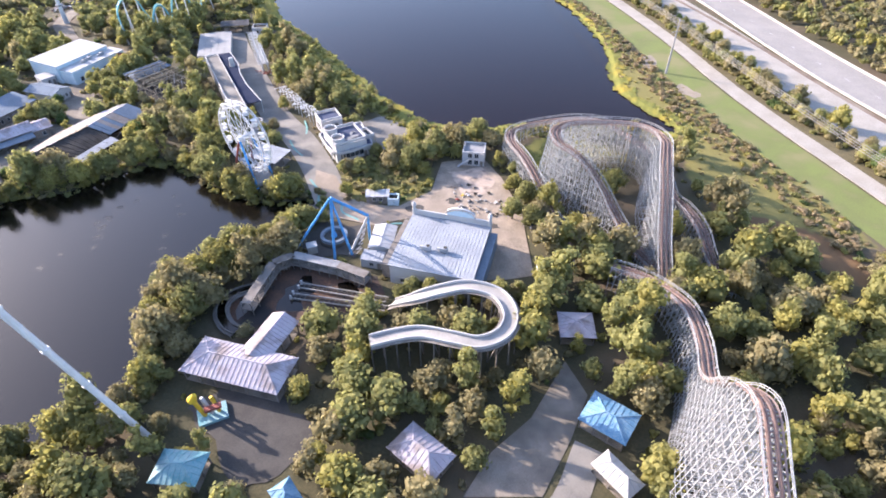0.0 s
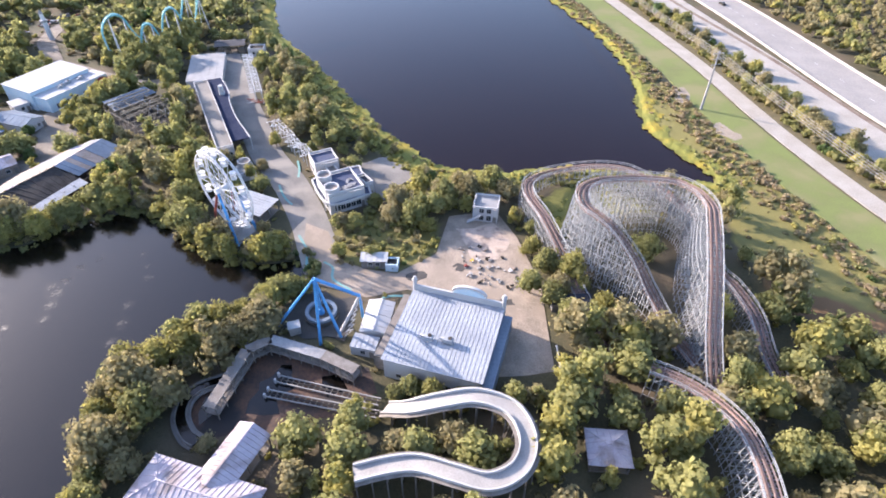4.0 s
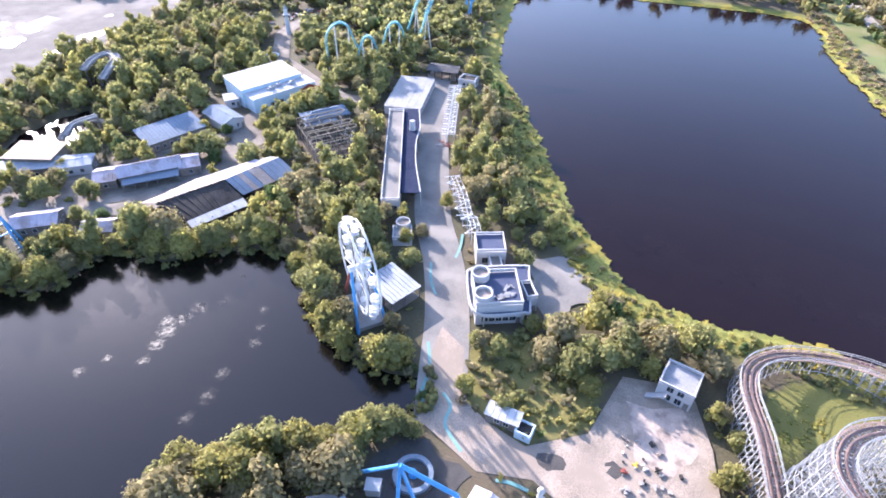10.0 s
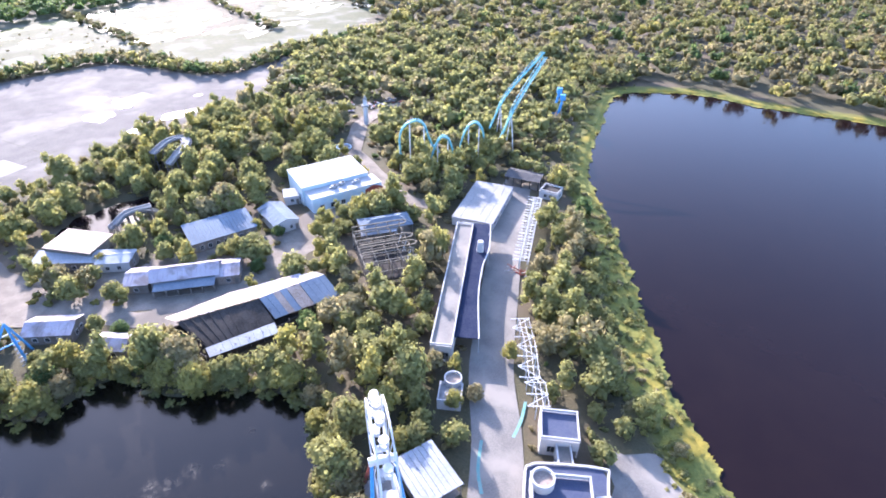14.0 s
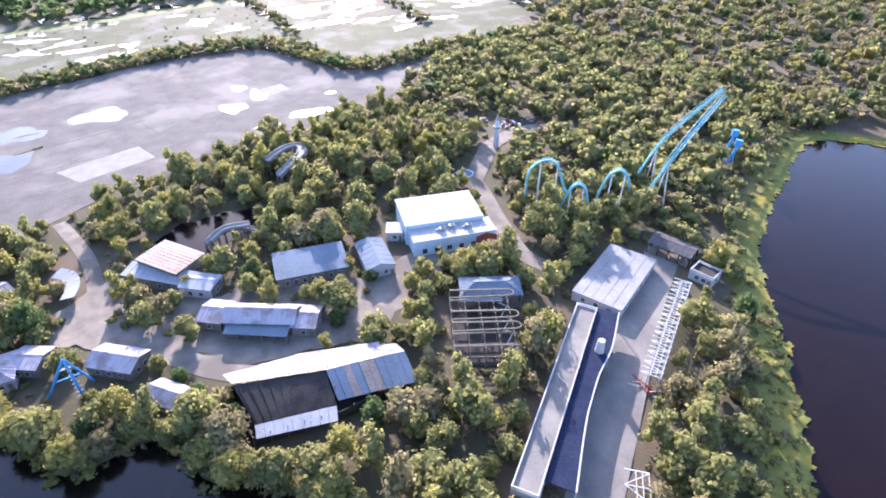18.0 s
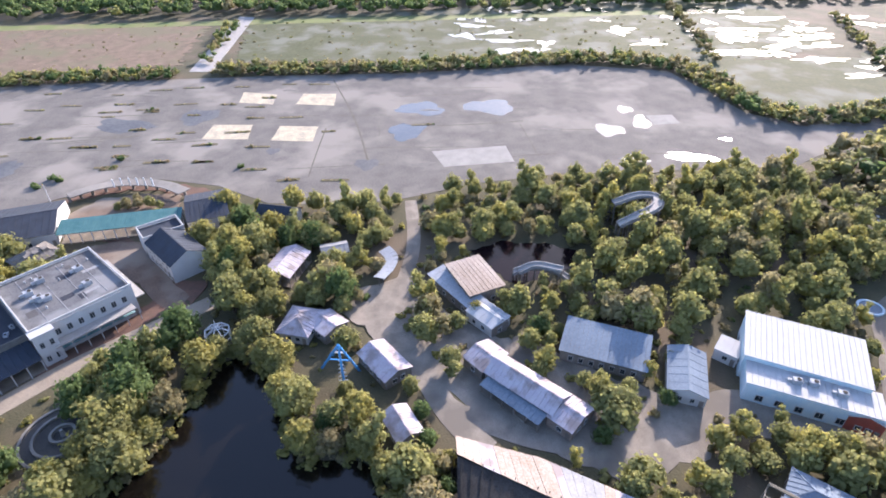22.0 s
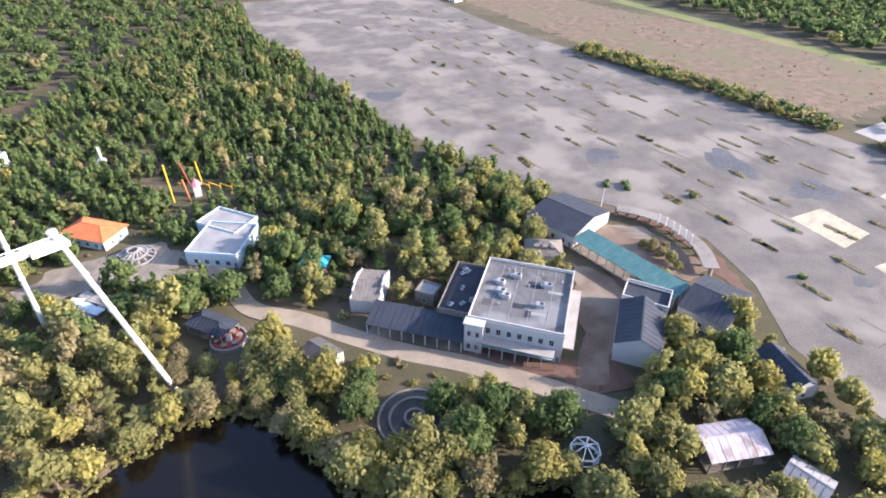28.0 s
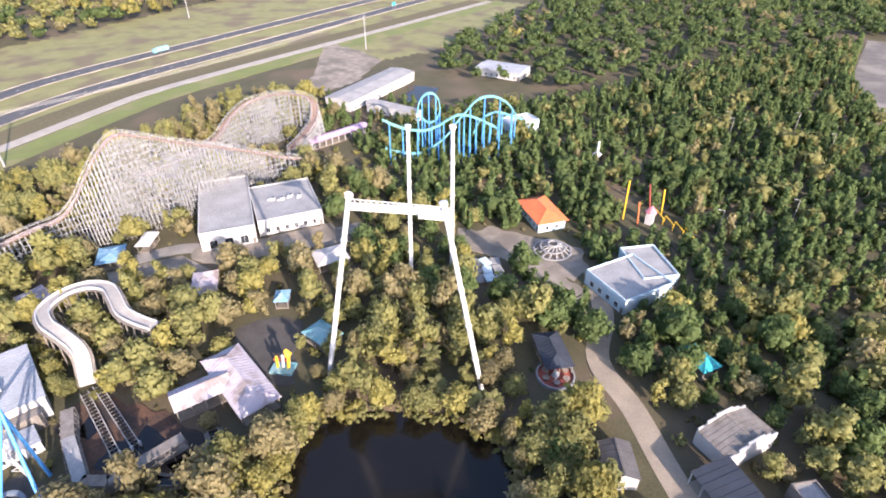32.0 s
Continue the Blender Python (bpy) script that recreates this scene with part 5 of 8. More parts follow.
part("seat_row", Mesh().box(0.4, -0.4, 2.2, 2.4, 0.8, 0.5), M_RED, yr)
# The dark colour here stands in for shade of the overhanging trees.
sheet("pavement", [(-48.03, 72.95), (-35.0, 70.0), (-26.31, 61.86), (-29.2, 53.41), (-38.83, 49.02), (-46.28, 59.41), (-54.71, 67.27)], -0.2, 0.085, M_DARKPAVE, "worn asphalt by the flume station with tree shade in its dark colour", "paving")

# ---- swing tower ----
tw = thing("swing_tower", 0, 0, 0, 0, "tall white steel swing tower with a high crossbar bridge", "swing tower")
TL, TR = (-68.5, 56, 51.7), (-84.8, 46.5, 50.4)
for a, b in (((-59, 59.8, 0), TL), ((-93.7, 43, 0), TR), ((-52.3, 15.5, 0), (-49.7, 11.1, 47.1)), ((-62.2, 7.5, 0), (-65.1, 12.4, 50.7))):
    n = 5
    A, B = Vector(a) - Vector((0, 0, 0.5)), Vector(b)
    leg = part("leg", Mesh().tube(A, B, 0.62, 0.55, 14), M_STEELWHITE, tw)
    for k in range(1, n):
        p = A.lerp(B, k / n)
        part("collar", Mesh().tube(p - (B - A).normalized() * 0.25, p + (B - A).normalized() * 0.25, 0.74, None, 14), M_STEELWHITE, leg)
    part("cap", Mesh().tube(B, B + (B - A).normalized() * 0.8, 0.9, 0.9, 12), M_STEELWHITE, leg)
    KEEP_CLEAR.append(([(A.x - 1, A.y - 1), (A.x + 1, A.y - 1), (A.x + 1, A.y + 1), (A.x - 1, A.y + 1)], 0.3))
vl, vr = Vector(TL), Vector(TR)
part("crossbar", Mesh().beam(vl - Vector((0, 0, 2.0)), vr - Vector((0, 0, 1.6)), 2.0, 0.8), M_STEELWHITE, tw)
part("platform", Mesh().beam(vl.lerp(vr, 0.74) - Vector((0, 0, 1.9)), vl.lerp(vr, 1.08) - Vector((0, 0, 1.9)), 3.6, 1.1), M_STEELWHITE, tw)
hr = Mesh()
for k in range(18):
    p = vl.lerp(vr, k / 17) - Vector((0, 0, 1.6))
    hr.beam(p, p + Vector((0, 0, 1.2)), 0.14)
hr.beam(vl - Vector((0, 0, 0.4)), vr - Vector((0, 0, 0.4)), 0.16)
part("bridge_rail", hr, M_STEELWHITE, tw)

# ---- lone house and small things on the plaza ----
WH = (10.1, 164.35, 7.34, 7.03, -8.46)
wh = house("white_house", WH, 4.6, "two-storey white block house with outside stairs", "flat", 0.5, M_WHITE, M_LIGHTROOF, windows=(("-y", 2, 3.2, 1.4, 1.6), ("-y", 2, 0.6, 1.4, 1.8), ("-x", 1, 3.2, 1.2, 1.4)))
for k in range(12):
    part("stair_tread", Mesh().box(-WH[2] * 0.2 - k * 0.32, -WH[3] / 2 - 1.0, 2.9 - k * 0.24, 0.34, 1.3, 0.14), M_WHITE, wh)
for q in (-0.6, 0.6):
    part("stringer", Mesh().beam((-WH[2] * 0.2, -WH[3] / 2 - 1.0 + q, 2.8), (-WH[2] * 0.2 - 3.6, -WH[3] / 2 - 1.0 + q, 0.1), 0.1, 0.3), M_WHITE, wh)
house("kiosk", (-20.72, 141.18, 6.84, 2.76, 0.75), 2.6, "low snack kiosk with a white metal roof", "shed", 0.5, M_BARE, M_WHITE, 5, 0.3)
house("kiosk", (-15.83, 140.35, 3.29, 3.13, -2.96), 1.8, "small dark counter booth beside the kiosk", "flat", 0.3, M_PALEBLUE, M_DARK)
house("shed", (29.72, 126.6, 9.85, 2.68, 3.73), 2.8, "low shed with a dark torn roof under the coaster", "shed", 0.4, M_BARE, M_BLACKROOF, 6, 0.2)
rng0 = random.Random(11)
for k in range(38):
    u, v = rng0.random(), rng0.random()
    P0, P1, P2 = Vector((1.23, 151.07)), Vector((16.46, 148.85)), Vector((4.14, 133.88))
    p = P0 + (P1 - P0) * u + (P2 - P0) * v
    j = thing("debris", p.x, p.y, 0.09, rng0.uniform(0, 360), ("broken grey concrete lump lying on the plaza", "dark scrap heap lying on the plaza", "pale broken ride panel lying on the plaza", "rusty scrap panel lying on the plaza", "faded yellow ride part lying on the plaza", "faded red ride part lying on the plaza")[k % 6 if k > 33 else (0, 1, 2, 0, 1, 0, 2, 3)[k % 8]], "debris", "scrap on the plaza")
    m = Mesh()
    for q in range(rng0.randint(1, 4)):
        m.box(rng0.uniform(-.5, .5), rng0.uniform(-.5, .5), 0.22 + 0.1 * q, rng0.uniform(.3, 1.0), rng0.uniform(.2, .7), rng0.uniform(.2, .4), rng0.uniform(0, 90))
    part("heap", m, (M_CONC, M_DARK, M_WHITE, M_RUST, M_YELLOW, M_RED)[k % 6 if k > 33 else (0, 1, 2, 0, 1, 0, 2, 3)[k % 8]], j)
sheet("pavement", [(0.89, 157.7), (11.47, 160.24), (16.57, 153.08), (12.84, 144.36), (5.12, 144.34)], -0.2, 0.095, material("pink_sand", (0.44, 0.345, 0.27), 0.95, (0.3, 0.245, 0.2), 0.35, 1, fine=9, third=(0.2, 0.16, 0.13), third_scale=0.25), "pinkish sand spread over the plaza", "sand")
for k, (x, y, r) in enumerate(((-9.5, 137.5, 2.0), (2.5, 141, 1.2), (13.6, 128, 1.5))):
    sheet("stain", [(x + math.cos(a) * r * rng0.uniform(0.8, 2.2), y + math.sin(a) * r * rng0.uniform(0.5, 1.3)) for a in np.linspace(0, math.tau, 13)[:-1]], 0.0, 0.0935 + 0.0006 * k, M_DARKPAVE, "dark oily stain on the plaza", "paving")
lp = thing("fallen_pole", 0, 0, 0, 0, "fallen white lamp pole leaning among the trees", "pole")
part("shaft", Mesh().tube((24.56, 113.48, 1.0), (24.02, 97.96, 4.0), 0.2), M_WHITE, lp)
# ---- lake-side street ----
def slab(name, corners, mat, t, thick=0.15):
    """A flat or tilted plate through four or more 3D corners."""
    P = [Vector(p) for p in corners]
    n = len(P)
    if (P[1] - P[0]).cross(P[2] - P[0]).z < 0:
        P.reverse()
    lo = [p - Vector((0, 0, thick)) for p in P]
    return part(name, Mesh().add(P + lo, [tuple(range(n)), tuple(reversed(range(n, 2 * n)))] + [(i, n + i, n + (i + 1) % n, (i + 1) % n) for i in range(n)]), mat, t)


DECO = (-34.41, 170.93, 11.23, 11.76, 29.56)
de = house("deco_building", DECO, 6.3, "white art-deco building with a blue-grey flat roof and rounded porch", "flat", 0.9, M_WHITE, M_NAVYROOF, windows=(("-y", 5, 1.0, 1.8, 2.2), ("-x", 4, 1.0, 1.6, 2.2), ("+x", 3, 1.0, 1.6, 2.0)))
PORCH = [(-43.74, 174.5), (-43.77, 176.28), (-41.64, 178.4), (-31.61, 183.99), (-29.8, 182.12), (-25.07, 169.45), (-25.96, 168.25), (-34.42, 163.19), (-38.78, 165.18)]
c0, s0 = math.cos(radians(-DECO[4])), math.sin(radians(-DECO[4]))
loc = [((x - DECO[0]) * c0 - (y - DECO[1]) * s0, (x - DECO[0]) * s0 + (y - DECO[1]) * c0) for x, y in PORCH]
part("porch_roof", Mesh().prism(loc, 3.6, 4.0), M_NAVYROOF, de)
part("porch_rim", Mesh().ring([(x, y, 3.5) for x, y in smooth_line(loc, 3, True)], True, 0.45, 0.9), M_WHITE, de)
for i, (x, y) in enumerate(loc):
    part("porch_post", Mesh().tube((x * 0.96, y * 0.96, -0.2), (x * 0.96, y * 0.96, 3.6), 0.22), M_WHITE, de)
for px, py in ((-39.45, 172.74), (-35.98, 166.24)):
    lx, ly = (px - DECO[0]) * c0 - (py - DECO[1]) * s0, (px - DECO[0]) * s0 + (py - DECO[1]) * c0
    rr = part("turret", Mesh().ring([(lx + math.cos(a) * 2.1, ly + math.sin(a) * 2.1, 3.8) for a in np.linspace(0, math.tau, 21)[:-1]], True, 0.4, 4.6), M_WHITE, de)
    part("turret_floor", Mesh().tube((lx, ly, 7.4), (lx, ly, 7.6), 2.0, None, 16), M_RUST, rr)
clear_round((-33.73, 173.02, 14.72, 12.13, 17.07), 0.6)
rng1 = random.Random(4)
for k in range(9):
    a, b = rng1.uniform(-.3, .35) * DECO[2], rng1.uniform(-.35, .3) * DECO[3]
    x, y, z = on_house(DECO, a, b, 6.3)
    j = thing("roof_rubble", x, y, z, rng1.uniform(0, 180), "pale rubble and torn membrane on the flat roof", "rubble", "roof rubble")
    m = Mesh()
    for q in range(3):
        m.box(rng1.uniform(-.6, .6), rng1.uniform(-.6, .6), 0.12 + .06 * q, rng1.uniform(.6, 1.8), rng1.uniform(.3, 1), .22, rng1.uniform(0, 90))
    part("heap", m, M_LIGHTROOF, j)
house("deco_annex", (-27.48, 175.37, 2.69, 5.61, 37.89), 4.6, "white flat-roofed side annex of the deco building", "flat", 0.7, M_WHITE, M_DUSK)
REAR = (-42.93, 187.97, 7.95, 7.57, 27.72)
house("deco_pavilion", REAR, 4.8, "small white art-deco pavilion with a blue flat roof", "flat", 0.7, M_WHITE, M_NAVYROOF, windows=(("-y", 3, 1.0, 1.6, 2.0), ("-x", 2, 1.0, 1.4, 2.0)))
house("link_wall", (-39.04, 182.66, 3.1, 5.88, 31.69), 3.2, "open passage walls between the two deco buildings", "flat", 0.5, M_WHITE, M_STREET)
sheet("pavement", [(-32.18, 192.91), (-23.58, 196.91), (-13.76, 188.37), (-14.08, 182.71), (-21.56, 171.3), (-26.76, 178.49)], -0.2, 0.07, M_STREET, "grey asphalt yard beside the deco building", "paving")

ARC = (-90.62, 218.95, 5.49, 58.82, 27.54)
house("arcade_hall", ARC, 5.2, "long low arcade hall with a grey flat roof and white rims", "flat", 0.45, M_WHITE, M_STREET, windows=(("-y", 3, 0.8, 2.2, 2.4),))
AWN = [(-99.96, 250.24), (-97.51, 250.2), (-92.58, 241.66), (-89.68, 235.96), (-87.19, 228.87), (-83.65, 221.52), (-79.66, 214.23), (-70.94, 200.74), (-74.62, 195.94)]
aw = thing("street_awning", 0, 0, 0, 0, "dark blue awning with a white rim along the arcade", "awning")
ca, sa = math.cos(radians(ARC[4])), math.sin(radians(ARC[4]))
strip = Mesh()
edge = smooth_line(AWN[1:-1], 4)
for x, y in edge:
    lx, ly = (x - ARC[0]) * ca + (y - ARC[1]) * sa, -(x - ARC[0]) * sa + (y - ARC[1]) * ca
    ix, iy, iz = on_house(ARC, math.copysign(ARC[2] / 2 + 0.1, lx), ly, 0)
    strip.v += [(x, y, 4.9), (ix, iy, 4.9), (ix, iy, 4.6), (x, y, 4.6)]
for i in range(len(edge) - 1):
    for j in range(4):
        strip.f.append((4 * i + j, 4 * i + (j + 1) % 4, 4 * i + 4 + (j + 1) % 4, 4 * i + 4 + j))
part("canopy", strip, material("navy_roofing", (0.014, 0.02, 0.045), 0.95, (0.03, 0.036, 0.06), 0.3, 1, spec=0.05), aw)
part("rim", Mesh().ring([(x, y, 4.5) for x, y in smooth_line(AWN[1:-1], 4)], False, 0.35, 0.6), M_WHITE, aw)
for x, y in AWN[1:-1]:
    part("post", Mesh().tube((x, y, -0.2), (x, y, 4.6), 0.14), M_WHITE, aw)
rx, ry = (-91.84, 234.58)
tur = thing("round_turret", rx, ry, 0, 0, "white stacked turret on the arcade front", "turret")
for k in range(4):
    part("drum", Mesh().tube((0, 0, -0.2 + 2.2 * k), (0, 0, 1.9 + 2.2 * k), 1.5 - 0.15 * k, 1.35 - 0.15 * k, 14), M_WHITE, tur)
CURV = (-67.94, 183.83, 5.42, 5.69, 27.84)
house("curved_shop", CURV, 2.3, "white shop with a tan roof and rounded corner", "flat", 0.6, M_WHITE, M_LIGHTROOF)
x, y = (-69.5, 187.26)
rt = thing("round_corner", x, y, 0, 0, "white round corner drum of the curved shop", "turret")
part("drum_wall", Mesh().ring([(math.cos(a) * 2, math.sin(a) * 2, -0.2) for a in np.linspace(0, math.tau, 19)[:-1]], True, 0.3, 4.0), M_WHITE, rt)
part("drum_roof", Mesh().tube((0, 0, 2.9), (0, 0, 3.1), 1.9, None, 16), M_RUST, rt)
house("boarding_pavilion", (-59.52, 163.55, 8.68, 10.92, 68.31), 3.6, "open pavilion with a weathered grey metal roof beside the wheel", "shed", 0.4, M_BARE, M_METAL, 8, 0.4, open_sides=True)
house("end_hall", (-109.33, 265.26, 14.45, 28.69, 15.21), 3.2, "wide hall with a pale membrane roof at the street end", "shed", 0.3, M_WHITE, M_MEMBRANE, 5, 0.2)
GT = (-107.23, 292.31, 13.39, 7.78, 11.28)
house("gate_house", GT, 3.8, "open gate house with a grey roof on dark posts", "gable", 0.8, M_DARK, M_GREYROOF, 8, 0.4, open_sides=True)
house("boat_shed", (-93.77, 288.53, 7.15, 5.97, 4.65), 3.0, "low white shed beside the lake", "flat", 0.5, M_WHITE, M_DARK)

def pergola(line, label, w=4.5, step=2.6, z=4.2):
    t = thing("pergola", 0, 0, 0, 0, label, "pergola", "street pergolas")
    pts = [Vector((*p, 0)) for p in line]
    total = sum((b - a).length for a, b in zip(pts, pts[1:]))
    n = int(total / step)
    out = []
    for k in range(n + 1):
        s = total * k / n
        for a, b in zip(pts, pts[1:]):
            if s <= (b - a).length + 1e-6:
                out.append((a.lerp(b, s / (b - a).length), Vector((b.y - a.y, a.x - b.x, 0)).normalized()))
                break
            s -= (b - a).length
    for i, (p, sd) in enumerate(out):
        up = Vector((0, 0, z))
        part("post", Mesh().beam(p - sd * w * 0.4 - Vector((0, 0, 0.3)), p - sd * w * 0.4 + up, 0.26), M_STEELWHITE, t)
        part("post", Mesh().beam(p + sd * w * 0.1 - Vector((0, 0, 0.3)), p + sd * w * 0.1 + up, 0.2), M_STEELWHITE, t)
        part("crossbar", Mesh().beam(p - sd * w * 0.5 + up, p + sd * w * 0.5 + up, 0.17), M_STEELWHITE, t)
        if i:
            o, so = out[i - 1]
            part("brace", Mesh().beam((o - so * w * 0.5 if i % 2 else o + so * w * 0.5) + up, (p + sd * w * 0.5 if i % 2 else p - sd * w * 0.5) + up, 0.15), M_STEELWHITE, t)
            for k in (-0.45, -0.2, 0.05):
                part("rail", Mesh().beam(o + so * w * k + up, p + sd * w * k + up, 0.12), M_STEELWHITE, t)
    KEEP_CLEAR.append((along([tuple(p[0]) for p in out], w + 1), 0.25))


pergola([(-94.78, 277.29), (-86.63, 256.13), (-79.57, 238.46)], "white steel pergola frames along the street", 5.0, 1.9)
pergola([(-66.63, 214.26), (-60.23, 206.07), (-53.89, 195.96), (-53.26, 197.11), (-49.04, 190.78)], "white zigzag steel pergola frames among the trees", 5.0, 3.4)
x, y = (-79.63, 237.62)
sc = thing("scrap_heap", x, y, 0, 15, "heap of rusty red steel bars beside the pergola", "scrap")
for k in range(14):
    part("bar", Mesh().beam((rng1.uniform(-4, 4), rng1.uniform(-2, 2), 0.1), (rng1.uniform(-4, 4), rng1.uniform(-2, 2), rng1.uniform(.3, 1.6)), 0.2), M_RED if k % 3 else M_WHITE, sc)
KEEP_CLEAR.append(([(x - 5, y - 4), (x + 5, y - 4), (x + 5, y + 4), (x - 5, y + 4)], 0.2))

# ---- ferris wheel ----
def ferris_wheel(x, y, hub, R, yaw):
    t = thing("ferris_wheel", x, y, 0, yaw, "white ferris wheel with closed cabins on red and blue legs", "ferris wheel")
    for s in (-1, 1):
        o = s * 1.5
        for rr, w in ((R, 0.3), (R * 0.9, 0.2)):
            rim = Mesh()
            pts = [Vector((math.cos(a) * rr, o, hub + math.sin(a) * rr)) for a in np.linspace(0, math.tau, 49)]
            for a, b in zip(pts, pts[1:]):
                rim.beam(a, b, w)
            part("rim", rim, M_STEELWHITE, t)
        for k in range(16):
            a = math.tau * k / 16
            part("spoke", Mesh().beam((0, o * 0.7, hub), (math.cos(a) * R, o, hub + math.sin(a) * R), 0.14), M_STEELWHITE, t)
            b = math.tau * (k + 0.5) / 16
            part("spoke_tie", Mesh().beam((math.cos(a) * R * .9, o, hub + math.sin(a) * R * .9), (math.cos(b) * R, o, hub + math.sin(b) * R), 0.14), M_STEELWHITE, t)
        for f in (-1, 1):
            part("leg", Mesh().tube((f * 6.5, s * 3.6, -0.4), (0, s * 2.0, hub), 0.4, 0.35), M_RED if f < 0 else M_BLUE, t)
    part("axle", Mesh().tube((0, -2.6, hub), (0, 2.6, hub), 0.8), M_STEELWHITE, t)
    part("platform", Mesh().box(0, 0, 0.6, 12, 7.5, 1.2), M_CONC, t)
    tub = Mesh()
    tub.prism([(math.cos(a) * 1.15, math.sin(a) * 1.05) for a in np.linspace(0, math.tau, 9)[:-1]], -2.3, -1.3)
    top = Mesh().prism([(math.cos(a) * 1.25, math.sin(a) * 1.15) for a in np.linspace(0, math.tau, 9)[:-1]], -0.25, 0.0)
    rods = Mesh().beam((0.95, 0, -1.3), (0.95, 0, -0.25), 0.12)
    md, mt, mr = tub.data("tub", M_STEELWHITE), top.data("canopy", M_STEELWHITE), rods.data("hanger_rod", M_STEELWHITE)
    for k in range(16):
        a = math.tau * k / 16
        c = part("cabin", md, None, t)
        c.location = (math.cos(a) * (R + 0.2), 0, hub + math.sin(a) * (R + 0.2) + 0.6)
        c.scale = (0.8, 0.8, 0.85)
        part("canopy", mt, None, c)
        for q in (0.6, 2.5, 3.8, 5.6):
            part("hanger_rod", mr, None, c).rotation_euler.z = q
    return t


WHEEL = (-62.6, 155.0)
ferris_wheel(*WHEEL, 14.9, 10.9, -40.3)
clear_round((*WHEEL, 22, 8, -40.3), 0.2)

# ---- village ----
house("market_hall", (-157.57, 176.18, 18.66, 7.4, 49.35), 3.8, "market hall with a lilac ribbed tin roof", "gable", 2.0, M_BARE, M_PURPLE, 15, 0.4, windows=(("-y", 4, 0.9, 1.2, 1.4),))
house("market_porch", (-153.61, 172.62, 16.51, 3.16, 47.55), 2.5, "open porch with a pale blue tin roof along the market", "shed", 0.6, M_BARE, M_BLUEROOF, 14, 0.2, open_sides=True)
house("market_wing", (-166.98, 167.02, 6.64, 8.81, 42.87), 3.2, "end wing with a lilac tin roof", "gable", 1.4, M_BARE, M_PURPLE, 6, 0.3)
house("market_wing", (-149.79, 185.2, 6.31, 8.75, 47.76), 3.2, "end wing with a rusted lilac tin roof", "gable", 1.4, M_RUST, M_PURPLE, 6, 0.3)
bh = thing("collapsed_hall", 0, 0, 0, 0, "half-collapsed hall with a torn white and rusted tin roof", "ruin")
SL = {'a': [(-136.57, 159.86, 6.2), (-142.11, 159.57, 4.6), (-137.22, 176.75, 4.6), (-127.07, 178.56, 6.2)], 'b': [(-127.07, 178.56, 6.2), (-137.22, 176.75, 4.6), (-128.53, 194.2, 4.6), (-122.46, 191.55, 6.2)], 'c': [(-127.07, 178.56, 6.2), (-120.47, 196.44, 6.2), (-112.71, 194.47, 3.8), (-119.55, 177.17, 3.6)], 'e': [(-125.06, 159.77, 3.4), (-118.7, 176.22, 3.4), (-115.3, 174.6, 2.8), (-122.07, 158.72, 2.8)], 'f': [(-122.46, 191.55, 6.2), (-127.98, 192.02, 5.0), (-125.15, 196.84, 5.0), (-120.47, 196.44, 6.2)]}
rng5 = random.Random(15)
for key, mats, n in (("a", (M_RUST, M_RUST, M_PURPLE), 11), ("b", (M_PURPLE, M_LIGHTROOF, M_RUST), 9), ("c", (M_BLUEROOF, M_BLUEROOF, M_BLUEROOF, M_RUST), 10), ("e", (M_METAL,), 9), ("f", (M_LIGHTROOF,), 3)):
    A, B, C, D = (Vector(q) for q in SL[key])
    if key in "ab":
        A, B, C, D = B, C, D, A
    for k in range(n):
        f, g = k / n, (k + 0.97) / n
        lift = Vector((0, 0, rng5.uniform(0, 0.12)))
        slab("roof_sheet", [A.lerp(B, f) + lift, A.lerp(B, g) + lift, D.lerp(C, g) + lift, D.lerp(C, f) + lift], rng5.choice(mats), bh, 0.12)
BASE = [(-139.75, 159.13), (-122.86, 197.6), (-115.17, 195.4), (-117.29, 175.59), (-122.73, 158.22)]
# Black slab added across the open span in place of its dark void.
slab("charred_roof", [(-136.4, 159.9, 5.9), (-127.2, 178.4, 5.9), (-119.0, 176.4, 3.35), (-125.0, 160.0, 3.35)], M_DARK, bh, 0.1)
# Floor colour holds the gloom inside the open hall.
part("charred_floor", Mesh().prism(BASE, -0.2, 0.25), M_DARK, bh)
ring3 = BASE + BASE[:1]
for (x0, y0), (x1, y1) in zip(ring3, ring3[1:]):
    part("wall", Mesh().beam((x0, y0, 1.4), (x1, y1, 1.4), 0.25, 2.9), M_DARK, bh)
    for k in range(5):
        px, py = x0 + (x1 - x0) * k / 5, y0 + (y1 - y0) * k / 5
        part("stud", Mesh().beam((px, py, 0), (px, py, 3.4), 0.25), M_BARE, bh)
for k in range(11):
    f = (k + 0.5) / 11
    a = Vector(SL["a"][0]).lerp(Vector(SL["c"][1]), f * 0.62)
    b = Vector(SL["e"][0]).lerp(Vector(SL["e"][1]), f)
    part("rafter", Mesh().beam(a, b, 0.16), M_DARK, bh)
    part("prop", Mesh().beam(a, (a.x, a.y, 0), 0.22), M_DARK, bh)
KEEP_CLEAR.append((BASE, 0.5)), KEEP_CLEAR.append(([(-126.95, 158.7), (-120.66, 177.68), (-112.03, 176.15), (-119.25, 158.13)], 0.6)), KEEP_CLEAR.append(([(-135.93, 158.47), (-142.72, 159.67), (-137.81, 176.96), (-129.07, 194.52), (-122.28, 197.67), (-112.29, 193.34)], 0.4))
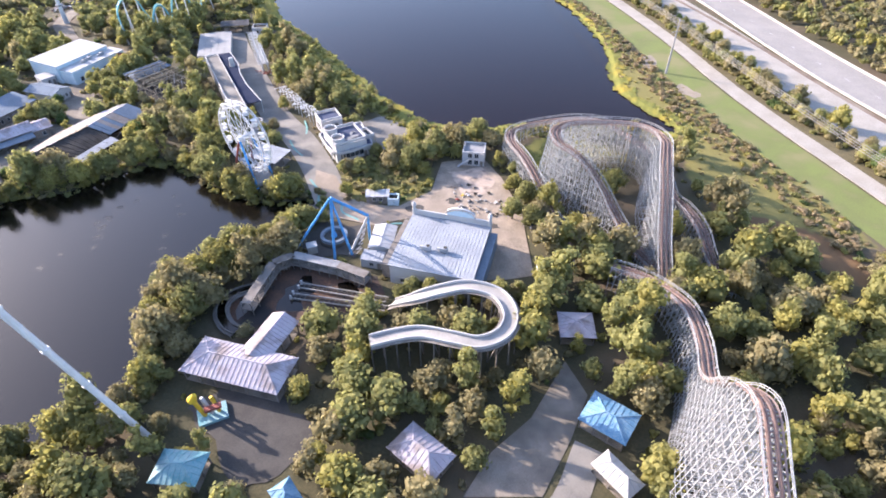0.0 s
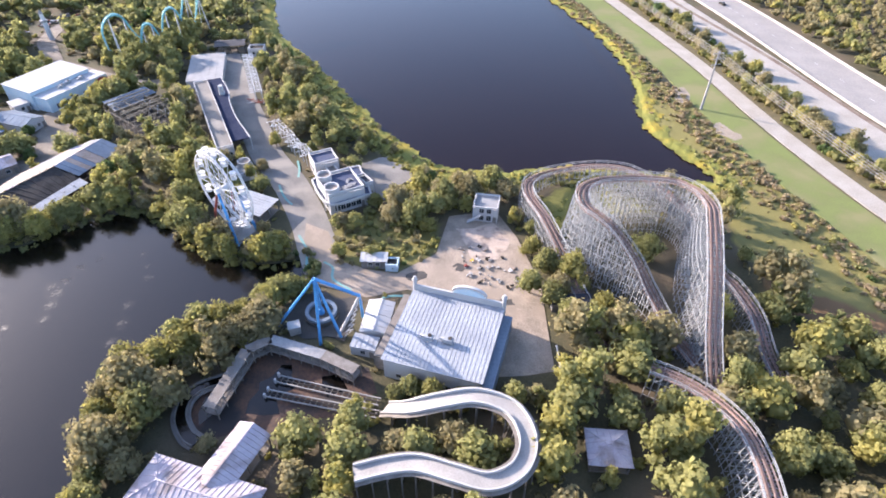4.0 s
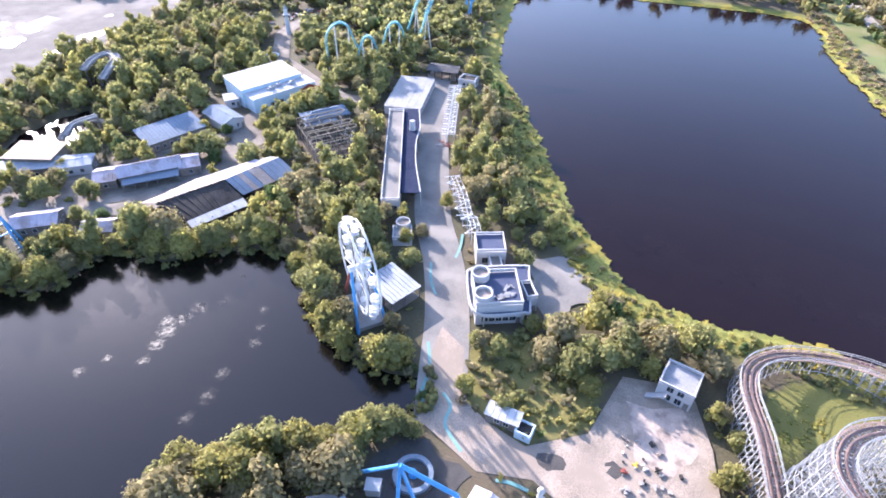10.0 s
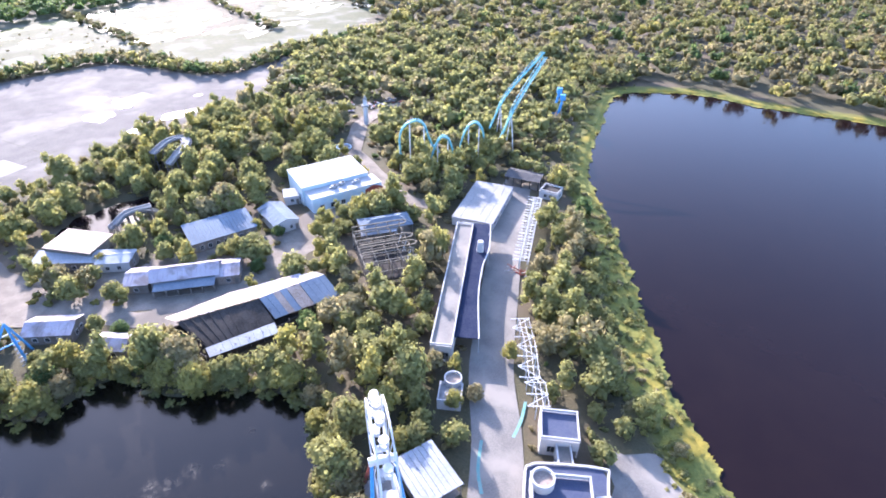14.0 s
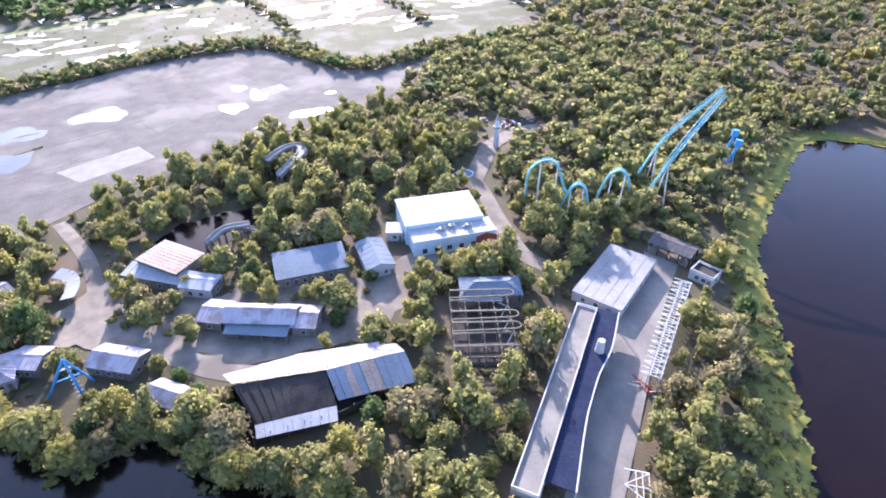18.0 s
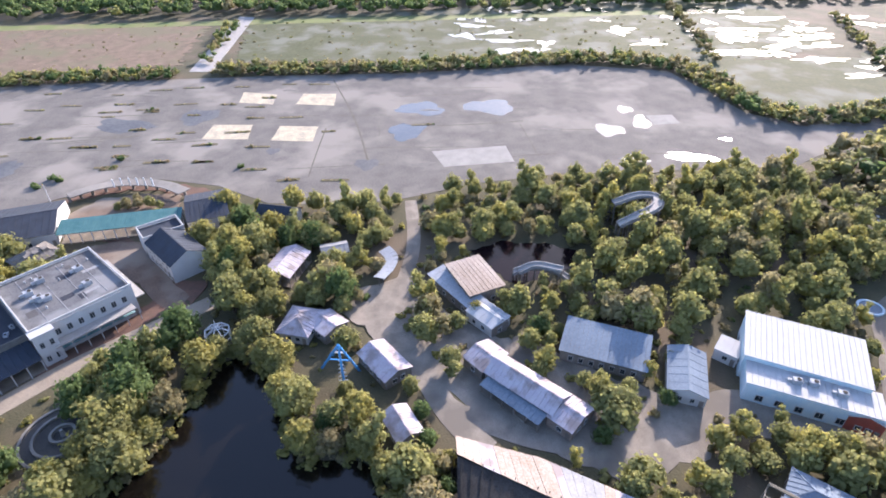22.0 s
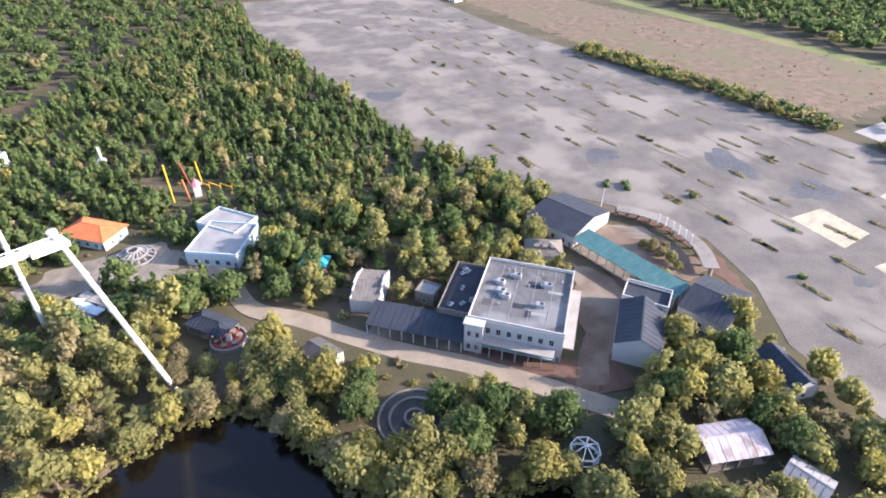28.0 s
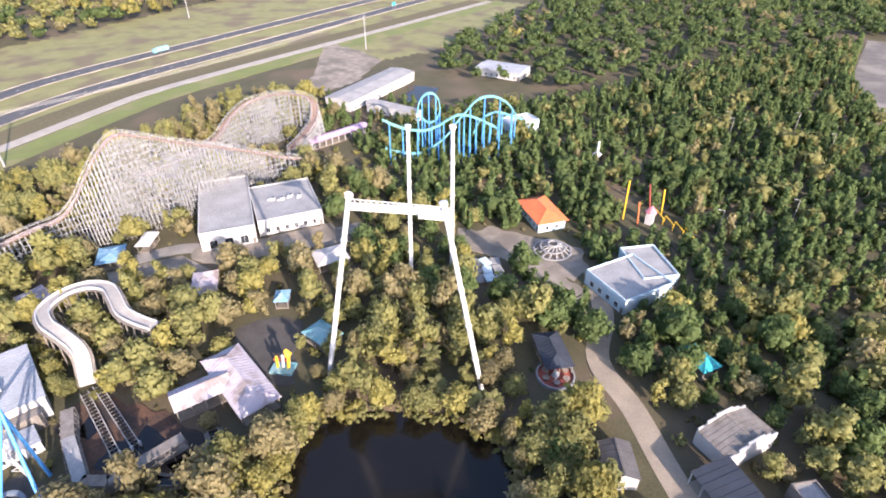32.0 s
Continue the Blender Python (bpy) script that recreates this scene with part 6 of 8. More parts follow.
house("long_shop", (-170.62, 197.37, 20.75, 11.12, 70.14), 3.6, "long shop with a grey-blue metal roof on a row of posts", "shed", 1.6, M_BARE, M_BLUEROOF, 18, 0.4, windows=(("-y", 7, 0.8, 1.1, 1.6),))
house("corner_shop", (-162.41, 215.04, 8.55, 14.84, 72.43), 3.6, "corner shop with a grey-blue hipped roof and white walls", "gable", 1.4, M_WHITE, M_BLUEROOF, 6, 0.3, "y", windows=(("-y", 2, 0.9, 1.0, 1.4),))
HG = (-166.74, 243.81, 26.08, 16.23, 66.57)
house("hangar", HG, 7.2, "tall hangar with a bright white metal roof", "shed", 0.7, M_PALEBLUE, M_WHITE, 22, 0.3)
HF = (-155.65, 240.67, 27.47, 7.83, 67.64)
house("shop_front_hall", HF, 5.6, "lower shop front of the hangar with a pale roof", "shed", 0.15, M_PALEBLUE, M_WHITE, 22, 0.2, windows=(("-y", 6, 0.8, 1.6, 1.8),))
for k, (a, b) in enumerate(((-3.5, 0.2), (0, 1.0), (5.5, 0))):
    roof_unit(*on_house(HF, a, b, 5.75), HF[4] + 5, 1.1)
house("hangar_gable", (-149.44, 249.58, 6.91, 3.78, 63.92), 4.2, "red gabled shop front on the hangar", "gable", 1.2, M_RED, M_WHITE, 4, 0.2, "y", margin=0.2)
house("link_roof", (-171.0, 228.7, 5.57, 5.69, 52.22), 3.2, "white covered passage beside the hangar", "shed", 0.4, M_WHITE, M_WHITE, 5, 0.2)
BARN = (-197.09, 164.96, 11.01, 15.13, 117.19)
house("barn", BARN, 5.0, "barn with a large rusted flat tin roof", "shed", 0.6, M_BARE, M_RUST, 9, 0.4)
house("barn_lean_to", (-189.7, 162.38, 29.2, 5.45, 37.36), 3.3, "long lean-to with a pale grey metal roof along the barn", "shed", 0.9, M_BARE, M_METAL, 14, 0.3)
house("barn_porch", (-182.37, 168.3, 7.17, 9.64, 132.97), 3.4, "bright white gabled porch of the barn", "gable", 0.9, M_WHITE, M_WHITE, 4, 0.2, "y")
house("boat_hut", (-165.06, 141.96, 12.09, 7.66, 40.37), 3.0, "boat hut with a pale pink tin roof", "gable", 1.5, M_BARE, M_PURPLE, 7, 0.3)
house("boat_hut", (-146.32, 147.88, 8.56, 6.08, 31.24), 3.0, "small boat hut with a pale lilac tin roof by the water", "gable", 1.4, M_BARE, M_PURPLE, 6, 0.3)
bt = thing("lift_frame", 0, 0, 0, 0, "blue and white steel lift frame by the lagoon", "fairground ride")
top = Vector((-160.4, 132.4, 12.6))
for fx, fy in ((-164.93, 126.05), (-164.29, 135.78), (-159.5, 132.77), (-169.54, 128.11)):
    part("leg", Mesh().tube((fx, fy, -0.3), top + Vector((0, 0, 0)), 0.32, 0.26), M_BLUE, bt)
for k, f in ((0, 0.4), (1, 0.7)):
    fs = [Vector((*q, 0)).lerp(top, f) for q in ((-164.93, 126.05), (-164.29, 135.78))]
    part("crossbar", Mesh().beam(fs[0], fs[1], 0.3), M_STEELWHITE if k else M_BLUE, bt)
lad = Mesh()
a0, b0 = Vector((*(-159.72, 131.41), 0)), Vector((*(-160.06, 133.81), 0))
for k in range(10):
    a, b = a0.lerp(top, k / 10), b0.lerp(top, k / 10)
    lad.beam(a, b, 0.16), lad.beam(a, b0.lerp(top, (k + 1) / 10), 0.14)
part("ladder_truss", lad, M_STEELWHITE, bt)
KEEP_CLEAR.append(([(-168.99, 125.35), (-171.22, 127.96), (-164.89, 136.86), (-157.98, 133.14), (-162.92, 126.67)], 0.6))
house("star_house", (-178.36, 118.07, 7.8, 9.68, 79.44), 3.4, "house with a pink and white pointed roof", "hip", 2.2, M_WHITE, M_PURPLE, over=0.7)
house("pink_house", (-178.23, 125.41, 7.47, 7.5, 48.8), 3.2, "small house with a pale pink roof", "gable", 1.0, M_BARE, M_PURPLE, 5, 0.3)
PAV = (-203.87, 108.06, 8.77, 13.63, 76.41)
house("ruined_pavilion", PAV, 4.0, "pavilion with a worn lilac-white tin roof", "gable", 1.8, M_BARE, M_PURPLE, 8, 0.4, "y", open_sides=True)
house("ruined_shop", (-212.13, 121.18, 8.1, 6.12, 108.5), 3.6, "shop with a torn pale roof among the trees", "gable", 1.0, M_BARE, M_LIGHTROOF, 6, 0.3)
cr = thing("crescent_shelter", 0, 0, 0, 0, "curved shelter with pale corrugated roof panels", "shelter")
CL = smooth_line([(-198.02, 136.86), (-203.01, 139.17), (-208.71, 139.51), (-213.15, 136.74)], 3)
for (x0, y0), (x1, y1) in zip(CL, CL[1:]):
    u = Vector((y1 - y0, x0 - x1)).normalized()
    slab("roof_panel", [(x0 - u.x * 2, y0 - u.y * 2, 2.6), (x0 + u.x * 2, y0 + u.y * 2, 3.3), (x1 + u.x * 2, y1 + u.y * 2, 3.3), (x1 - u.x * 2, y1 - u.y * 2, 2.6)], M_METAL, cr, 0.12)
    part("post", Mesh().beam((x0, y0, -0.2), (x0, y0, 2.9), 0.2), M_BARE, cr)
KEEP_CLEAR.append((along(CL, 5), 0.3))
VP = [(-216.38, 163.72), (-222.11, 172.46), (-221.82, 184.49), (-217.84, 198.49), (-207.67, 195.31), (-204.94, 188.67), (-198.39, 178.84), (-202.62, 175.22), (-208.08, 169.1)]
sheet("water", VP, -0.1, 0.05, M_WATER, "shallow green pond behind the barn", "pond")
KEEP_CLEAR.append((VP, 0.4))
trough("flume_bridge", [(-202.7, 176.95, 2.0), (-202.63, 181.05, 4.0), (-202.02, 185.5, 4.5), (-200.91, 190.23, 3.5), (-199.64, 193.12, 2.0)], "small arched flume crossing the pond", 2.0, 0.6, M_CONC, True, M_LIGHTROOF)
trough("flume_crest", [(-222.28, 212.32, 7.0), (-223.68, 218.21, 9.5), (-228.71, 225.42, 10.0), (-235.48, 227.53, 10.0), (-236.46, 221.59, 10.0), (-234.53, 213.27, 8.0)], "grey flume crest above the trees", 2.6, 0.8, M_CONC, True, M_LIGHTROOF)
trough("flume_crest", [(-201.78, 178.26, 3.0), (-202.38, 183.43, 5.0), (-199.48, 190.77, 5.5)], "small grey flume channel beside the barn", 2.2, 0.7, M_CONC, True, M_LIGHTROOF)

# wild-mouse coaster frame
M_SCAFF = material("weathered_scaffold_steel", (0.2, 0.18, 0.145), 0.8, (0.12, 0.105, 0.085), 0.5, 1)
WM = (-117.4, 218.79, 15.55, 21.47, 53.68)
wm = thing("mouse_coaster", WM[0], WM[1], 0, WM[4], "dismantled steel mouse coaster with yellowish hairpin tracks", "roller coaster")
clear_round(WM, 0.6)
for i in range(5):
    for j in range(6):
        part("column", Mesh().beam((-WM[2] / 2 + WM[2] * i / 4, -WM[3] / 2 + WM[3] * j / 5, -0.3), (-WM[2] / 2 + WM[2] * i / 4, -WM[3] / 2 + WM[3] * j / 5, 7.5), 0.22), M_SCAFF, wm)
for j in range(6):
    yj = -WM[3] / 2 + WM[3] * j / 5
    for z in (3.5, 7.4):
        part("girder", Mesh().beam((-WM[2] / 2, yj, z), (WM[2] / 2, yj, z), 0.22), M_SCAFF, wm)
    if j in (1, 2, 4):
        y2 = yj + WM[3] / 10
        hp = [(-WM[2] / 2, yj + .4, 7.8)] + [(WM[2] / 2 + math.sin(a) * 1.6, y2 - math.cos(a) * 1.3, 7.8) for a in np.linspace(0, math.pi, 7)] + [(-WM[2] / 2, y2 + 1.3, 7.8)]
        part("track", Mesh().ring(hp, False, 0.4, 0.25), material("yellow_track", (0.13, 0.115, 0.085), 0.85, (0.09, 0.08, 0.06), 0.5, 1) if j == 1 else bpy.data.materials["yellow_track"], wm)
for i in range(5):
    part("girder", Mesh().beam((-WM[2] / 2 + WM[2] * i / 4, -WM[3] / 2, 5.5), (-WM[2] / 2 + WM[2] * i / 4, WM[3] / 2, 5.5), 0.2), M_SCAFF, wm)
part("pit_floor", Mesh().box(0, 0, 0.05, WM[2], WM[3], 0.3), M_DARK, wm)
for k in range(9):
    f = -0.5 + k / 8
    part("lift_truss", Mesh().beam((WM[2] * 0.38, WM[3] * f, 4.5 if k % 2 else 2.0), (WM[2] * 0.5, WM[3] * (f + 0.09), 2.0 if k % 2 else 4.5), 0.25), M_STEELWHITE, wm)
house("mouse_station", (-127.2, 230.93, 16.75, 7.98, 54.06), 5.0, "coaster station with a grey hipped metal roof", "hip", 1.6, M_BARE, M_BLUEROOF, over=0.4, open_sides=True)
house("station_awning", (-125.3, 225.55, 11.7, 1.91, 51.7), 4.2, "pale blue awning on the coaster station", "shed", 0.4, M_BARE, M_METAL, 9, 0.1, open_sides=True)

# ---- main street ----
MB = (-183.83, 53.07, 24.94, 27.26, 140.35)
mb = house("main_building", MB, 9.4, "two-storey white main-street building with a grey flat roof", "flat", 0.7, M_WHITE, M_GREYROOF2, windows=(("-y", 8, 5.6, 1.2, 1.9), ("-y", 8, 1.0, 1.4, 2.2), ("+x", 6, 5.6, 1.2, 1.9), ("+x", 5, 1.0, 1.4, 2.2)))
part("balcony", Mesh().box(0.8, -MB[3] / 2 - 1.6, 4.4, MB[2] * 0.8, 3.2, 0.35), M_CONC, mb)
part("balcony", Mesh().box(MB[2] / 2 + 1.4, 0, 4.4, 2.8, MB[3] * 0.9, 0.35), M_CONC, mb)
for k in range(7):
    part("balcony_post", Mesh().box(MB[2] * (-0.36 + 0.135 * k), -MB[3] / 2 - 3.0, 2.1, 0.22, 0.22, 4.6), M_WHITE, mb)
part("corner_bay", Mesh().box(-MB[2] / 2 + 2.2, -MB[3] / 2 - 1.2, 4.6, 4.8, 2.6, 9.8), M_WHITE, mb)
part("cornice", Mesh().box(-MB[2] / 2 + 2.2, -MB[3] / 2 - 1.3, 9.7, 5.4, 3.2, 0.5), M_WHITE, mb)
for z in (5.6, 1.2):
    for dx in (-1.1, 1.1):
        window(mb, -MB[2] / 2 + 2.2 + dx, -MB[3] / 2 - 2.52, z, 1.0, 1.8, "-y", M_WHITE, M_PANE)
for a, b in ((-6, -1), (-4.5, -2.6), (5, -4), (-3, 7), (6, 5), (-7, 3)):
    roof_unit(*on_house(MB, a, b, 9.4), MB[4] + a, 1.2)
rng7 = random.Random(5)
for k in range(4):
    part("roof_seam", Mesh().box(MB[2] * (-0.3 + 0.2 * k), 0, 9.43, 0.16, MB[3] * 0.9, 0.08), M_LIGHTROOF, mb)
for k in range(7):
    part("roof_patch", Mesh().box(rng7.uniform(-.38, .38) * MB[2], rng7.uniform(-.38, .38) * MB[3], 9.408 + 0.006 * k, rng7.uniform(1.5, 4.5), rng7.uniform(1, 3), 0.03), (M_BLACKROOF, M_GREYROOF, M_LIGHTROOF)[k % 3], mb)
for k in range(6):
    a, c = rng7.uniform(-.4, .4) * MB[2], rng7.uniform(-.4, .4) * MB[3]
    part("vent_pipe", Mesh().tube((a, c, 9.3), (a, c, 10.1), 0.22, 0.22, 10), M_METAL, mb)
part("awning", Mesh().box(0.8, -MB[3] / 2 - 1.3, 2.9, MB[2] * 0.78, 2.2, 0.14), M_TEALROOF, mb)
BL = (*on_house(MB, -MB[2] * 0.695, MB[3] * 0.07, 0)[:2], MB[2] * 0.38, MB[3] * 0.82, MB[4])
house("black_roof_wing", BL, 6.4, "service wing with a black flat roof full of vents", "flat", 0.4, M_BARE, M_BLACKROOF)
rng2 = random.Random(8)
for k in range(7):
    roof_unit(*on_house(BL, rng2.uniform(-.35, .35) * BL[2], rng2.uniform(-.4, .4) * BL[3], 6.4), rng2.uniform(0, 90), 0.7)
AR = (-155.11, 46.43, 26.41, 8.31, 141.53)
house("street_arcade", AR, 3.7, "long street arcade with a grey slate roof on white posts", "shed", 1.5, M_WHITE, M_DUSK, 16, 0.3, open_sides=True)
house("white_flat_shop", (-163.17, 34.17, 6.07, 5.55, 132.6), 3.8, "small shop with a white flat roof", "flat", 0.4, M_BARE, M_MEMBRANE)
house("gabled_store", (-147.87, 26.56, 7.83, 14.55, 149.64), 4.4, "store with a brown-grey gabled roof between white stepped ends", "gable", 1.8, M_WHITE, M_BARE, 7, 0.2, windows=(("-x", 2, 0.9, 1.2, 1.6),))
GS = (-147.87, 26.56, 7.83, 14.55, 149.64)
for s in (-1, 1):
    gx, gy, gz = on_house(GS, s * (GS[2] / 2 + 0.2), 0, 0)
    ew = thing("end_wall", gx, gy, 0, GS[4], "white stepped parapet wall at the end of the store", "wall", "stepped end walls")
    for k, (f, hh) in enumerate(((1.0, 5.0), (0.66, 6.0), (0.34, 7.0))):
        part("step", Mesh().box(0, 0, hh / 2 - 0.1, 0.4 + 0.01 * k, GS[3] * f, hh), M_WHITE, ew)
house("lakeside_shed", (-128.66, 46.96, 8.68, 6.45, 122.15), 3.6, "shed with a grey-brown gabled roof by the lagoon", "gable", 1.4, M_WHITE, M_GREYROOF, 6, 0.3)
house("entrance_hall", (-224.55, 15.1, 19.46, 23.45, 112.44), 4.6, "entrance hall with a dark slate gabled roof", "gable", 2.6, M_WHITE, M_DUSK, 10, 0.3, windows=(("-y", 4, 1.0, 1.2, 1.6),))
DH = (-205.6, 29.38, 11.35, 9.02, 150.91)
dh = house("dormer_house", DH, 4.2, "house with a brown hipped roof and small dormers", "hip", 2.4, M_WHITE, M_BARE, over=0.5)
for k in (-1, 0, 1):
    part("dormer", Mesh().box(k * 2.6, -DH[3] * 0.22, 5.6, 1.5, 1.6, 1.3), M_BARE, dh)
house("teal_footbridge", (-225.49, 46.67, 38.11, 7.29, 104.26), 4.0, "covered footbridge with a long teal metal roof", "shed", 1.3, M_WHITE, M_TEAL2, 26, 0.2, open_sides=True)
house("corner_house", (-208.2, 73.0, 18.0, 11.6, 47.0), 6.2, "white corner house with a dark slate gabled roof", "gable", 3.0, M_WHITE, M_DUSK, 10, 0.25, windows=(("-y", 5, 3.8, 1.1, 1.5), ("-x", 3, 3.8, 1.1, 1.5), ("-y", 5, 0.9, 1.3, 2.0)))
house("corner_annex", (-217.6, 64.2, 8.4, 12.6, 40.0), 6.8, "white annex with a sunken dark flat roof behind a parapet", "flat", 0.9, M_WHITE, M_DUSK, windows=(("-x", 3, 3.8, 1.1, 1.5),))
house("side_gable_house", (-236.61, 71.6, 13.53, 19.78, 113.48), 4.6, "gable house with a dark slate roof and white end walls", "gable", 2.4, M_WHITE, M_DUSK, 9, 0.2)
house("side_gable_house", (-233.45, 97.81, 13.34, 7.33, 79.59), 4.2, "smaller gable house with a dark slate roof", "gable", 2.2, M_WHITE, M_DUSK, 7, 0.2)
pm = thing("curved_promenade", 0, 0, 0, 0, "curved grey promenade deck with white columns by the car park", "promenade")
PL = smooth_line([(-245.24, 16.36), (-250.85, 21.89), (-255.33, 30.02), (-256.1, 40.01), (-254.34, 48.91), (-249.33, 58.09)], 4)
part("deck", Mesh().ring([(x, y, 2.6) for x, y in PL], False, 5.0, 0.35), M_STREET, pm)
for i, (x, y) in enumerate(PL[::2]):
    part("pier", Mesh().box(x, y, 1.2, 0.8, 0.8, 2.9), M_BARE, pm)
for x, y in [(-252.09, 30.3), (-253.13, 32.83), (-253.31, 35.93), (-253.39, 38.79), (-253.48, 41.63), (-253.14, 44.72)]:
    part("column", Mesh().tube((x, y, 2.9), (x, y, 6.2), 0.28), M_STEELWHITE, pm)
KEEP_CLEAR.append((along(PL, 7), 0.3))
fx, fy = (-241.38, 12.13)
fp = thing("flagpole", fx, fy, 0, 0, "bare white flagpole at the entrance", "flagpole")
part("pole", Mesh().tube((0, 0, -0.3), (0, 0, 9.5), 0.16, 0.09), M_STEELWHITE, fp)
part("ball", Mesh().tube((0, 0, 9.5), (0, 0, 9.8), 0.18, 0.05), M_YELLOW, fp)
sheet("pavement", [(-212.71, 35.24), (-218.43, 42.59), (-219.45, 55.25), (-200.62, 72.97), (-191.94, 82.03), (-183.73, 80.52), (-195.46, 66.15)], -0.2, 0.085, M_REDSAND, "reddish sandy forecourt of the main street", "paving")
sheet("pavement", [(-162.94, 51.93), (-187.84, 72.0), (-196.69, 75.75), (-187.8, 84.17), (-183.48, 78.45), (-160.59, 57.16)], -0.2, 0.075, M_REDDIRT, "red brick pavement in front of the main building", "paving")
sheet("pavement", [(-220.28, 40.09), (-221.39, 50.11), (-199.41, 76.9), (-199.1, 85.08), (-187.8, 84.17), (-202.6, 69.16), (-215.5, 53.59)], -0.2, 0.072, M_REDDIRT, "red brick pavement along the corner house", "paving")
sheet("pavement", [(-241, 13), (-252, 14.5), (-260.5, 27), (-262.0, 44), (-257, 62), (-254, 70), (-250.69, 71.79), (-251.75, 56.46), (-255.42, 33.3), (-245.38, 15.6)], -0.2, 0.1, M_REDDIRT, "red earth beds along the promenade", "paving")
fox, foy = (-144.01, 73.2)
KEEP_CLEAR.append(([(fox + math.cos(a) * 9.5, foy + math.sin(a) * 9.5) for a in np.linspace(0, math.tau, 13)[:-1]], 0.4))
fo = thing("fountain", fox, foy, 0, 0, "round dry concrete fountain with stepped rings", "fountain")
part("paving_ring", Mesh().tube((0, 0, -0.2), (0, 0, 0.1), 9.0, None, 32), M_DARKPAVE, fo)
for r, h in ((8.6, 0.5), (6.0, 0.6), (2.4, 0.9)):
    part("basin_rim", Mesh().ring([(math.cos(a) * r, math.sin(a) * r, 0.0) for a in np.linspace(0, math.tau, 33)[:-1]], True, 0.6, h), M_STREET, fo)
part("centre_post", Mesh().tube((0, 0, 0), (0, 0, 1.8), 0.6, 0.35), M_CONC, fo)
ax, ay = (-173.83, 97.41)
ab = thing("lattice_bower", ax, ay, 0, 0, "octagonal white lattice bower", "bower")
for k in range(8):
    a, b = math.tau * k / 8, math.tau * (k + 1) / 8
    A, B = Vector((math.cos(a) * 3.2, math.sin(a) * 3.2, 0)), Vector((math.cos(b) * 3.2, math.sin(b) * 3.2, 0))
    part("post", Mesh().beam(A - Vector((0, 0, .3)), A + Vector((0, 0, 3.6)), 0.28), M_STEELWHITE, ab)
    part("ring_beam", Mesh().beam(A + Vector((0, 0, 3.6)), B + Vector((0, 0, 3.6)), 0.28), M_STEELWHITE, ab)
    part("ring_beam", Mesh().beam(A + Vector((0, 0, 1.6)), B + Vector((0, 0, 1.6)), 0.2), M_STEELWHITE, ab)
    part("rafter", Mesh().beam(A + Vector((0, 0, 3.6)), (0, 0, 5.2), 0.22), M_STEELWHITE, ab)
part("finial", Mesh().tube((0, 0, 5.1), (0, 0, 7.4), 0.16, 0.05), M_STEELWHITE, ab)
KEEP_CLEAR.append(([(ax - 4, ay - 4), (ax + 4, ay - 4), (ax + 4, ay + 4), (ax - 4, ay + 4)], 0.9))

# ---- southern rides ----
tx, ty = (-107.06, 29.34)
tc = thing("teacup_ride", tx, ty, 0, 0, "round ride platform with faded red floor and pale rim", "fairground ride")
part("floor", Mesh().tube((0, 0, -0.2), (0, 0, 0.4), 4.6, None, 28), M_RED, tc)
part("rim", Mesh().ring([(math.cos(a) * 4.7, math.sin(a) * 4.7, 0) for a in np.linspace(0, math.tau, 29)[:-1]], True, 0.4, 0.9), M_LIGHTROOF, tc)
for k in range(6):
    a = math.tau * k / 6
    part("cup", Mesh().tube((math.cos(a) * 2.9, math.sin(a) * 2.9, 0.4), (math.cos(a) * 2.9, math.sin(a) * 2.9, 1.2), 0.6, 0.9, 12), M_RUST, tc)
part("centre", Mesh().tube((0, 0, 0.4), (0, 0, 2.2), 1.0, 0.4, 12), M_WHITE, tc)
KEEP_CLEAR.append(([(tx - 5, ty - 5), (tx + 5, ty - 5), (tx + 5, ty + 5), (tx - 5, ty + 5)], 0.9))
house("blue_white_house", (-110.65, -15.15, 16.99, 18.46, 150.72), 4.6, "flat-roofed house with white and pale blue walls", "flat", 0.5, M_PALEBLUE, M_LIGHTROOF, windows=(("-y", 4, 1.0, 1.4, 1.6), ("-x", 3, 1.0, 1.4, 1.6)))
house("blue_annex", (-113.09, -26.59, 11.47, 16.72, -137.01), 4.4, "pale blue annex behind the flat-roofed house", "flat", 0.5, M_PALEBLUE, M_LIGHTROOF)
house("orange_house", (-70.9, -39.12, 17.33, 10.33, 141.07), 3.8, "house with a bright orange hipped tin roof and blue walls", "hip", 2.2, M_PALEBLUE, M_ORANGE, over=0.8, open_sides=False)
WA = (24.25, 23.78, 17.81, 39.44, -126.92)
house("white_hall", WA, 6.4, "big white hall with a pale flat roof and open porch", "flat", 0.5, M_WHITE, M_MEMBRANE, windows=(("-y", 3, 0.6, 2.6, 3.0),))
WB = (10.27, 8.68, 22.4, 26.73, -124.23)
house("white_hall_wing", WB, 5.4, "white wing with a grey flat roof and roof units", "flat", 0.4, M_WHITE, M_LIGHTROOF, windows=(("-y", 6, 0.8, 1.2, 1.8),))
for k in range(4):
    roof_unit(*on_house(WB, -4 + 3.2 * k, 1.0 - (k % 2), 5.4), WB[4] + 20 * k, 1.0)
sheet("pavement", [(17.89, 42.87), (5.32, 28.31), (-8.88, 5.49), (-21.11, 8.7), (-16.26, 20.32), (-6.11, 31.04), (1.14, 43.52), (12.98, 47.55)], -0.2, 0.08, M_PATH, "dusty court in front of the white hall", "paving")
ribbon("path", [(28.4, 57.73), (20.28, 44.45), (4.62, 36.13), (-11.29, 15.19), (-19.52, 0.8)], 6, 0.076, M_STREET, "dark asphalt path between the halls")
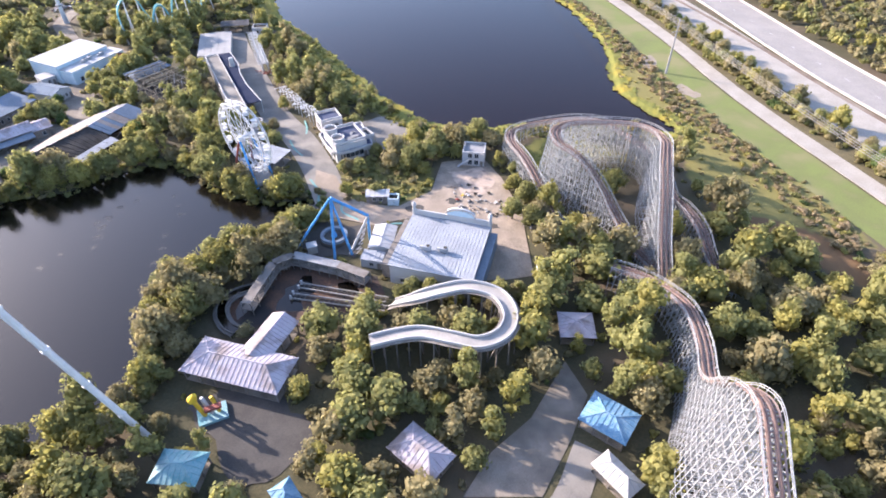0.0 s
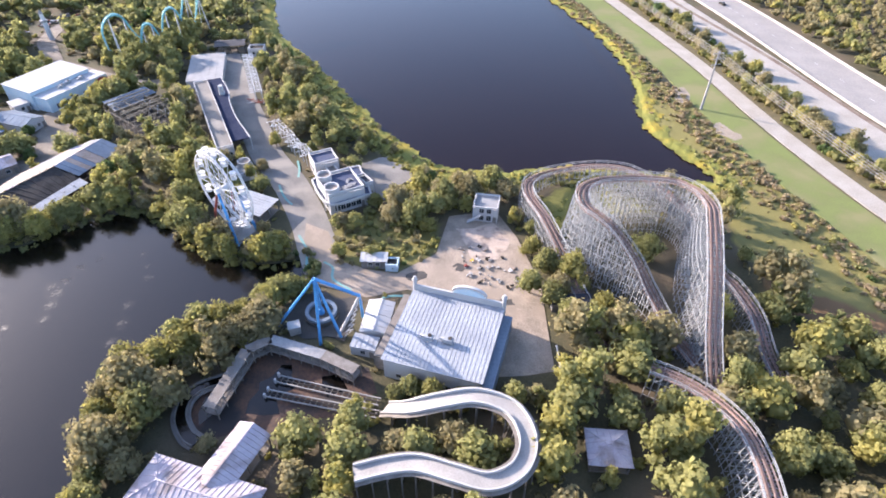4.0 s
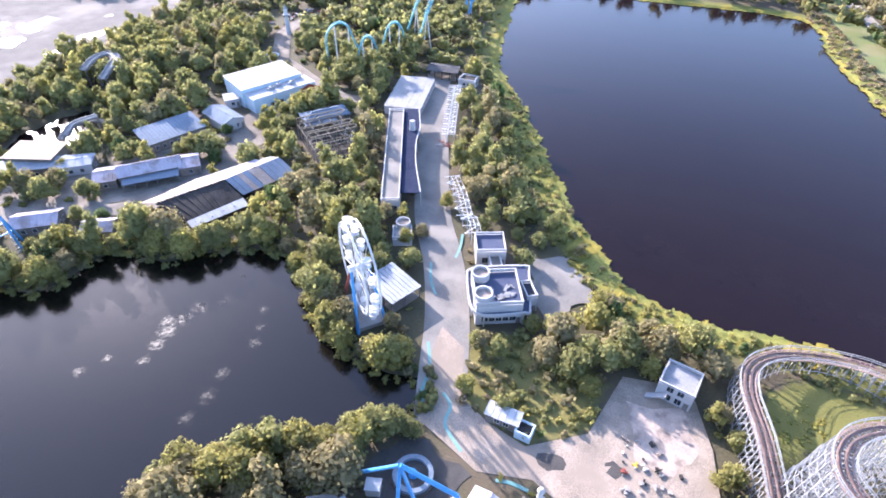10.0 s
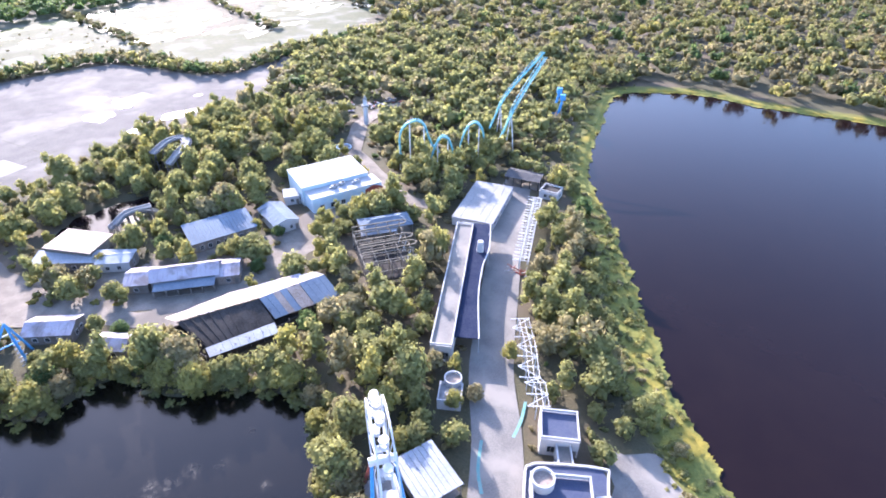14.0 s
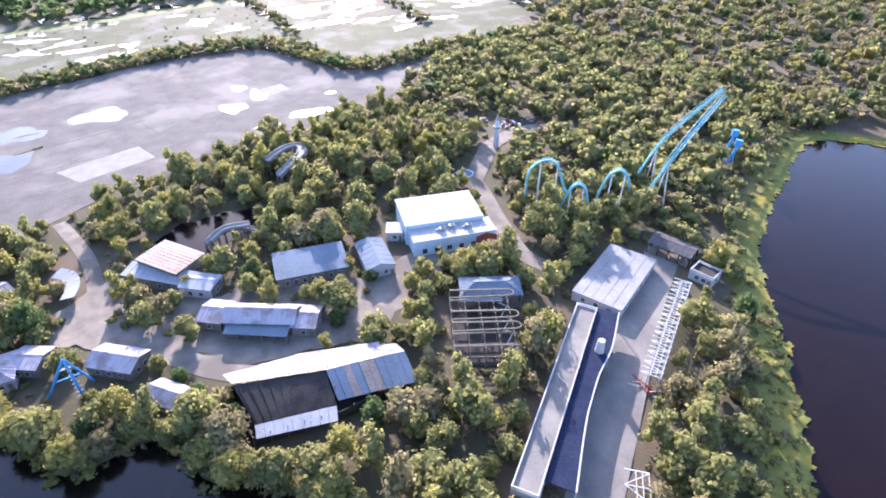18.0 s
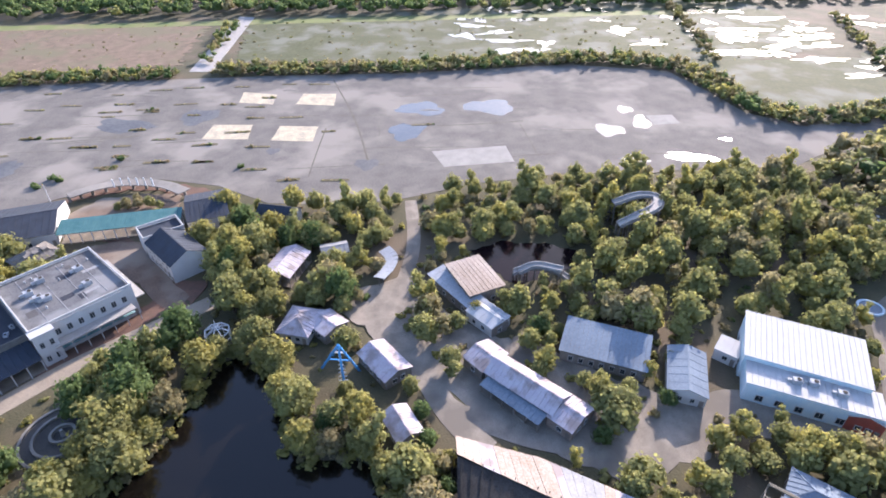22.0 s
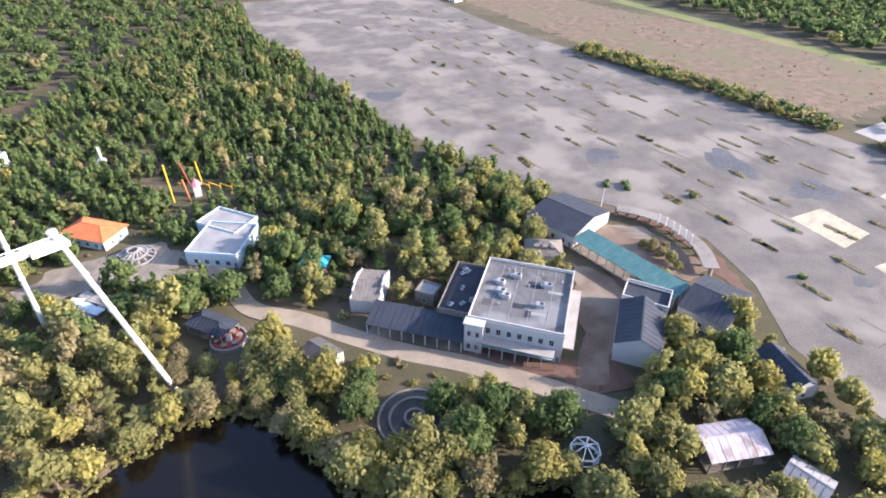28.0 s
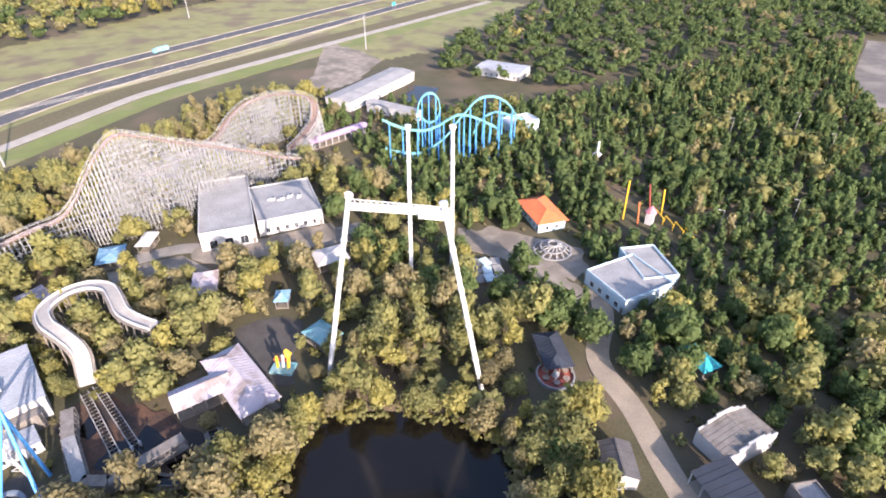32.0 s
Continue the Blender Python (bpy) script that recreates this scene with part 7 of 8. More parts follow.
dx, dy = (-83.2, -22.1)
dm = thing("dome_ride", dx, dy, 0, 0, "collapsed grey steel dome of a spinning ride", "fairground ride")
dm.scale = (1.4, 1.4, 1.2)
for k in range(14):
    a = math.tau * k / 14
    part("rib", Mesh().beam((math.cos(a) * 4.4, math.sin(a) * 4.4, 0), (math.cos(a + 0.5) * 1.2, math.sin(a + 0.5) * 1.2, 2.3), 0.3), M_LIGHTROOF, dm)
for r, z in ((4.4, 0.2), (2.9, 1.3), (1.2, 2.3)):
    part("hoop", Mesh().ring([(math.cos(a) * r, math.sin(a) * r, z) for a in np.linspace(0, math.tau, 21)[:-1]], True, 0.35, 0.3), M_LIGHTROOF, dm)
KEEP_CLEAR.append(([(dx - 5, dy - 5), (dx + 5, dy - 5), (dx + 5, dy + 5), (dx - 5, dy + 5)], 1.3))
FR = (-70.79, 0.12, 10.86, 13.81, -140.57)
fl = thing("flat_ride", FR[0], FR[1], 0, FR[4], "dismantled pale flat ride with blue and white panels", "fairground ride")
for k in range(9):
    part("panel", Mesh().box((k % 3 - 1) * FR[2] / 3.2, (k // 3 - 1) * FR[3] / 3.2, 0.7 + 0.2 * (k % 2), FR[2] / 3.6, FR[3] / 3.6, 0.5, 8 * (k % 4)), (M_LIGHTROOF, M_PALEBLUE, M_CONC)[k % 3], fl)
    part("stand", Mesh().box((k % 3 - 1) * FR[2] / 3.2, (k // 3 - 1) * FR[3] / 3.2, 0.25, 1.2, 1.2, 0.9), M_DARK, fl)
clear_round(FR, 0.4)
kt = thing("play_tower", 0, 0, 0, 0, "play tower with orange masts and a pink pointed roof", "play tower")
for (x, y, z), (x1, y1, z1), m in (((-96.1, -55.43, 0), (-95.86, -55.37, 15.61), M_YELLOW), ((-106.92, -66.47, 0), (-106.15, -66.35, 10.2), M_YELLOW), ((-102.2, -68.37, 0), (-100.4, -68.05, 10.11), M_RED), ((-101.8, -54.47, 0), (-100.87, -54.28, 9.08), M_ORANGE)):
    part("mast", Mesh().tube((x, y, z - .3), (x1, y1, z1), 0.3), m, kt)
px, py = (-104.85, -57.88)
part("pointed_roof", Mesh().tube((px, py, 4.6), (px, py, 7.2), 2.2, 0.1, 8), M_PINK, kt)
part("tower_body", Mesh().box(px, py, 2.2, 2.6, 2.6, 4.8), M_WHITE, kt)
for k in range(4):
    qx, qy = (-109.27, -59.4)
    ex, ey = (-121.28, -52.32)
    f = k / 3
    X, Y = qx + (ex - qx) * f, qy + (ey - qy) * f
    part("climbing_frame", Mesh().beam((X, Y, 0), (X, Y, 2.6), 0.25).beam((X + 4, Y - 5, 0), (X + 4, Y - 5, 2.6), 0.25).beam((X, Y, 2.5), (X + 4, Y - 5, 2.5), 0.35), M_YELLOW, kt)
KEEP_CLEAR.append(([(px - 9, py - 9), (px + 9, py - 9), (px + 9, py + 9), (px - 9, py + 9)], 0.9))
house("service_hall", (70.13, -114.85, 62.95, 16.85, -86.27), 5.4, "long white service hall with a pale roof", "gable", 0.8, M_WHITE, M_LIGHTROOF, 22, 0.3, margin=2.0)
house("service_hall", (37.87, -93.25, 31.3, 6.75, -178.79), 5.0, "white service hall wing with a pale roof", "gable", 0.7, M_WHITE, M_LIGHTROOF, 14, 0.3, margin=2.0)
house("pink_canopy", (40.58, -53.34, 31.84, 6.07, -103.59), 3.4, "long open canopy with a pale pink roof", "gable", 0.7, M_WHITE, M_PINKROOF, 16, 0.3, open_sides=True, margin=2.2)
house("depot", (24.8, -187.94, 29.48, 18.35, -175.29), 4.6, "far white depot with a pale metal roof", "gable", 0.8, M_WHITE, M_METAL, 12, 0.3)
x, y = (-70.1, -97.79)
cn = thing("white_column", x, y, 0, 0, "lone white column above the trees", "column")
part("shaft", Mesh().tube((0, 0, -0.3), (0, 0, 9), 0.7, 0.5), M_STEELWHITE, cn)
part("base", Mesh().box(0, 0, 3.0, 3.2, 3.2, 1.0), M_STEELWHITE, cn)


# ---- steel coasters ----
def steel_track(name, lines, m_rail, m_support, label, gauge=1.1, every=5, low=2.5):
    t = thing(name, 0, 0, 0, 0, label, "roller coaster")
    for line in lines:
        P = [Vector(p) for p in smooth_line(line, 8)]
        side = []
        for i in range(len(P)):
            a = (P[min(i + 1, len(P) - 1)] - P[max(i - 1, 0)])
            h = Vector((a.y, -a.x, 0))
            side.append(h.normalized() if h.length > 0.05 else side[-1] if side else Vector((1, 0, 0)))
        for i in range(1, len(side)):
            if side[i].dot(side[i - 1]) < 0:
                side[i] = -side[i]
        for k in (-0.5, 0.5):
            part("rail", Mesh().pipe([p + s * gauge * k for p, s in zip(P, side)], 0.17, 6), m_rail, t)
        part("spine", Mesh().pipe([p - Vector((0, 0, 0.5)) for p in P], 0.3 if gauge < 2 else 0.45), m_rail, t)
        for i in range(0, len(P), 2):
            part("tie", Mesh().beam(P[i] - side[i] * gauge * 0.6, P[i] + side[i] * gauge * 0.6, 0.28), m_rail, t)
        for i in range(every // 2, len(P), every):
            if P[i].z > low:
                q = P[i] - Vector((0, 0, 0.6))
                for k in (-1, 1):
                    part("support", Mesh().tube(q, (q.x + side[i].x * k * q.z * 0.16, q.y + side[i].y * k * q.z * 0.16, -0.5), 0.26), m_support, t)
    return t


steel_track("looping_coaster", [
    [(6.86, -46.13, 19.18), (2.57, -49.27, 16.59), (-2.19, -52.75, 14.72), (-7.41, -56.57, 14.34), (-11.88, -59.84, 16.25), (-15.74, -62.66, 19.16), (-18.99, -65.04, 20.82), (-22.85, -67.87, 20.24), (-27.36, -71.16, 17.9), (-32.35, -74.82, 14.76)],
    [(6.3, -46.54, 6.43), (0.08, -51.09, 4.15), (-5.87, -55.44, 4.0), (-9.27, -57.93, 6.02), (-14.8, -61.98, 11.61), (-17.69, -64.09, 16.62), (-20.9, -66.44, 21.51), (-25.15, -69.55, 27.23), (-30.22, -73.26, 28.56), (-35.31, -76.98, 25.59), (-38.9, -79.61, 19.88)],
    [(-0.36, -60.84, 19.05), (-1.26, -61.46, 24.04), (-3.29, -62.86, 27.21), (-5.85, -64.63, 27.67), (-8.01, -66.12, 24.97), (-8.39, -66.39, 19.99), (-6.76, -65.26, 15.94), (-4.32, -63.58, 14.94), (-1.93, -61.93, 17.01)],
    [(-17.35, -80.66, 7.1), (-19.44, -81.77, 12.55), (-22.44, -83.37, 15.83), (-26.35, -85.45, 17.28), (-30.81, -87.83, 16.16), (-36.42, -90.81, 14.56)]], M_TURQ, M_BLUE, "turquoise steel looping coaster on blue supports", every=8)
house("coaster_station", (-25.88, -110.16, 16.15, 10.27, -119.77), 5.5, "blue and white coaster station on stilts", "flat", 0.5, M_PALEBLUE, M_WHITE)
steel_track("boomerang_coaster", [
    [(-156.35, 275.31, 6.14), (-156.35, 275.31, 14.44), (-154.29, 276.97, 19.07), (-151.16, 279.48, 20.78), (-148.63, 281.52, 19.03), (-147.26, 282.62, 14.29), (-145.92, 283.7, 10.08), (-143.78, 285.42, 7.05)],
    [(-145.7, 275.5, -2.92), (-143.21, 277.24, 4.6), (-140.97, 278.81, 12.8), (-139.1, 280.13, 16.36), (-136.91, 281.66, 15.73), (-135.5, 282.65, 11.73), (-135.12, 282.91, 6.31)],
    [(-139.49, 292.94, 2.86), (-138.47, 293.54, 9.97), (-136.7, 294.59, 15.86), (-134.36, 295.97, 18.5), (-132.15, 297.27, 17.71), (-130.57, 298.21, 13.98), (-130.8, 298.07, 9.53), (-132.88, 296.84, 6.1)],
    [(-130.42, 312.55, 7.0), (-127.02, 318.62, 22.0), (-129.5, 347, 34.5)],
    [(-140.91, 320.78, 7.0), (-136.38, 326.33, 22.0), (-131.5, 349, 36)]], M_TURQ, M_STEELWHITE, "turquoise steel boomerang coaster with two slanted lift spikes", gauge=2.1, every=13)
for x, y, turn in ((-133.28, 371.51, 30), (-127.5, 363.0, 25)):
    bd = thing("blue_ride_tower", x, y, 0, turn, "blue steel ride tower with white struts", "fairground ride", "blue ride towers")
    part("mast", Mesh().tube((0, 0, -0.3), (2.5, 0, 13), 0.6), M_BLUE, bd)
    part("head", Mesh().box(2.2, 0, 12.5, 2.6, 2.0, 2.6), M_BLUE, bd)
    for k in (-1, 1):
        part("strut", Mesh().beam((k * 3, 2, -0.3), (1.6, 0, 8), 0.3), M_STEELWHITE, bd)
x, y = (-201.95, 304.65)
lt = thing("lighthouse", x, y, 0, 0, "slim white tower above the far trees", "tower")
part("shaft", Mesh().tube((0, 0, -0.3), (0, 0, 12.5), 1.3, 0.9, 14), M_STEELWHITE, lt)
part("gallery", Mesh().tube((0, 0, 9), (0, 0, 9.6), 1.9, 1.9, 14), M_LIGHTROOF, lt)
part("cap", Mesh().tube((0, 0, 12.5), (0, 0, 14.2), 1.1, 0.2, 14), M_LIGHTROOF, lt)
x, y = (-190.33, 276.58)
pool = thing("round_pool", x, y, 0, 0, "small round pool with a pale blue rim", "pool")
part("rim", Mesh().ring([(math.cos(a) * 3.2, math.sin(a) * 3.2, -0.1) for a in np.linspace(0, math.tau, 25)[:-1]], True, 0.6, 0.7), M_PALEBLUE, pool)
part("basin", Mesh().tube((0, 0, -0.1), (0, 0, 0.35), 2.9, None, 24), M_BLUEROOF, pool)
KEEP_CLEAR.append(([(x - 4, y - 4), (x + 4, y - 4), (x + 4, y + 4), (x - 4, y + 4)], 0.5))
rng6 = random.Random(61)
for k, (x, y) in enumerate([(-218.46, 323.42), (-214.31, 324.23), (-216.37, 329.46), (-213.24, 330.5), (-215.48, 336.89), (-212.19, 338.31), (-227.95, 320.95), (-221.95, 313.35), (-232.73, 307.14), (-237.55, 307.11), (-234.96, 314.59), (-204.96, 338.82)]):
    sc = thing("scrap_heap", x, y, 0, rng6.uniform(0, 180), ("heap of dull red ride panels on the midway", "heap of pale ride panels on the midway", "heap of dark scrap on the midway")[k % 3], "scrap", "midway scrap")
    for q in range(5):
        part("panel", Mesh().box(rng6.uniform(-2, 2), rng6.uniform(-1.6, 1.6), 0.3 + 0.25 * q, rng6.uniform(1, 3.2), rng6.uniform(.5, 1.6), 0.3, rng6.uniform(0, 90)), (M_RED, M_WHITE, M_DARK, M_LIGHTROOF, M_PURPLE)[(k + q) % 5], sc)
    KEEP_CLEAR.append(([(x - 3, y - 3), (x + 3, y - 3), (x + 3, y + 3), (x - 3, y + 3)], 0.5))
# ---- car park ----
KEEP_CLEAR.append((LAKE, 1.0))
PUDDLES = []


def puddle(c, a, b, yaw, label, mat, z, rag=1.0):
    rg = random.Random(int(abs(c[0] * 13 + c[1] * 7)))
    ph = [rg.uniform(0, 6) for _ in range(3)]
    pts = []
    for k in range(28):
        t = math.tau * k / 28
        r = 1 + rag * (0.16 * math.sin(3 * t + ph[0]) + 0.1 * math.sin(5 * t + ph[1]) + 0.06 * math.sin(9 * t + ph[2]))
        x, y = math.cos(t) * a * r, math.sin(t) * b * r
        c0, s0 = math.cos(radians(yaw)), math.sin(radians(yaw))
        pts.append((c[0] + x * c0 - y * s0, c[1] + x * s0 + y * c0))
    PUDDLES.append(0)
    tagged(part("puddle", Mesh().prism(pts, 0.0, z + 0.0011 * len(PUDDLES)), mat), label, "puddle", kind="structure")


# Bluish base colour carries part of the sky's reflection; specular is kept low.
M_WET = material("shallow_puddle", (0.065, 0.078, 0.095), 0.18, (0.09, 0.1, 0.112), 0.06, 1, spec=0.13)
M_DAMP = material("damp_asphalt", (0.055, 0.056, 0.06), 0.6, (0.1, 0.097, 0.094), 0.08, 1)
M_REPAIR = material("asphalt_repair", (0.125, 0.116, 0.104), 0.95, (0.165, 0.15, 0.133), 0.25, 1, fine=8, spec=0.12)
M_SLAB = material("worn_concrete_slab", (0.27, 0.255, 0.23), 0.95, (0.2, 0.19, 0.17), 0.2, 1, fine=10, spec=0.12)
M_PATCH = material("cream_slab", (0.46, 0.39, 0.26), 0.9, (0.24, 0.215, 0.17), 0.22, 1, fine=6)
for c, a, b in (((-343.2, 141.62), 12, 9), ((-346.54, 176.86), 13, 10), ((-313.9, 136.16), 8, 10), ((-317.28, 231.73), 7, 7), ((-288.35, 259.44), 11, 4), ((-327.43, 249.44), 4, 9), ((-343.99, 245.44), 4, 5), ((-284.71, 234.7), 6, 2), ((-307.44, 282.48), 2.5, 1.5)):
    puddle(c, a, b, 80, "wide shallow puddle on the asphalt reflecting the sky", M_WET, 0.075)
for c, a, b in (((-318.38, -0.09), 14, 8), ((-330.4, 31.68), 9, 10), ((-279.1, 122.25), 5, 5), ((-272.41, -28.24), 6, 6), ((-291.17, 79.43), 3, 3), ((-269.81, -26.33), 6, 7), ((-206.26, -136.09), 8, 10)):
    puddle(c, a, b, 80, "dark damp stain drying on the asphalt", M_DAMP, 0.068)
for q in ([(-366.44, 42.91), (-362.72, 62.23), (-347.78, 63.8), (-350.17, 45.32)], [(-364.61, 76.16), (-364.58, 94.24), (-346.73, 96.11), (-348.52, 75.94)], [(-320.18, 43.0), (-320.24, 61.73), (-303.31, 64.48), (-303.07, 43.38)], [(-319.33, 75.24), (-318.78, 93.66), (-301.65, 94.63), (-302.26, 75.49)]):
    tagged(part("slab", Mesh().prism(q, 0, 0.09), M_PATCH), "cream concrete slab with worn paint on the car park", "slab", kind="structure")
tagged(part("slab", Mesh().prism([(-292.01, 148.88), (-298.62, 181.55), (-282.55, 184.19), (-277.06, 154.67)], 0, 0.085), M_SLAB), "large pale concrete slab on the car park", "slab", kind="structure")
tagged(part("slab", Mesh().prism([(-335.79, 253.8), (-337.24, 267.25), (-326.3, 267.57), (-323.71, 254.77)], 0, 0.085), M_SLAB), "pale concrete slab on the car park", "slab", kind="structure")
rg = random.Random(21)
ISL = [(-320.03, -125.79), (-321.54, -109.37), (-335.22, -15.38), (-338.81, 2.31), (-297.42, -73.14), (-302.52, -22.16), (-293.14, -5.66), (-273.87, 14.53), (-284.32, 15.29), (-237.19, -34.9), (-278.84, 33.24), (-279.83, 52.55), (-263.87, 92.0), (-310.12, 33.31), (-301.63, -33.86), (-313.12, 99.73), (-264.44, 111.48), (-322.02, 143.64), (-199.85, -175.77), (-215.3, -152.85), (-245.79, -190.99), (-247.75, -162.39), (-286.43, -146.86), (-260.36, -136.83), (-220.43, -104.79), (-222.48, -87.57), (-231.27, -50.44), (-235.82, -33.1), (-251.17, -59.32), (-240.98, -74.59), (-272.84, -90.44), (-268.08, -113.0), (-293.95, -95.71), (-319.56, -105.44), (-311.23, -125.23), (-336.44, -103.97), (-301.56, -35.09), (-292.88, -6.6), (-294.83, 10.76), (-329.05, -13.5), (-346.39, -13.17), (-336.06, 5.29), (-279.19, 34.8), (-279.84, 52.81), (-264.64, 94.19), (-273.05, 76.35), (-272.19, 16.27), (-302.46, 26.47), (-368.79, -3.97), (-337.14, -55.52), (-334.63, -79.21), (-242.65, -220.64), (-242.22, -285.17), (-293.61, -229.13), (-296.26, -189.01), (-226.63, -310.98), (-219.05, -357.68), (-312.33, -182.61)]
bushes = []
for i in range(9):
    for j in range(18):
        x, y = -268 - 15.5 * i + rg.uniform(-4, 4), -330 + 24 * j + rg.uniform(-7, 7) + 6 * (i % 2)
        X, Y = np.array([x]), np.array([y])
        if y < 95 and inside(LOT, X, Y)[0] and edge_distance(LOT, X, Y)[0] > 9 and min(math.hypot(x - a, y - b) for a, b in ISL) > 13 and rg.random() < 0.8:
            ISL.append((x, y))
for k in range(44):
    x, y = rg.uniform(-385, -250), rg.uniform(-330, 270)
    X, Y = np.array([x]), np.array([y])
    if inside(LOT, X, Y)[0] and edge_distance(LOT, X, Y)[0] > 10:
        puddle((x, y), rg.uniform(1.5, 6), rg.uniform(0.8, 2.5), 95 + rg.uniform(-15, 15), "patched darker asphalt on the car park", M_REPAIR, 0.0612)
ISLE_RIM = lambda L, w: [(sx * (L - w) + math.cos(a) * w, math.sin(a) * w) for sx, a0 in ((1, -90), (-1, 90)) for a in np.radians(np.linspace(a0, a0 + 180, 6))]
for x, y in ISL:
    L = rg.uniform(3.5, 6.5)
    isl = thing("planting_island", x, y, 0.05, 95 + rg.uniform(-6, 6), "kerbed planting island with dry weeds on the car park", "planting island", "car park islands")
    part("kerb", Mesh().prism(ISLE_RIM(L, 1.15), -0.1, 0.12), M_REPAIR, isl)
    part("soil", Mesh().prism(ISLE_RIM(L - 0.2, 0.98), -0.05, 0.16), M_DRYWEED, isl)
    n = rg.choice((0, 0, 1, 2, 4))
    for k in range(n + 4):
        o = rg.uniform(-L, L) * 0.85
        a = radians(95)
        bushes.append((x + math.cos(a) * o, y + math.sin(a) * o, -0.2, rg.uniform(0.6, 1.0) if k >= n else rg.uniform(0.9, 1.7), rg.uniform(0.5, 0.9), rg.choice((2, 2, 3, 0, 4))))
for x, y, r in ((-263.3, -1.01, 2.2), (-257.01, -5.12, 1.6), (-275.01, 70.39, 1.8), (-281.54, 16.87, 1.5), (-255.34, -3.02, 1.9), (-261.42, 2.04, 2.3), (-280.92, 17.52, 2), (-258.03, -173.04, 2.2), (-255.15, -181.94, 1.8)):
    bushes.append((x, y, -0.2, r, 1.0, 3))
woods("scrub", bushes, BUSH, "dry weeds and small shrubs on the car park islands", category="scrub")

# ---- highway ----
def lane(name, line, w, z, mat, label, cat="road"):
    pts = [(x, y, -0.3) for x, y in smooth_line(line, 5)]
    tagged(part(name, Mesh().ring(pts, False, w, z + 0.3), mat), label, cat, kind="structure")
    return pts


DIRT = [(84, 406), (109, 291), (117, 239), (120.5, 216), (127, 185), (134, 158), (152, 85), (173, -12), (178, -50), (174, -116), (168, -185)]
far0 = lambda L, d: [(L[0][0] + (L[0][0] - L[1][0]) * d, L[0][1] + (L[0][1] - L[1][1]) * d)] + L + [(L[-1][0] + (L[-1][0] - L[-2][0]) * d, L[-1][1] + (L[-1][1] - L[-2][1]) * d)]
DIRT = far0(DIRT, 3)
lane("verge", [(x - 12.5, y - 3) for x, y in DIRT], 16, 0.03, M_GRASS, "mown green grass verge along the dirt track", "grass")
lane("verge", [(x + 12, y + 3) for x, y in DIRT], 17, 0.02, M_DRYWEED, "dry grass and scrub beside the dirt track", "grass")
lane("road", DIRT, 7.5, 0.08, M_SANDLANE, "pale dirt track beside the highway")
R1 = far0([(116, 408), (129, 340), (141, 278), (155.5, 187), (178, 100), (205, 0), (211, -60), (210, -124), (209, -222)], 4)
MEDIAN = [(117, 415), (126, 372), (131.9, 347), (141.7, 309), (150.4, 269), (154.8, 244.5), (158.6, 223), (163.2, 201), (171, 168)]
R2 = far0([(145, 413), (158, 336), (172, 229), (196, 130), (240, 10), (249, -40), (250, -106), (250, -214)], 4)
lane("median", MEDIAN, 2.4, 0.37, M_REDSAND, "brown littered strip between the carriageways", "median")
for L, k, wide in ((R1, 5, 19), (R2, 4, 23)):
    lane("road", L[:k + 1], wide, 0.35, M_SANDLANE if wide == 19 else M_LANE, "pale sandy frontage lane beside the highway" if wide == 19 else "pale concrete highway carriageway between low barriers")
    lane("road", L[k:], 13, 0.36, M_DARKROAD, "dark asphalt highway carriageway with lane marks")
    for piece, w in ((L[:k + 1], wide + 0.6), (L[k:], 13.6)):
        off = along(smooth_line(piece, 5), w)
        n = len(off) // 2
        for rail in ((off[:n], off[n:]) if wide == 23 or w < 14 else ()):
            tagged(part("guard_rail", Mesh().ring([(x, y, 0.2) for x, y in rail], False, 0.5 if w > 14 else 0.2, 1.1 if w > 14 else 0.7), M_CONC if w > 14 else M_STREET), "low concrete barrier along the highway", "barrier", kind="structure")
    P = [Vector((x, y, 0)) for x, y in smooth_line(L[k:] if wide == 19 else L, 12)]
    dash = Mesh()
    for a, b in zip(P[::2], P[1::2]):
        dd = (b - a).normalized()
        dash.beam(a + Vector((0, 0, 0.37)), a + dd * 3 + Vector((0, 0, 0.37)), 0.2, 0.03)
    tagged(part("lane_mark", dash, M_WHITE), "white broken lane marks on the highway", "road marking", kind="structure")


def vehicle(x, y, yaw, big, mat, label):
    t = thing("truck" if big else "car", x, y, 0.36, yaw, label, "truck" if big else "car", "highway traffic")
    if big:
        part("trailer", Mesh().box(-1.5, 0, 2.2, 9, 2.5, 2.8), mat, t)
        part("cab", Mesh().box(4.6, 0, 1.7, 2.4, 2.4, 2.6), mat, t)
        ws = ((4.4, 1.1), (4.4, -1.1), (-4, 1.1), (-4, -1.1), (-2.8, 1.1), (-2.8, -1.1))
    else:
        part("body", Mesh().box(0, 0, 0.65, 4.4, 1.8, 0.7), mat, t)
        part("cabin", Mesh().add([(-1.5, -.8, 1.0), (1.1, -.8, 1.0), (1.1, .8, 1.0), (-1.5, .8, 1.0), (-1.1, -.65, 1.5), (0.4, -.65, 1.5), (0.4, .65, 1.5), (-1.1, .65, 1.5)], [(4, 5, 6, 7), (0, 1, 5, 4), (1, 2, 6, 5), (2, 3, 7, 6), (3, 0, 4, 7)]), M_PANE, t)
        ws = ((1.4, .85), (1.4, -.85), (-1.4, .85), (-1.4, -.85))
    for wx, wy in ws:
        part("wheel", Mesh().tube((wx, wy - .12, .35), (wx, wy + .12, .35), .36, None, 12), M_DARK, t)


vehicle(250, -100, 92, True, M_TEALROOF, "turquoise lorry on the highway")
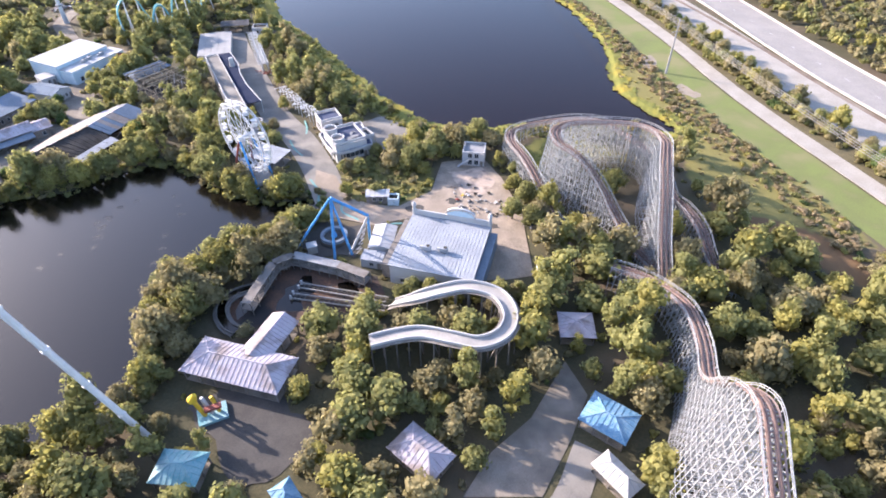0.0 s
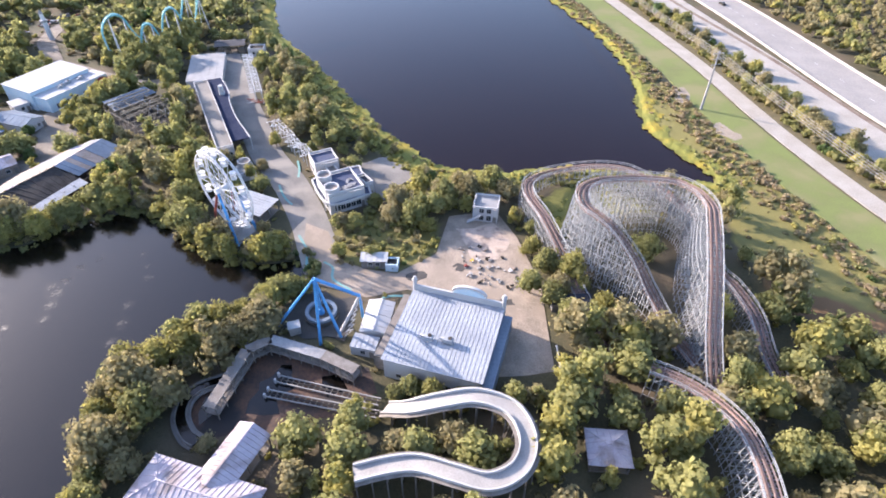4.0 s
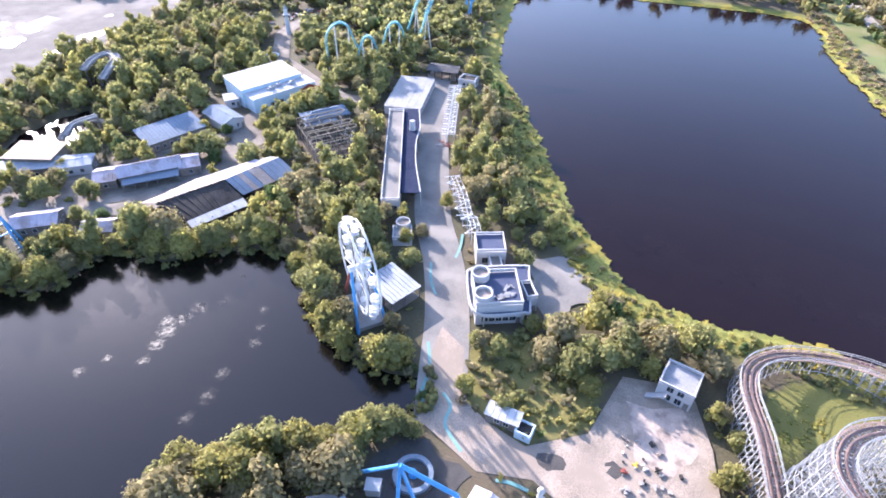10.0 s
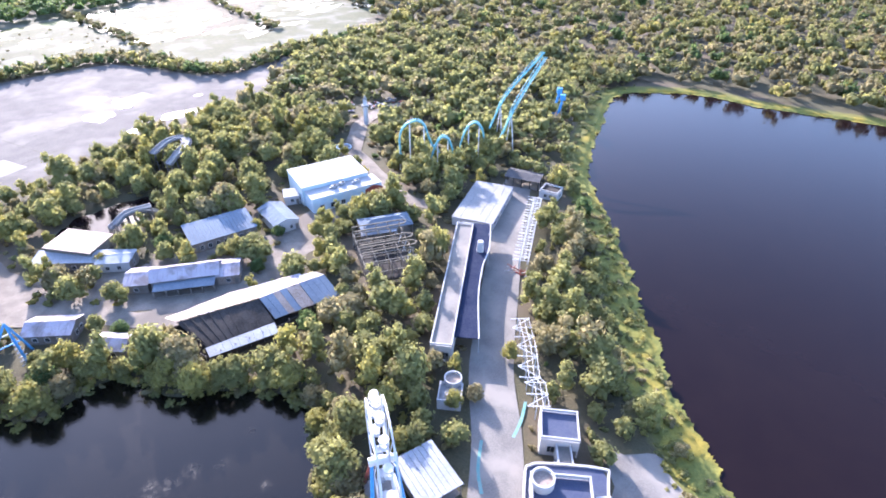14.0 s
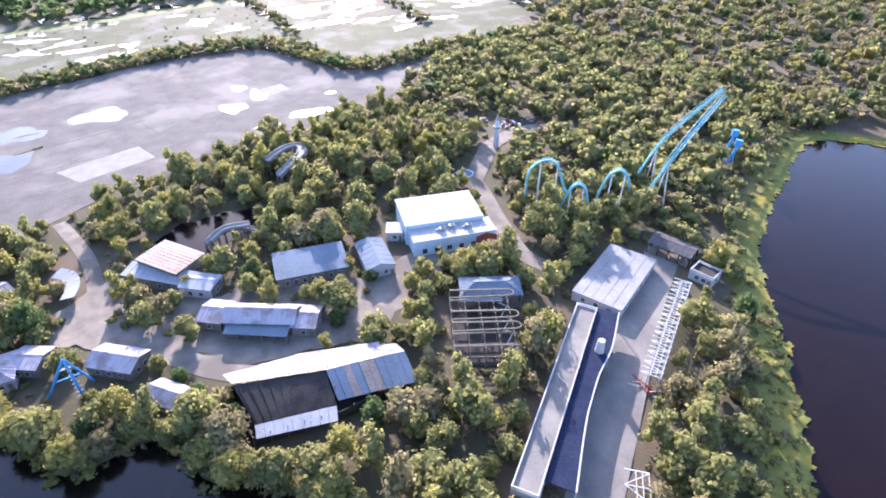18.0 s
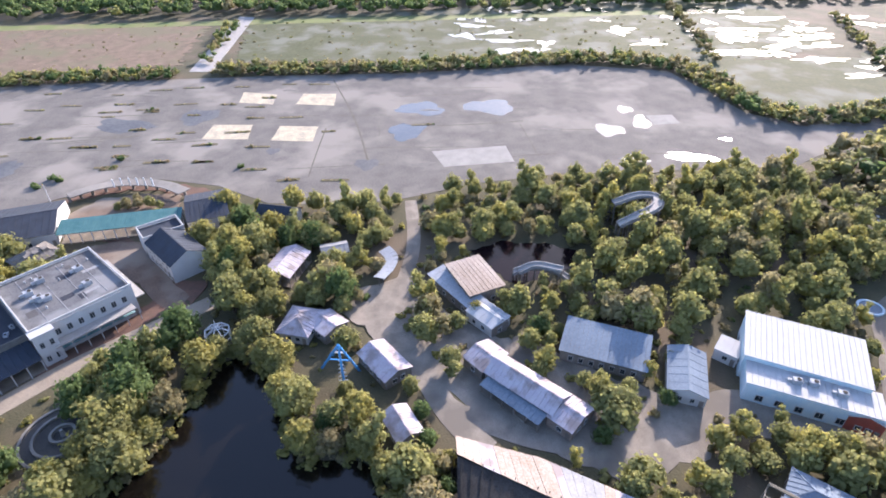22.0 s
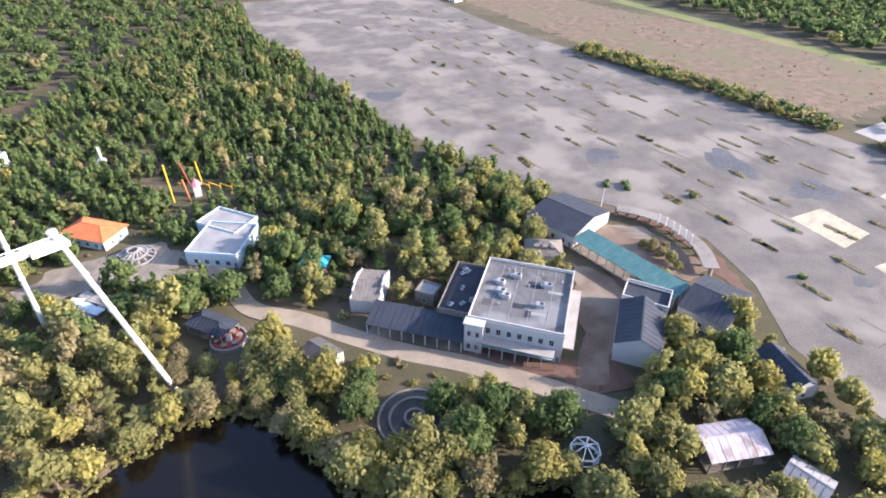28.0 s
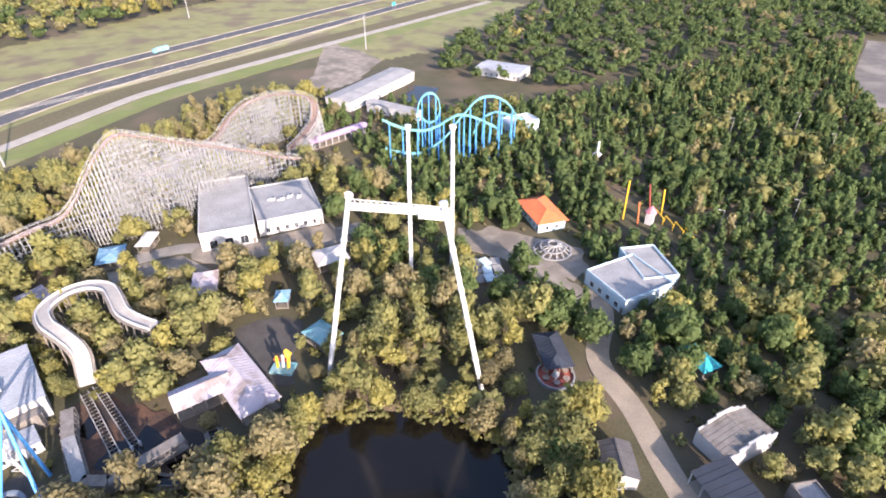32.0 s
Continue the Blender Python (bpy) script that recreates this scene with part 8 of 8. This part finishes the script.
vehicle(152, 367, 100, False, M_DARK, "dark car on the highway")


def utility_pole(x, y, h, label="tall grey steel power pole with cross-arms", arms=3):
    t = thing("power_pole", x, y, 0, 15, label, "power pole", "power poles")
    part("mast", Mesh().tube((0, 0, -0.3), (0, 0, h), 0.5, 0.25, 10), M_LIGHTROOF, t)
    for k in range(arms):
        part("cross_arm", Mesh().beam((-2.2, 0, h - 1 - 2.2 * k), (2.2, 0, h - 1 - 2.2 * k), 0.2), M_LIGHTROOF, t)


for bare in ([(92.6, 255.0), (96.4, 256.2), (97.4, 246.7), (92.5, 240.0), (89.7, 243.4)], [(97.5, 222.3), (101.6, 225.2), (105.0, 212.7), (101.4, 210.9), (97.3, 216.5)]):
    sheet("pavement", bare, -0.2, 0.06, M_SAND, "bare pale sand heap on the lake bank", "sand")
    KEEP_CLEAR.append((bare, 0.3))
PP = [(97.47, 235.75), (140.63, 48.21), (134.71, -185.88), (331.71, -181.91)]
for i, (x, y) in enumerate(PP):
    utility_pole(x, y, 23.5 if i < 3 else 18)
w = Mesh()
for dx in (-2, -0.7, 0.7, 2):
    for (x0, y0), (x1, y1) in zip([(PP[0][0] - 40, PP[0][1] + 260), PP[0], PP[1]], [PP[0], PP[1], PP[2]]):
        for k in range(10):
            f, g = k / 10, (k + 1) / 10
            w.beam((x0 + (x1 - x0) * f + dx, y0 + (y1 - y0) * f, 22 - 12 * f * (1 - f)), (x0 + (x1 - x0) * g + dx, y0 + (y1 - y0) * g, 22 - 12 * g * (1 - g)), 0.09)
tagged(part("power_line", w, M_CONC), "thin power lines sagging between the poles", "power line", kind="structure")

# ---- palms, lamp posts, sign, far houses ----
def frond_mesh():
    """One drooping palm frond with leaflets down both sides."""
    m, P = Mesh(), []
    for k in range(7):
        f = k / 6
        P.append(Vector((2.6 * f, 0, 0.9 * f - 1.7 * f * f)))
    for k, (a, b) in enumerate(zip(P, P[1:])):
        m.beam(a, b, 0.07)
        for sgn in (-1, 1):
            w = 0.75 * math.sin(math.pi * min(1, (k + 0.7) / 6.2)) + 0.1
            q = (a + b) / 2
            m.add([a, b, b + Vector((0.18, sgn * w, -0.28)), a + Vector((0.18, sgn * w, -0.28))], [(0, 1, 2, 3) if sgn < 0 else (3, 2, 1, 0)])
    return m.data("frond", M_LEAF[0])


FROND = frond_mesh()
for k, (x, y, h) in enumerate(((-95.7, 51.0, 5.5), (-79.7, 44.5, 6.0), (-99.5, 48.2, 4.8), (-91.5, 50.5, 4.2), (-86.0, 51.5, 4.6))):
    p = thing("palm_tree", x, y, 0, 40 * k, "small palm with drooping fronds by the lagoon", "palm", "lagoon palms")
    part("trunk", Mesh().tube((0, 0, -0.5), (0.15, 0.1, h), 0.26, 0.19, 9), M_BARK, p)
    for q in range(14):
        fr1 = part("frond", FROND, None, p)
        fr1.matrix_basis = pose(0.15, 0.1, h, 0, -24 * (q % 3), 360 * q / 14)
for x, y in ((-139, -179.7), (-154.7, -159.2), (-113.9, -155.5), (-147.8, -84), (-127.2, -61.8), (-111, -163.3)):
    lamp = thing("street_lamp", x, y, 0, 30, "slim grey lamp post among the evergreens", "street lamp", "car park lamps")
    part("post", Mesh().tube((0, 0, -0.3), (0, 0, 10.5), 0.16, 0.1, 8), M_CONC, lamp)
    part("arm", Mesh().beam((0, 0, 10.4), (1.6, 0, 10.7), 0.12), M_CONC, lamp)
    part("lamp_head", Mesh().box(1.8, 0, 10.68, 0.8, 0.35, 0.18), M_CONC, lamp)
    KEEP_CLEAR.append(([(x - 1, y - 1), (x + 1, y - 1), (x + 1, y + 1), (x - 1, y + 1)], 0.4))
sg = thing("road_sign", 204, -309, 0, 96, "green road sign on two posts beside the highway", "road sign")
for q in (-2.2, 2.2):
    part("post", Mesh().tube((q, 0, -0.3), (q, 0, 5.5), 0.16, 0.16, 8), M_CONC, sg)
part("panel", Mesh().box(0, -0.2, 5.0, 6.5, 0.15, 3.0), M_TEAL, sg)
rgh = random.Random(17)
for i in range(6):
    for j in range(6):
        x, y = -345 - 20 * i + rgh.uniform(-4, 4), -440 + 17 * j - 7 * i + rgh.uniform(-4, 4) + 5 * (i % 2)
        if y > -362 - 0.35 * (x + 345) - 60 and rgh.random() < 0.85:
            wd, dp = rgh.uniform(9, 13), rgh.uniform(8, 10)
            hs1 = thing("far_house", x, y, 0, rgh.choice((10, 100)) + rgh.uniform(-6, 6), "distant small house with a hipped roof", "house", "distant houses")
            part("wall", Mesh().box(0, 0, 1.4, wd, dp, 3.4), (M_WHITE, M_CONC, M_BARE)[i % 3], hs1)
            part("roof", Mesh().add([(-wd / 2 - .4, -dp / 2 - .4, 3.1), (wd / 2 + .4, -dp / 2 - .4, 3.1), (wd / 2 + .4, dp / 2 + .4, 3.1), (-wd / 2 - .4, dp / 2 + .4, 3.1), (-wd / 5, 0, 5.8), (wd / 5, 0, 5.8)], [(0, 1, 5, 4), (1, 2, 5), (2, 3, 4, 5), (3, 0, 4), (3, 2, 1, 0)]), (M_GREYROOF, M_RUST, M_LIGHTROOF, M_DUSK)[(i + j) % 4], hs1)
            clear_round((x, y, wd, dp, 0), 0.8)

# ---- far land ----
sheet("field", [(-369.94, -183.89), (-414.3, -14.86), (-520.64, -32.29), (-511.34, -160.29), (-463.43, -275.85), (-440, -420), (-350, -420)], -0.3, 0.04, M_BROWNFIELD, "dry brown field beyond the car park", "field")
sheet("field", [(-425, 20), (-432, 345), (-470, 420), (-640, 430), (-540, -8)], -0.3, 0.04, M_WETFIELD, "pale wet meadow with standing water", "field")
sheet("field", [(-345, 312), (-428, 300), (-440, 420), (-620, 620), (-420, 640), (-350, 440)], -0.3, 0.045, M_WETFIELD, "flooded pale marsh beyond the car park", "field")
M_GLINT = material("standing_water", (0.03, 0.03, 0.025), 0.14, (0.05, 0.05, 0.04), 0.1, 1, bump=0.02, bump_scale=1.5, spec=0.5)
rg = random.Random(77)
for k in range(80):
    u = rg.random()
    c = (rg.uniform(-585, -445), rg.uniform(150, 415)) if k < 36 else (rg.uniform(-560, -400), rg.uniform(330, 560))
    puddle(c, rg.uniform(4, 15), rg.uniform(3, 7), rg.uniform(60, 120), "flooded patch of standing water in the meadow", M_GLINT, 0.08, 2.4)
sheet("road", [(-402, -2), (-402, 12), (-545, -5), (-548, -18)], -0.3, 0.09, M_CONC, "pale access road leading off the car park", "road")
lane("verge", [(-491.13, -303.09), (-538.01, 73.34), (-577.38, 398.68)], 16, 0.06, M_GRASS, "green levee bank in the distance", "grass")


def far_woods(area, spacing, seed, rmin, rmax, weights, label):
    woods("woods", scatter(area, spacing, seed, rmin, rmax, weights), FAR, label)


def belt(line, w):
    return along(smooth_line(line, 3), w)


far_woods(belt([(-359.9, -174.01), (-382.31, -74.94), (-394.02, -5.48)], 17), 3.8, 31, 2.2, 4.0, (4, 1, 2, 3), "hedge of trees along the far edge of the car park")
far_woods(belt([(-400, 15), (-408, 133), (-427, 229), (-415, 292), (-374, 304), (-345, 312), (-330, 330), (-340, 392)], 17), 3.8, 32, 2.2, 4.2, (4, 1, 2, 3), "hedge of trees along the far edge of the car park")
far_woods(belt([(-530, -15), (-470, -5), (-415, 4)], 10), 7, 33, 2.5, 4, (4, 1, 2, 3), "trees along the access road")
far_woods([(-510, -420), (-522, -300), (-552, 73), (-595, 399), (-640, 640), (-760, 640), (-720, 73), (-680, -420)], 11.5, 55, 5, 7.5, (1, 0, 0.5, 9), "flat green woods behind the levee")
far_woods([(-680, -420), (-720, 73), (-760, 640), (-1000, 900), (-1400, 300), (-1300, -500), (-800, -700)], 24, 34, 10, 15, (1, 0, 0.5, 9), "far flat woods to the horizon")
far_woods([(-330, 480), (-620, 640), (-760, 760), (-300, 900), (200, 860), (320, 640), (150, 540), (105, 480), (88, 430), (66, 405), (50, 462), (-100, 462), (-130, 420)], 12.5, 35, 4.5, 7.5, (5, 0.6, 3.5, 2), "far woods beyond the lake")
far_woods([(150, 480), (160, 413), (173, 337), (187, 230), (212, 130), (262, 50), (340, 20), (270, 480)], 6, 38, 2.4, 4.4, (3, 1, 6, 1), "dry brush and young woods beside the highway")
far_woods([(270, 480), (340, 0), (380, -350), (900, -500), (1000, 500)], 18, 36, 6, 10.5, (5, 1, 3, 3), "woods beyond the highway")
far_woods([(-330, -425), (-165, -425), (-90, -310), (-20, -175), (55, -160), (90, -230), (100, -480), (-100, -1000), (-600, -900), (-520, -430)], 12, 37, 4.5, 7, (1, .1, .6, 8), "far pine woods south of the park")
far_woods(belt([(-425, 320), (-500, 335), (-600, 345)], 9), 5, 51, 2, 3.6, (3, 1, 4, 2), "hedge across the flooded meadow")
far_woods(belt([(-400, 420), (-470, 440), (-560, 470)], 9), 5, 52, 2, 3.6, (3, 1, 4, 2), "hedge across the flooded meadow")
BROWN = [(-369.94, -183.89), (-414.3, -14.86), (-520.64, -32.29), (-511.34, -160.29), (-463.43, -275.85), (-440, -420), (-350, -420)]
woods("scrub", scatter(BROWN, 13, 53, 0.4, 1.3, (1, 0.5, 6, 0.2, 4), low=0.5, high=0.9) + scatter([(-425, 20), (-432, 345), (-560, 345), (-530, -8)], 12, 54, 0.4, 1.6, (3, 2, 4, 1, 3), low=0.5, high=0.9), BUSH, "scattered dry shrubs on the fields", category="scrub")
# brush in the marsh and along the track
KEEP_SAVE = list(KEEP_CLEAR)
KEEP_CLEAR[:] = [(LAKE, 0.3)]
TRACKSIDE = [p for p in DIRT if p[1] > 60]
woods("scrub", scatter(MARSH, 5.5, 41, 0.5, 1.2, (3, 2, 3, 0.1, 4), low=0.4, high=0.8) + scatter(belt([(x - 27, y - 6) for x, y in TRACKSIDE], 13), 2.9, 42, 0.9, 2.1, (2, 1, 3, 0.1, 9), low=0.6, high=1.0), BUSH, "low tan brush and weeds in the marsh", category="scrub")
woods("scrub", scatter(belt([(x + 10.5, y + 4) for x, y in TRACKSIDE], 9), 2.8, 43, 1.4, 3.0, (5, 1, 4, 2), gaps=0.5), BUSH, "bushy hedge between the dirt track and the highway", category="scrub")
woods("woods", scatter(belt([(x + 12.0, y + 4) for x, y in TRACKSIDE], 11), 5.2, 49, 2.2, 4.6, (5, 1, 5, 2), gaps=0.35), BROAD, "loose row of trees between the dirt track and the highway")
woods("scrub", scatter(MEADOW, 2.9, 44, 0.8, 2.0, (5, 3, 4, 0.3, 1)) + scatter(along([tuple(p) for p in LAKE[:44]], 24), 2.6, 47, 0.6, 1.6, (5, 3, 3, 0), low=0.6), BUSH, "low green shrubs behind the lake shore", category="scrub")
KEEP_CLEAR[:] = []
def weed_mat(step=0.6):
    """Floating weeds along the lake: one uneven sheet that follows the bank and reaches out over the water with a ragged rim."""
    L = np.array(LAKE)
    X, Y = np.meshgrid(np.arange(L[:, 0].min() - 14, L[:, 0].max() + 14, step), np.arange(L[:, 1].min() - 14, L[:, 1].max() + 14, step), indexing="ij")
    rng = np.random.RandomState(9)
    d = edge_distance(LAKE, X, Y) * np.where(inside(LAKE, X, Y), 1, -1)
    rag = 1.3 * np.sin(X * 0.35 + 2 * np.sin(Y * 0.21)) * np.sin(Y * 0.31 + X * 0.11) + 0.7 * np.sin(X * 0.9 + Y * 0.7) * np.sin(Y * 1.3) + rng.uniform(-0.35, 0.35, X.shape)
    back = np.where((X < 20) & (Y < 300), 9.0, 5.5)
    keep = (d < 1.6 + rag) & (d > -back + 1.5 * rag)
    X = X + rng.uniform(-0.4, 0.4, X.shape) * step
    Y = Y + rng.uniform(-0.4, 0.4, X.shape) * step
    Z = np.clip(-d * 0.45 - 0.75, -0.66, 0) + 0.12 + 0.1 * np.sin(X * 1.7 + Y) * np.sin(Y * 1.9) + rng.uniform(0, 0.16, X.shape)
    i = np.arange(X.size).reshape(X.shape)
    f = np.stack([i[:-1, :-1], i[1:, :-1], i[1:, 1:], i[:-1, 1:]], -1)
    f = f[keep[:-1, :-1] & keep[1:, :-1] & keep[1:, 1:] & keep[:-1, 1:]]
    used, inv = np.unique(f.reshape(-1), return_inverse=True)
    V = np.stack([X, Y, Z], -1).reshape(-1, 3)[used]
    ob = new("floating_weeds", bulk("floating_weeds", V, inv.reshape(-1, 4), [M_MAT[0]], True))
    tagged(ob, "yellow-green floating weed mat along the lake shore", "weeds", kind="stuff")


weed_mat()
woods("scrub", scatter(COVE, 2.4, 48, 0.7, 1.4, (6, 4), low=0.2, high=0.4), MOUND, "yellow-green weeds inside the coaster turn", M_MAT, "weeds")
woods("scrub", scatter(along(grown(LAGOON, 0.6) + grown(LAGOON, 0.6)[:1], 5), 2.1, 46, 1.0, 2.1, (5, 3, 2, 1)), BUSH, "low shrubs overhanging the lagoon bank", category="scrub")
KEEP_CLEAR[:] = KEEP_SAVE
# ---- woods ----
for poly, m in ((LAGOON, 0.1), (LAKE, 2.0), (LOT, 0.9)):
    KEEP_CLEAR.append((poly, m))
KEEP_CLEAR.append((MARSH, 0.0)), KEEP_CLEAR.append((MEADOW, 0.3)), KEEP_CLEAR.append((COVE, 0.4)), KEEP_CLEAR.append((DRY, 0.0))
for ob in list(scene.objects):
    if ob.name.split(".")[0] in ("road", "path", "plaza", "pavement") and ob.data and len(ob.data.vertices) < 700:
        V = [ob.matrix_world @ v.co for v in ob.data.vertices]
        if ob.name.split(".")[0] in ("road", "path"):
            n = len(V) // 4
            if n > 3:
                KEEP_CLEAR.append(([(V[4 * i].x, V[4 * i].y) for i in range(n)] + [(V[4 * i + 1].x, V[4 * i + 1].y) for i in reversed(range(n))], 0.75))
        elif len(V) < 260:
            n = len(V) // 2
            KEEP_CLEAR.append(([(v.x, v.y) for v in V[:n]], 0.45))
PARK = [(-236, -12), (-215, 10), (-240, 66), (-247, 120), (-253, 141), (-265, 170), (-275, 230), (-280, 300), (-310, 345), (-335, 390), (-330, 480), (-120, 480), (-100, 330), (-70, 280), (-35, 225), (-15, 203), (15, 192), (78, 188), (90, 150), (112, 130), (120, 80), (120, 20), (118, -60), (90, -100), (20, -110), (-30, -160), (-90, -300), (-160, -415), (-172, -240), (-194, -90), (-210, -54)]
spots = scatter(PARK, 6.0, 5, 2.5, 6.2, (6, 1.6, 4.0, 0.9), gaps=0.22)
rng = random.Random(3)
near, rest = [], []
for q in spots:
    x, y, z, r, h, leaf = q
    if y < 20 and x < 10 and rng.random() < 0.4:
        leaf = 3
    elif x > 20 and y < 190 and leaf == 3:
        leaf = 2
    elif x < -75 and leaf == 2 and rng.random() < 0.6:
        leaf = 0
    q = (x, y, z, r, h, int(leaf))
    dl = edge_distance(LAGOON, np.array([x]), np.array([y]))[0]
    (near if dl < 22 and len(near) < 140 else rest).append(q)
picked = [(28.5, 121.0), (38.5, 117.5), (30.5, 112.0), (40.5, 107.5), (27.2, 130.8), (36.8, 124.8), (52.6, 145.4), (22.8, 156.1), (20.7, 146.1), (27.6, 139.0), (25.4, 127.4), (18.9, 160.6), (30.6, 136.6), (-9.6, 161.9), (-2.2, 168.2), (-18.1, 168.2), (5.0, 171.9), (11.6, 176.4), (15.9, 173.3), (-3.4, 98.9), (2.2, 98.2), (-8.1, 100.2), (8.2, 97.6), (0.4, 97.0), (-11.07, 98.96), (-31.59, 157.0), (-30.78, 144.74), (-28.04, 156.28), (-11.52, 158.44), (-6.7, 155.58), (-17.87, 160.01), (-43.85, 120.77), (-67.85, 104.19), (-63.98, 106.08), (-54.84, 110.11), (-68.94, 90.35), (-65.26, 95.51), (-63.97, 87.68), (-40.17, 129.84), (-46.53, 114.15), (-58.87, 108.15), (-21.7, 143.51), (-33.25, 157.31), (-63.37, 203.74), (-54.06, 153.61), (-71.77, 151.25), (-54.79, 143.42), (-47.41, 146.18), (-35.92, 130.4), (-41.4, 128.35), (-44.47, 124.29), (-49.33, 113.05), (-54.69, 109.8), (-57.56, 105.09), (-65.15, 103.46), (-68.67, 98.63), (-73.48, 178.04), (-65.76, 182.38), (-63.69, 187.57), (-23.4, 167.22), (-16.34, 167.75), (-10.55, 181.02), (24.74, 139.37), (19.97, 131.6), (-156.02, 133.74), (-150.28, 137.3), (-141.88, 139.86), (-142.89, 153.53), (-135.84, 154.89), (-138.05, 157.78), (-132.29, 151.89), (-131.73, 157.8), (-177.5, 186.66), (-163.75, 206.58), (-168.05, 213.83), (-155.38, 208.75), (-165.8, 158.53), (-156.19, 192.71), (-151.47, 196.42), (-144.67, 191.38), (-184.46, 174.86), (-185.05, 164.94), (-205.45, 122.93), (-190.11, 127.08), (-181.18, 104.78), (-141.0, 233.0), (-140.91, 239.96), (-114.31, 183.09), (-114.09, 195.69), (-124.85, 149.06), (-126.1, 153.22), (-177.84, 181.65), (-137.44, 249.91), (-165.25, 115.34), (-155.6, 122.04), (-147.14, 131.73)]
oaks = [(-212.0, 88.4), (-226.4, 88.2), (-211.5, 97.9), (-216.7, 105.5), (-225.4, 98.1), (-202.3, 92.2), (-217.5, 112.8), (-134.77, 61.25), (-131.87, 68.08), (-151.91, 86.04), (-160.69, 81.51), (-168.76, 86.19), (-173.94, 88.34), (-150.4, 74.11), (-118.82, 50.65), (-109.5, 11.31), (-89.91, 12.34), (-216.45, 77.74), (-216.36, 86.98), (-238.48, 77.93), (-207.14, 20.93)]
for k, (x, y) in enumerate(picked):
    X, Y = np.array([x]), np.array([y])
    room = min(edge_distance(list(q), X, Y)[0] for q, m in KEEP_CLEAR if q is not LAGOON)
    tree(x, y, rng.uniform(3.3, 4.6) if 24 < x < 42 and y < 145 else min(rng.uniform(3.3, 5.2), max(2.7, room * 1.15)), "broad", (0, 1, 2, 0, 2, 1, 0)[k % 7] if x > -75 else (0, 1, 0, 3)[k % 4], rng)
for x, y in [(-240.31, 37.06), (-241.11, 39.83), (-241.87, 43.79), (-242.6, 47.61), (-242.52, 51.15), (-244.49, 37.73), (-245.2, 41.78)]:
    tree(x, y, rng.uniform(1.6, 2.4), "broad", rng.choice((0, 2)), rng)
for x, y in oaks:
    tree(x, y, rng.uniform(4.6, 6.0), "broad", 3 if x > -200 else rng.choice((0, 1, 3)), rng)
for x, y, z, r, h, leaf in near:
    if leaf == 3 and rng.random() < 0.6:
        leaf = 1
    tree(x, y, r, "broad" if rng.random() < 0.75 else "tall", leaf, rng)
shore = grown(LAGOON, 1.5)
last = None
for x, y in shore:
    if last and math.hypot(x - last[0], y - last[1]) < 4.9:
        continue
    last = (x, y)
    x, y = x + rng.uniform(-1.2, 1.2), y + rng.uniform(-1.2, 1.2)
    X, Y = np.array([x]), np.array([y])
    if not any(q is not LAGOON and (inside(list(q), X, Y)[0] or edge_distance(list(q), X, Y)[0] < 2.0) for q, m in KEEP_CLEAR):
        tree(x, y, rng.uniform(2.7, 4.8), "broad", rng.choice((0, 1, 1, 2)), rng)
south = [q for q in rest if q[1] < -25 and q[0] < 60]
southern = set(south)
outer = [(*q[:5], 0 if q[5] == 1 else q[5]) for q in rest if q[1] > 300]
rest = [q for q in rest if q[1] <= 300 and q not in southern]
woods("woods", outer, FAR, "far broadleaf woods at the edge of the park")
YOUNG = [(-236, -12), (-215, 10), (-150, 8), (-120, 20), (-95, 5), (10, -40), (60, -60), (90, -100), (20, -110), (-30, -160), (-90, -300), (-160, -415), (-172, -240), (-194, -90), (-210, -54)]
woods("woods", scatter(YOUNG, 4.7, 6, 1.8, 3.5, (1.0, 0.1, 0.4, 9), gaps=0.3, low=0.75, high=1.15), CONE, "deep green pointed young evergreens south of the midway")
woods("woods", [(*q[:5], 3 if rng.random() < 0.5 else 0) for q in south if rng.random() < 0.25], FAR, "scattered broadleaf trees among the evergreens")
woods("woods", rest, BROAD + TALL, "dense overgrown broadleaf woods between the rides")
woods("scrub", scatter(PARK, 6.4, 7, 0.8, 2.1, (4, 2, 5, 1, 1.5), low=0.6, high=1.1), BUSH, "dry undergrowth between the trees", category="scrub")
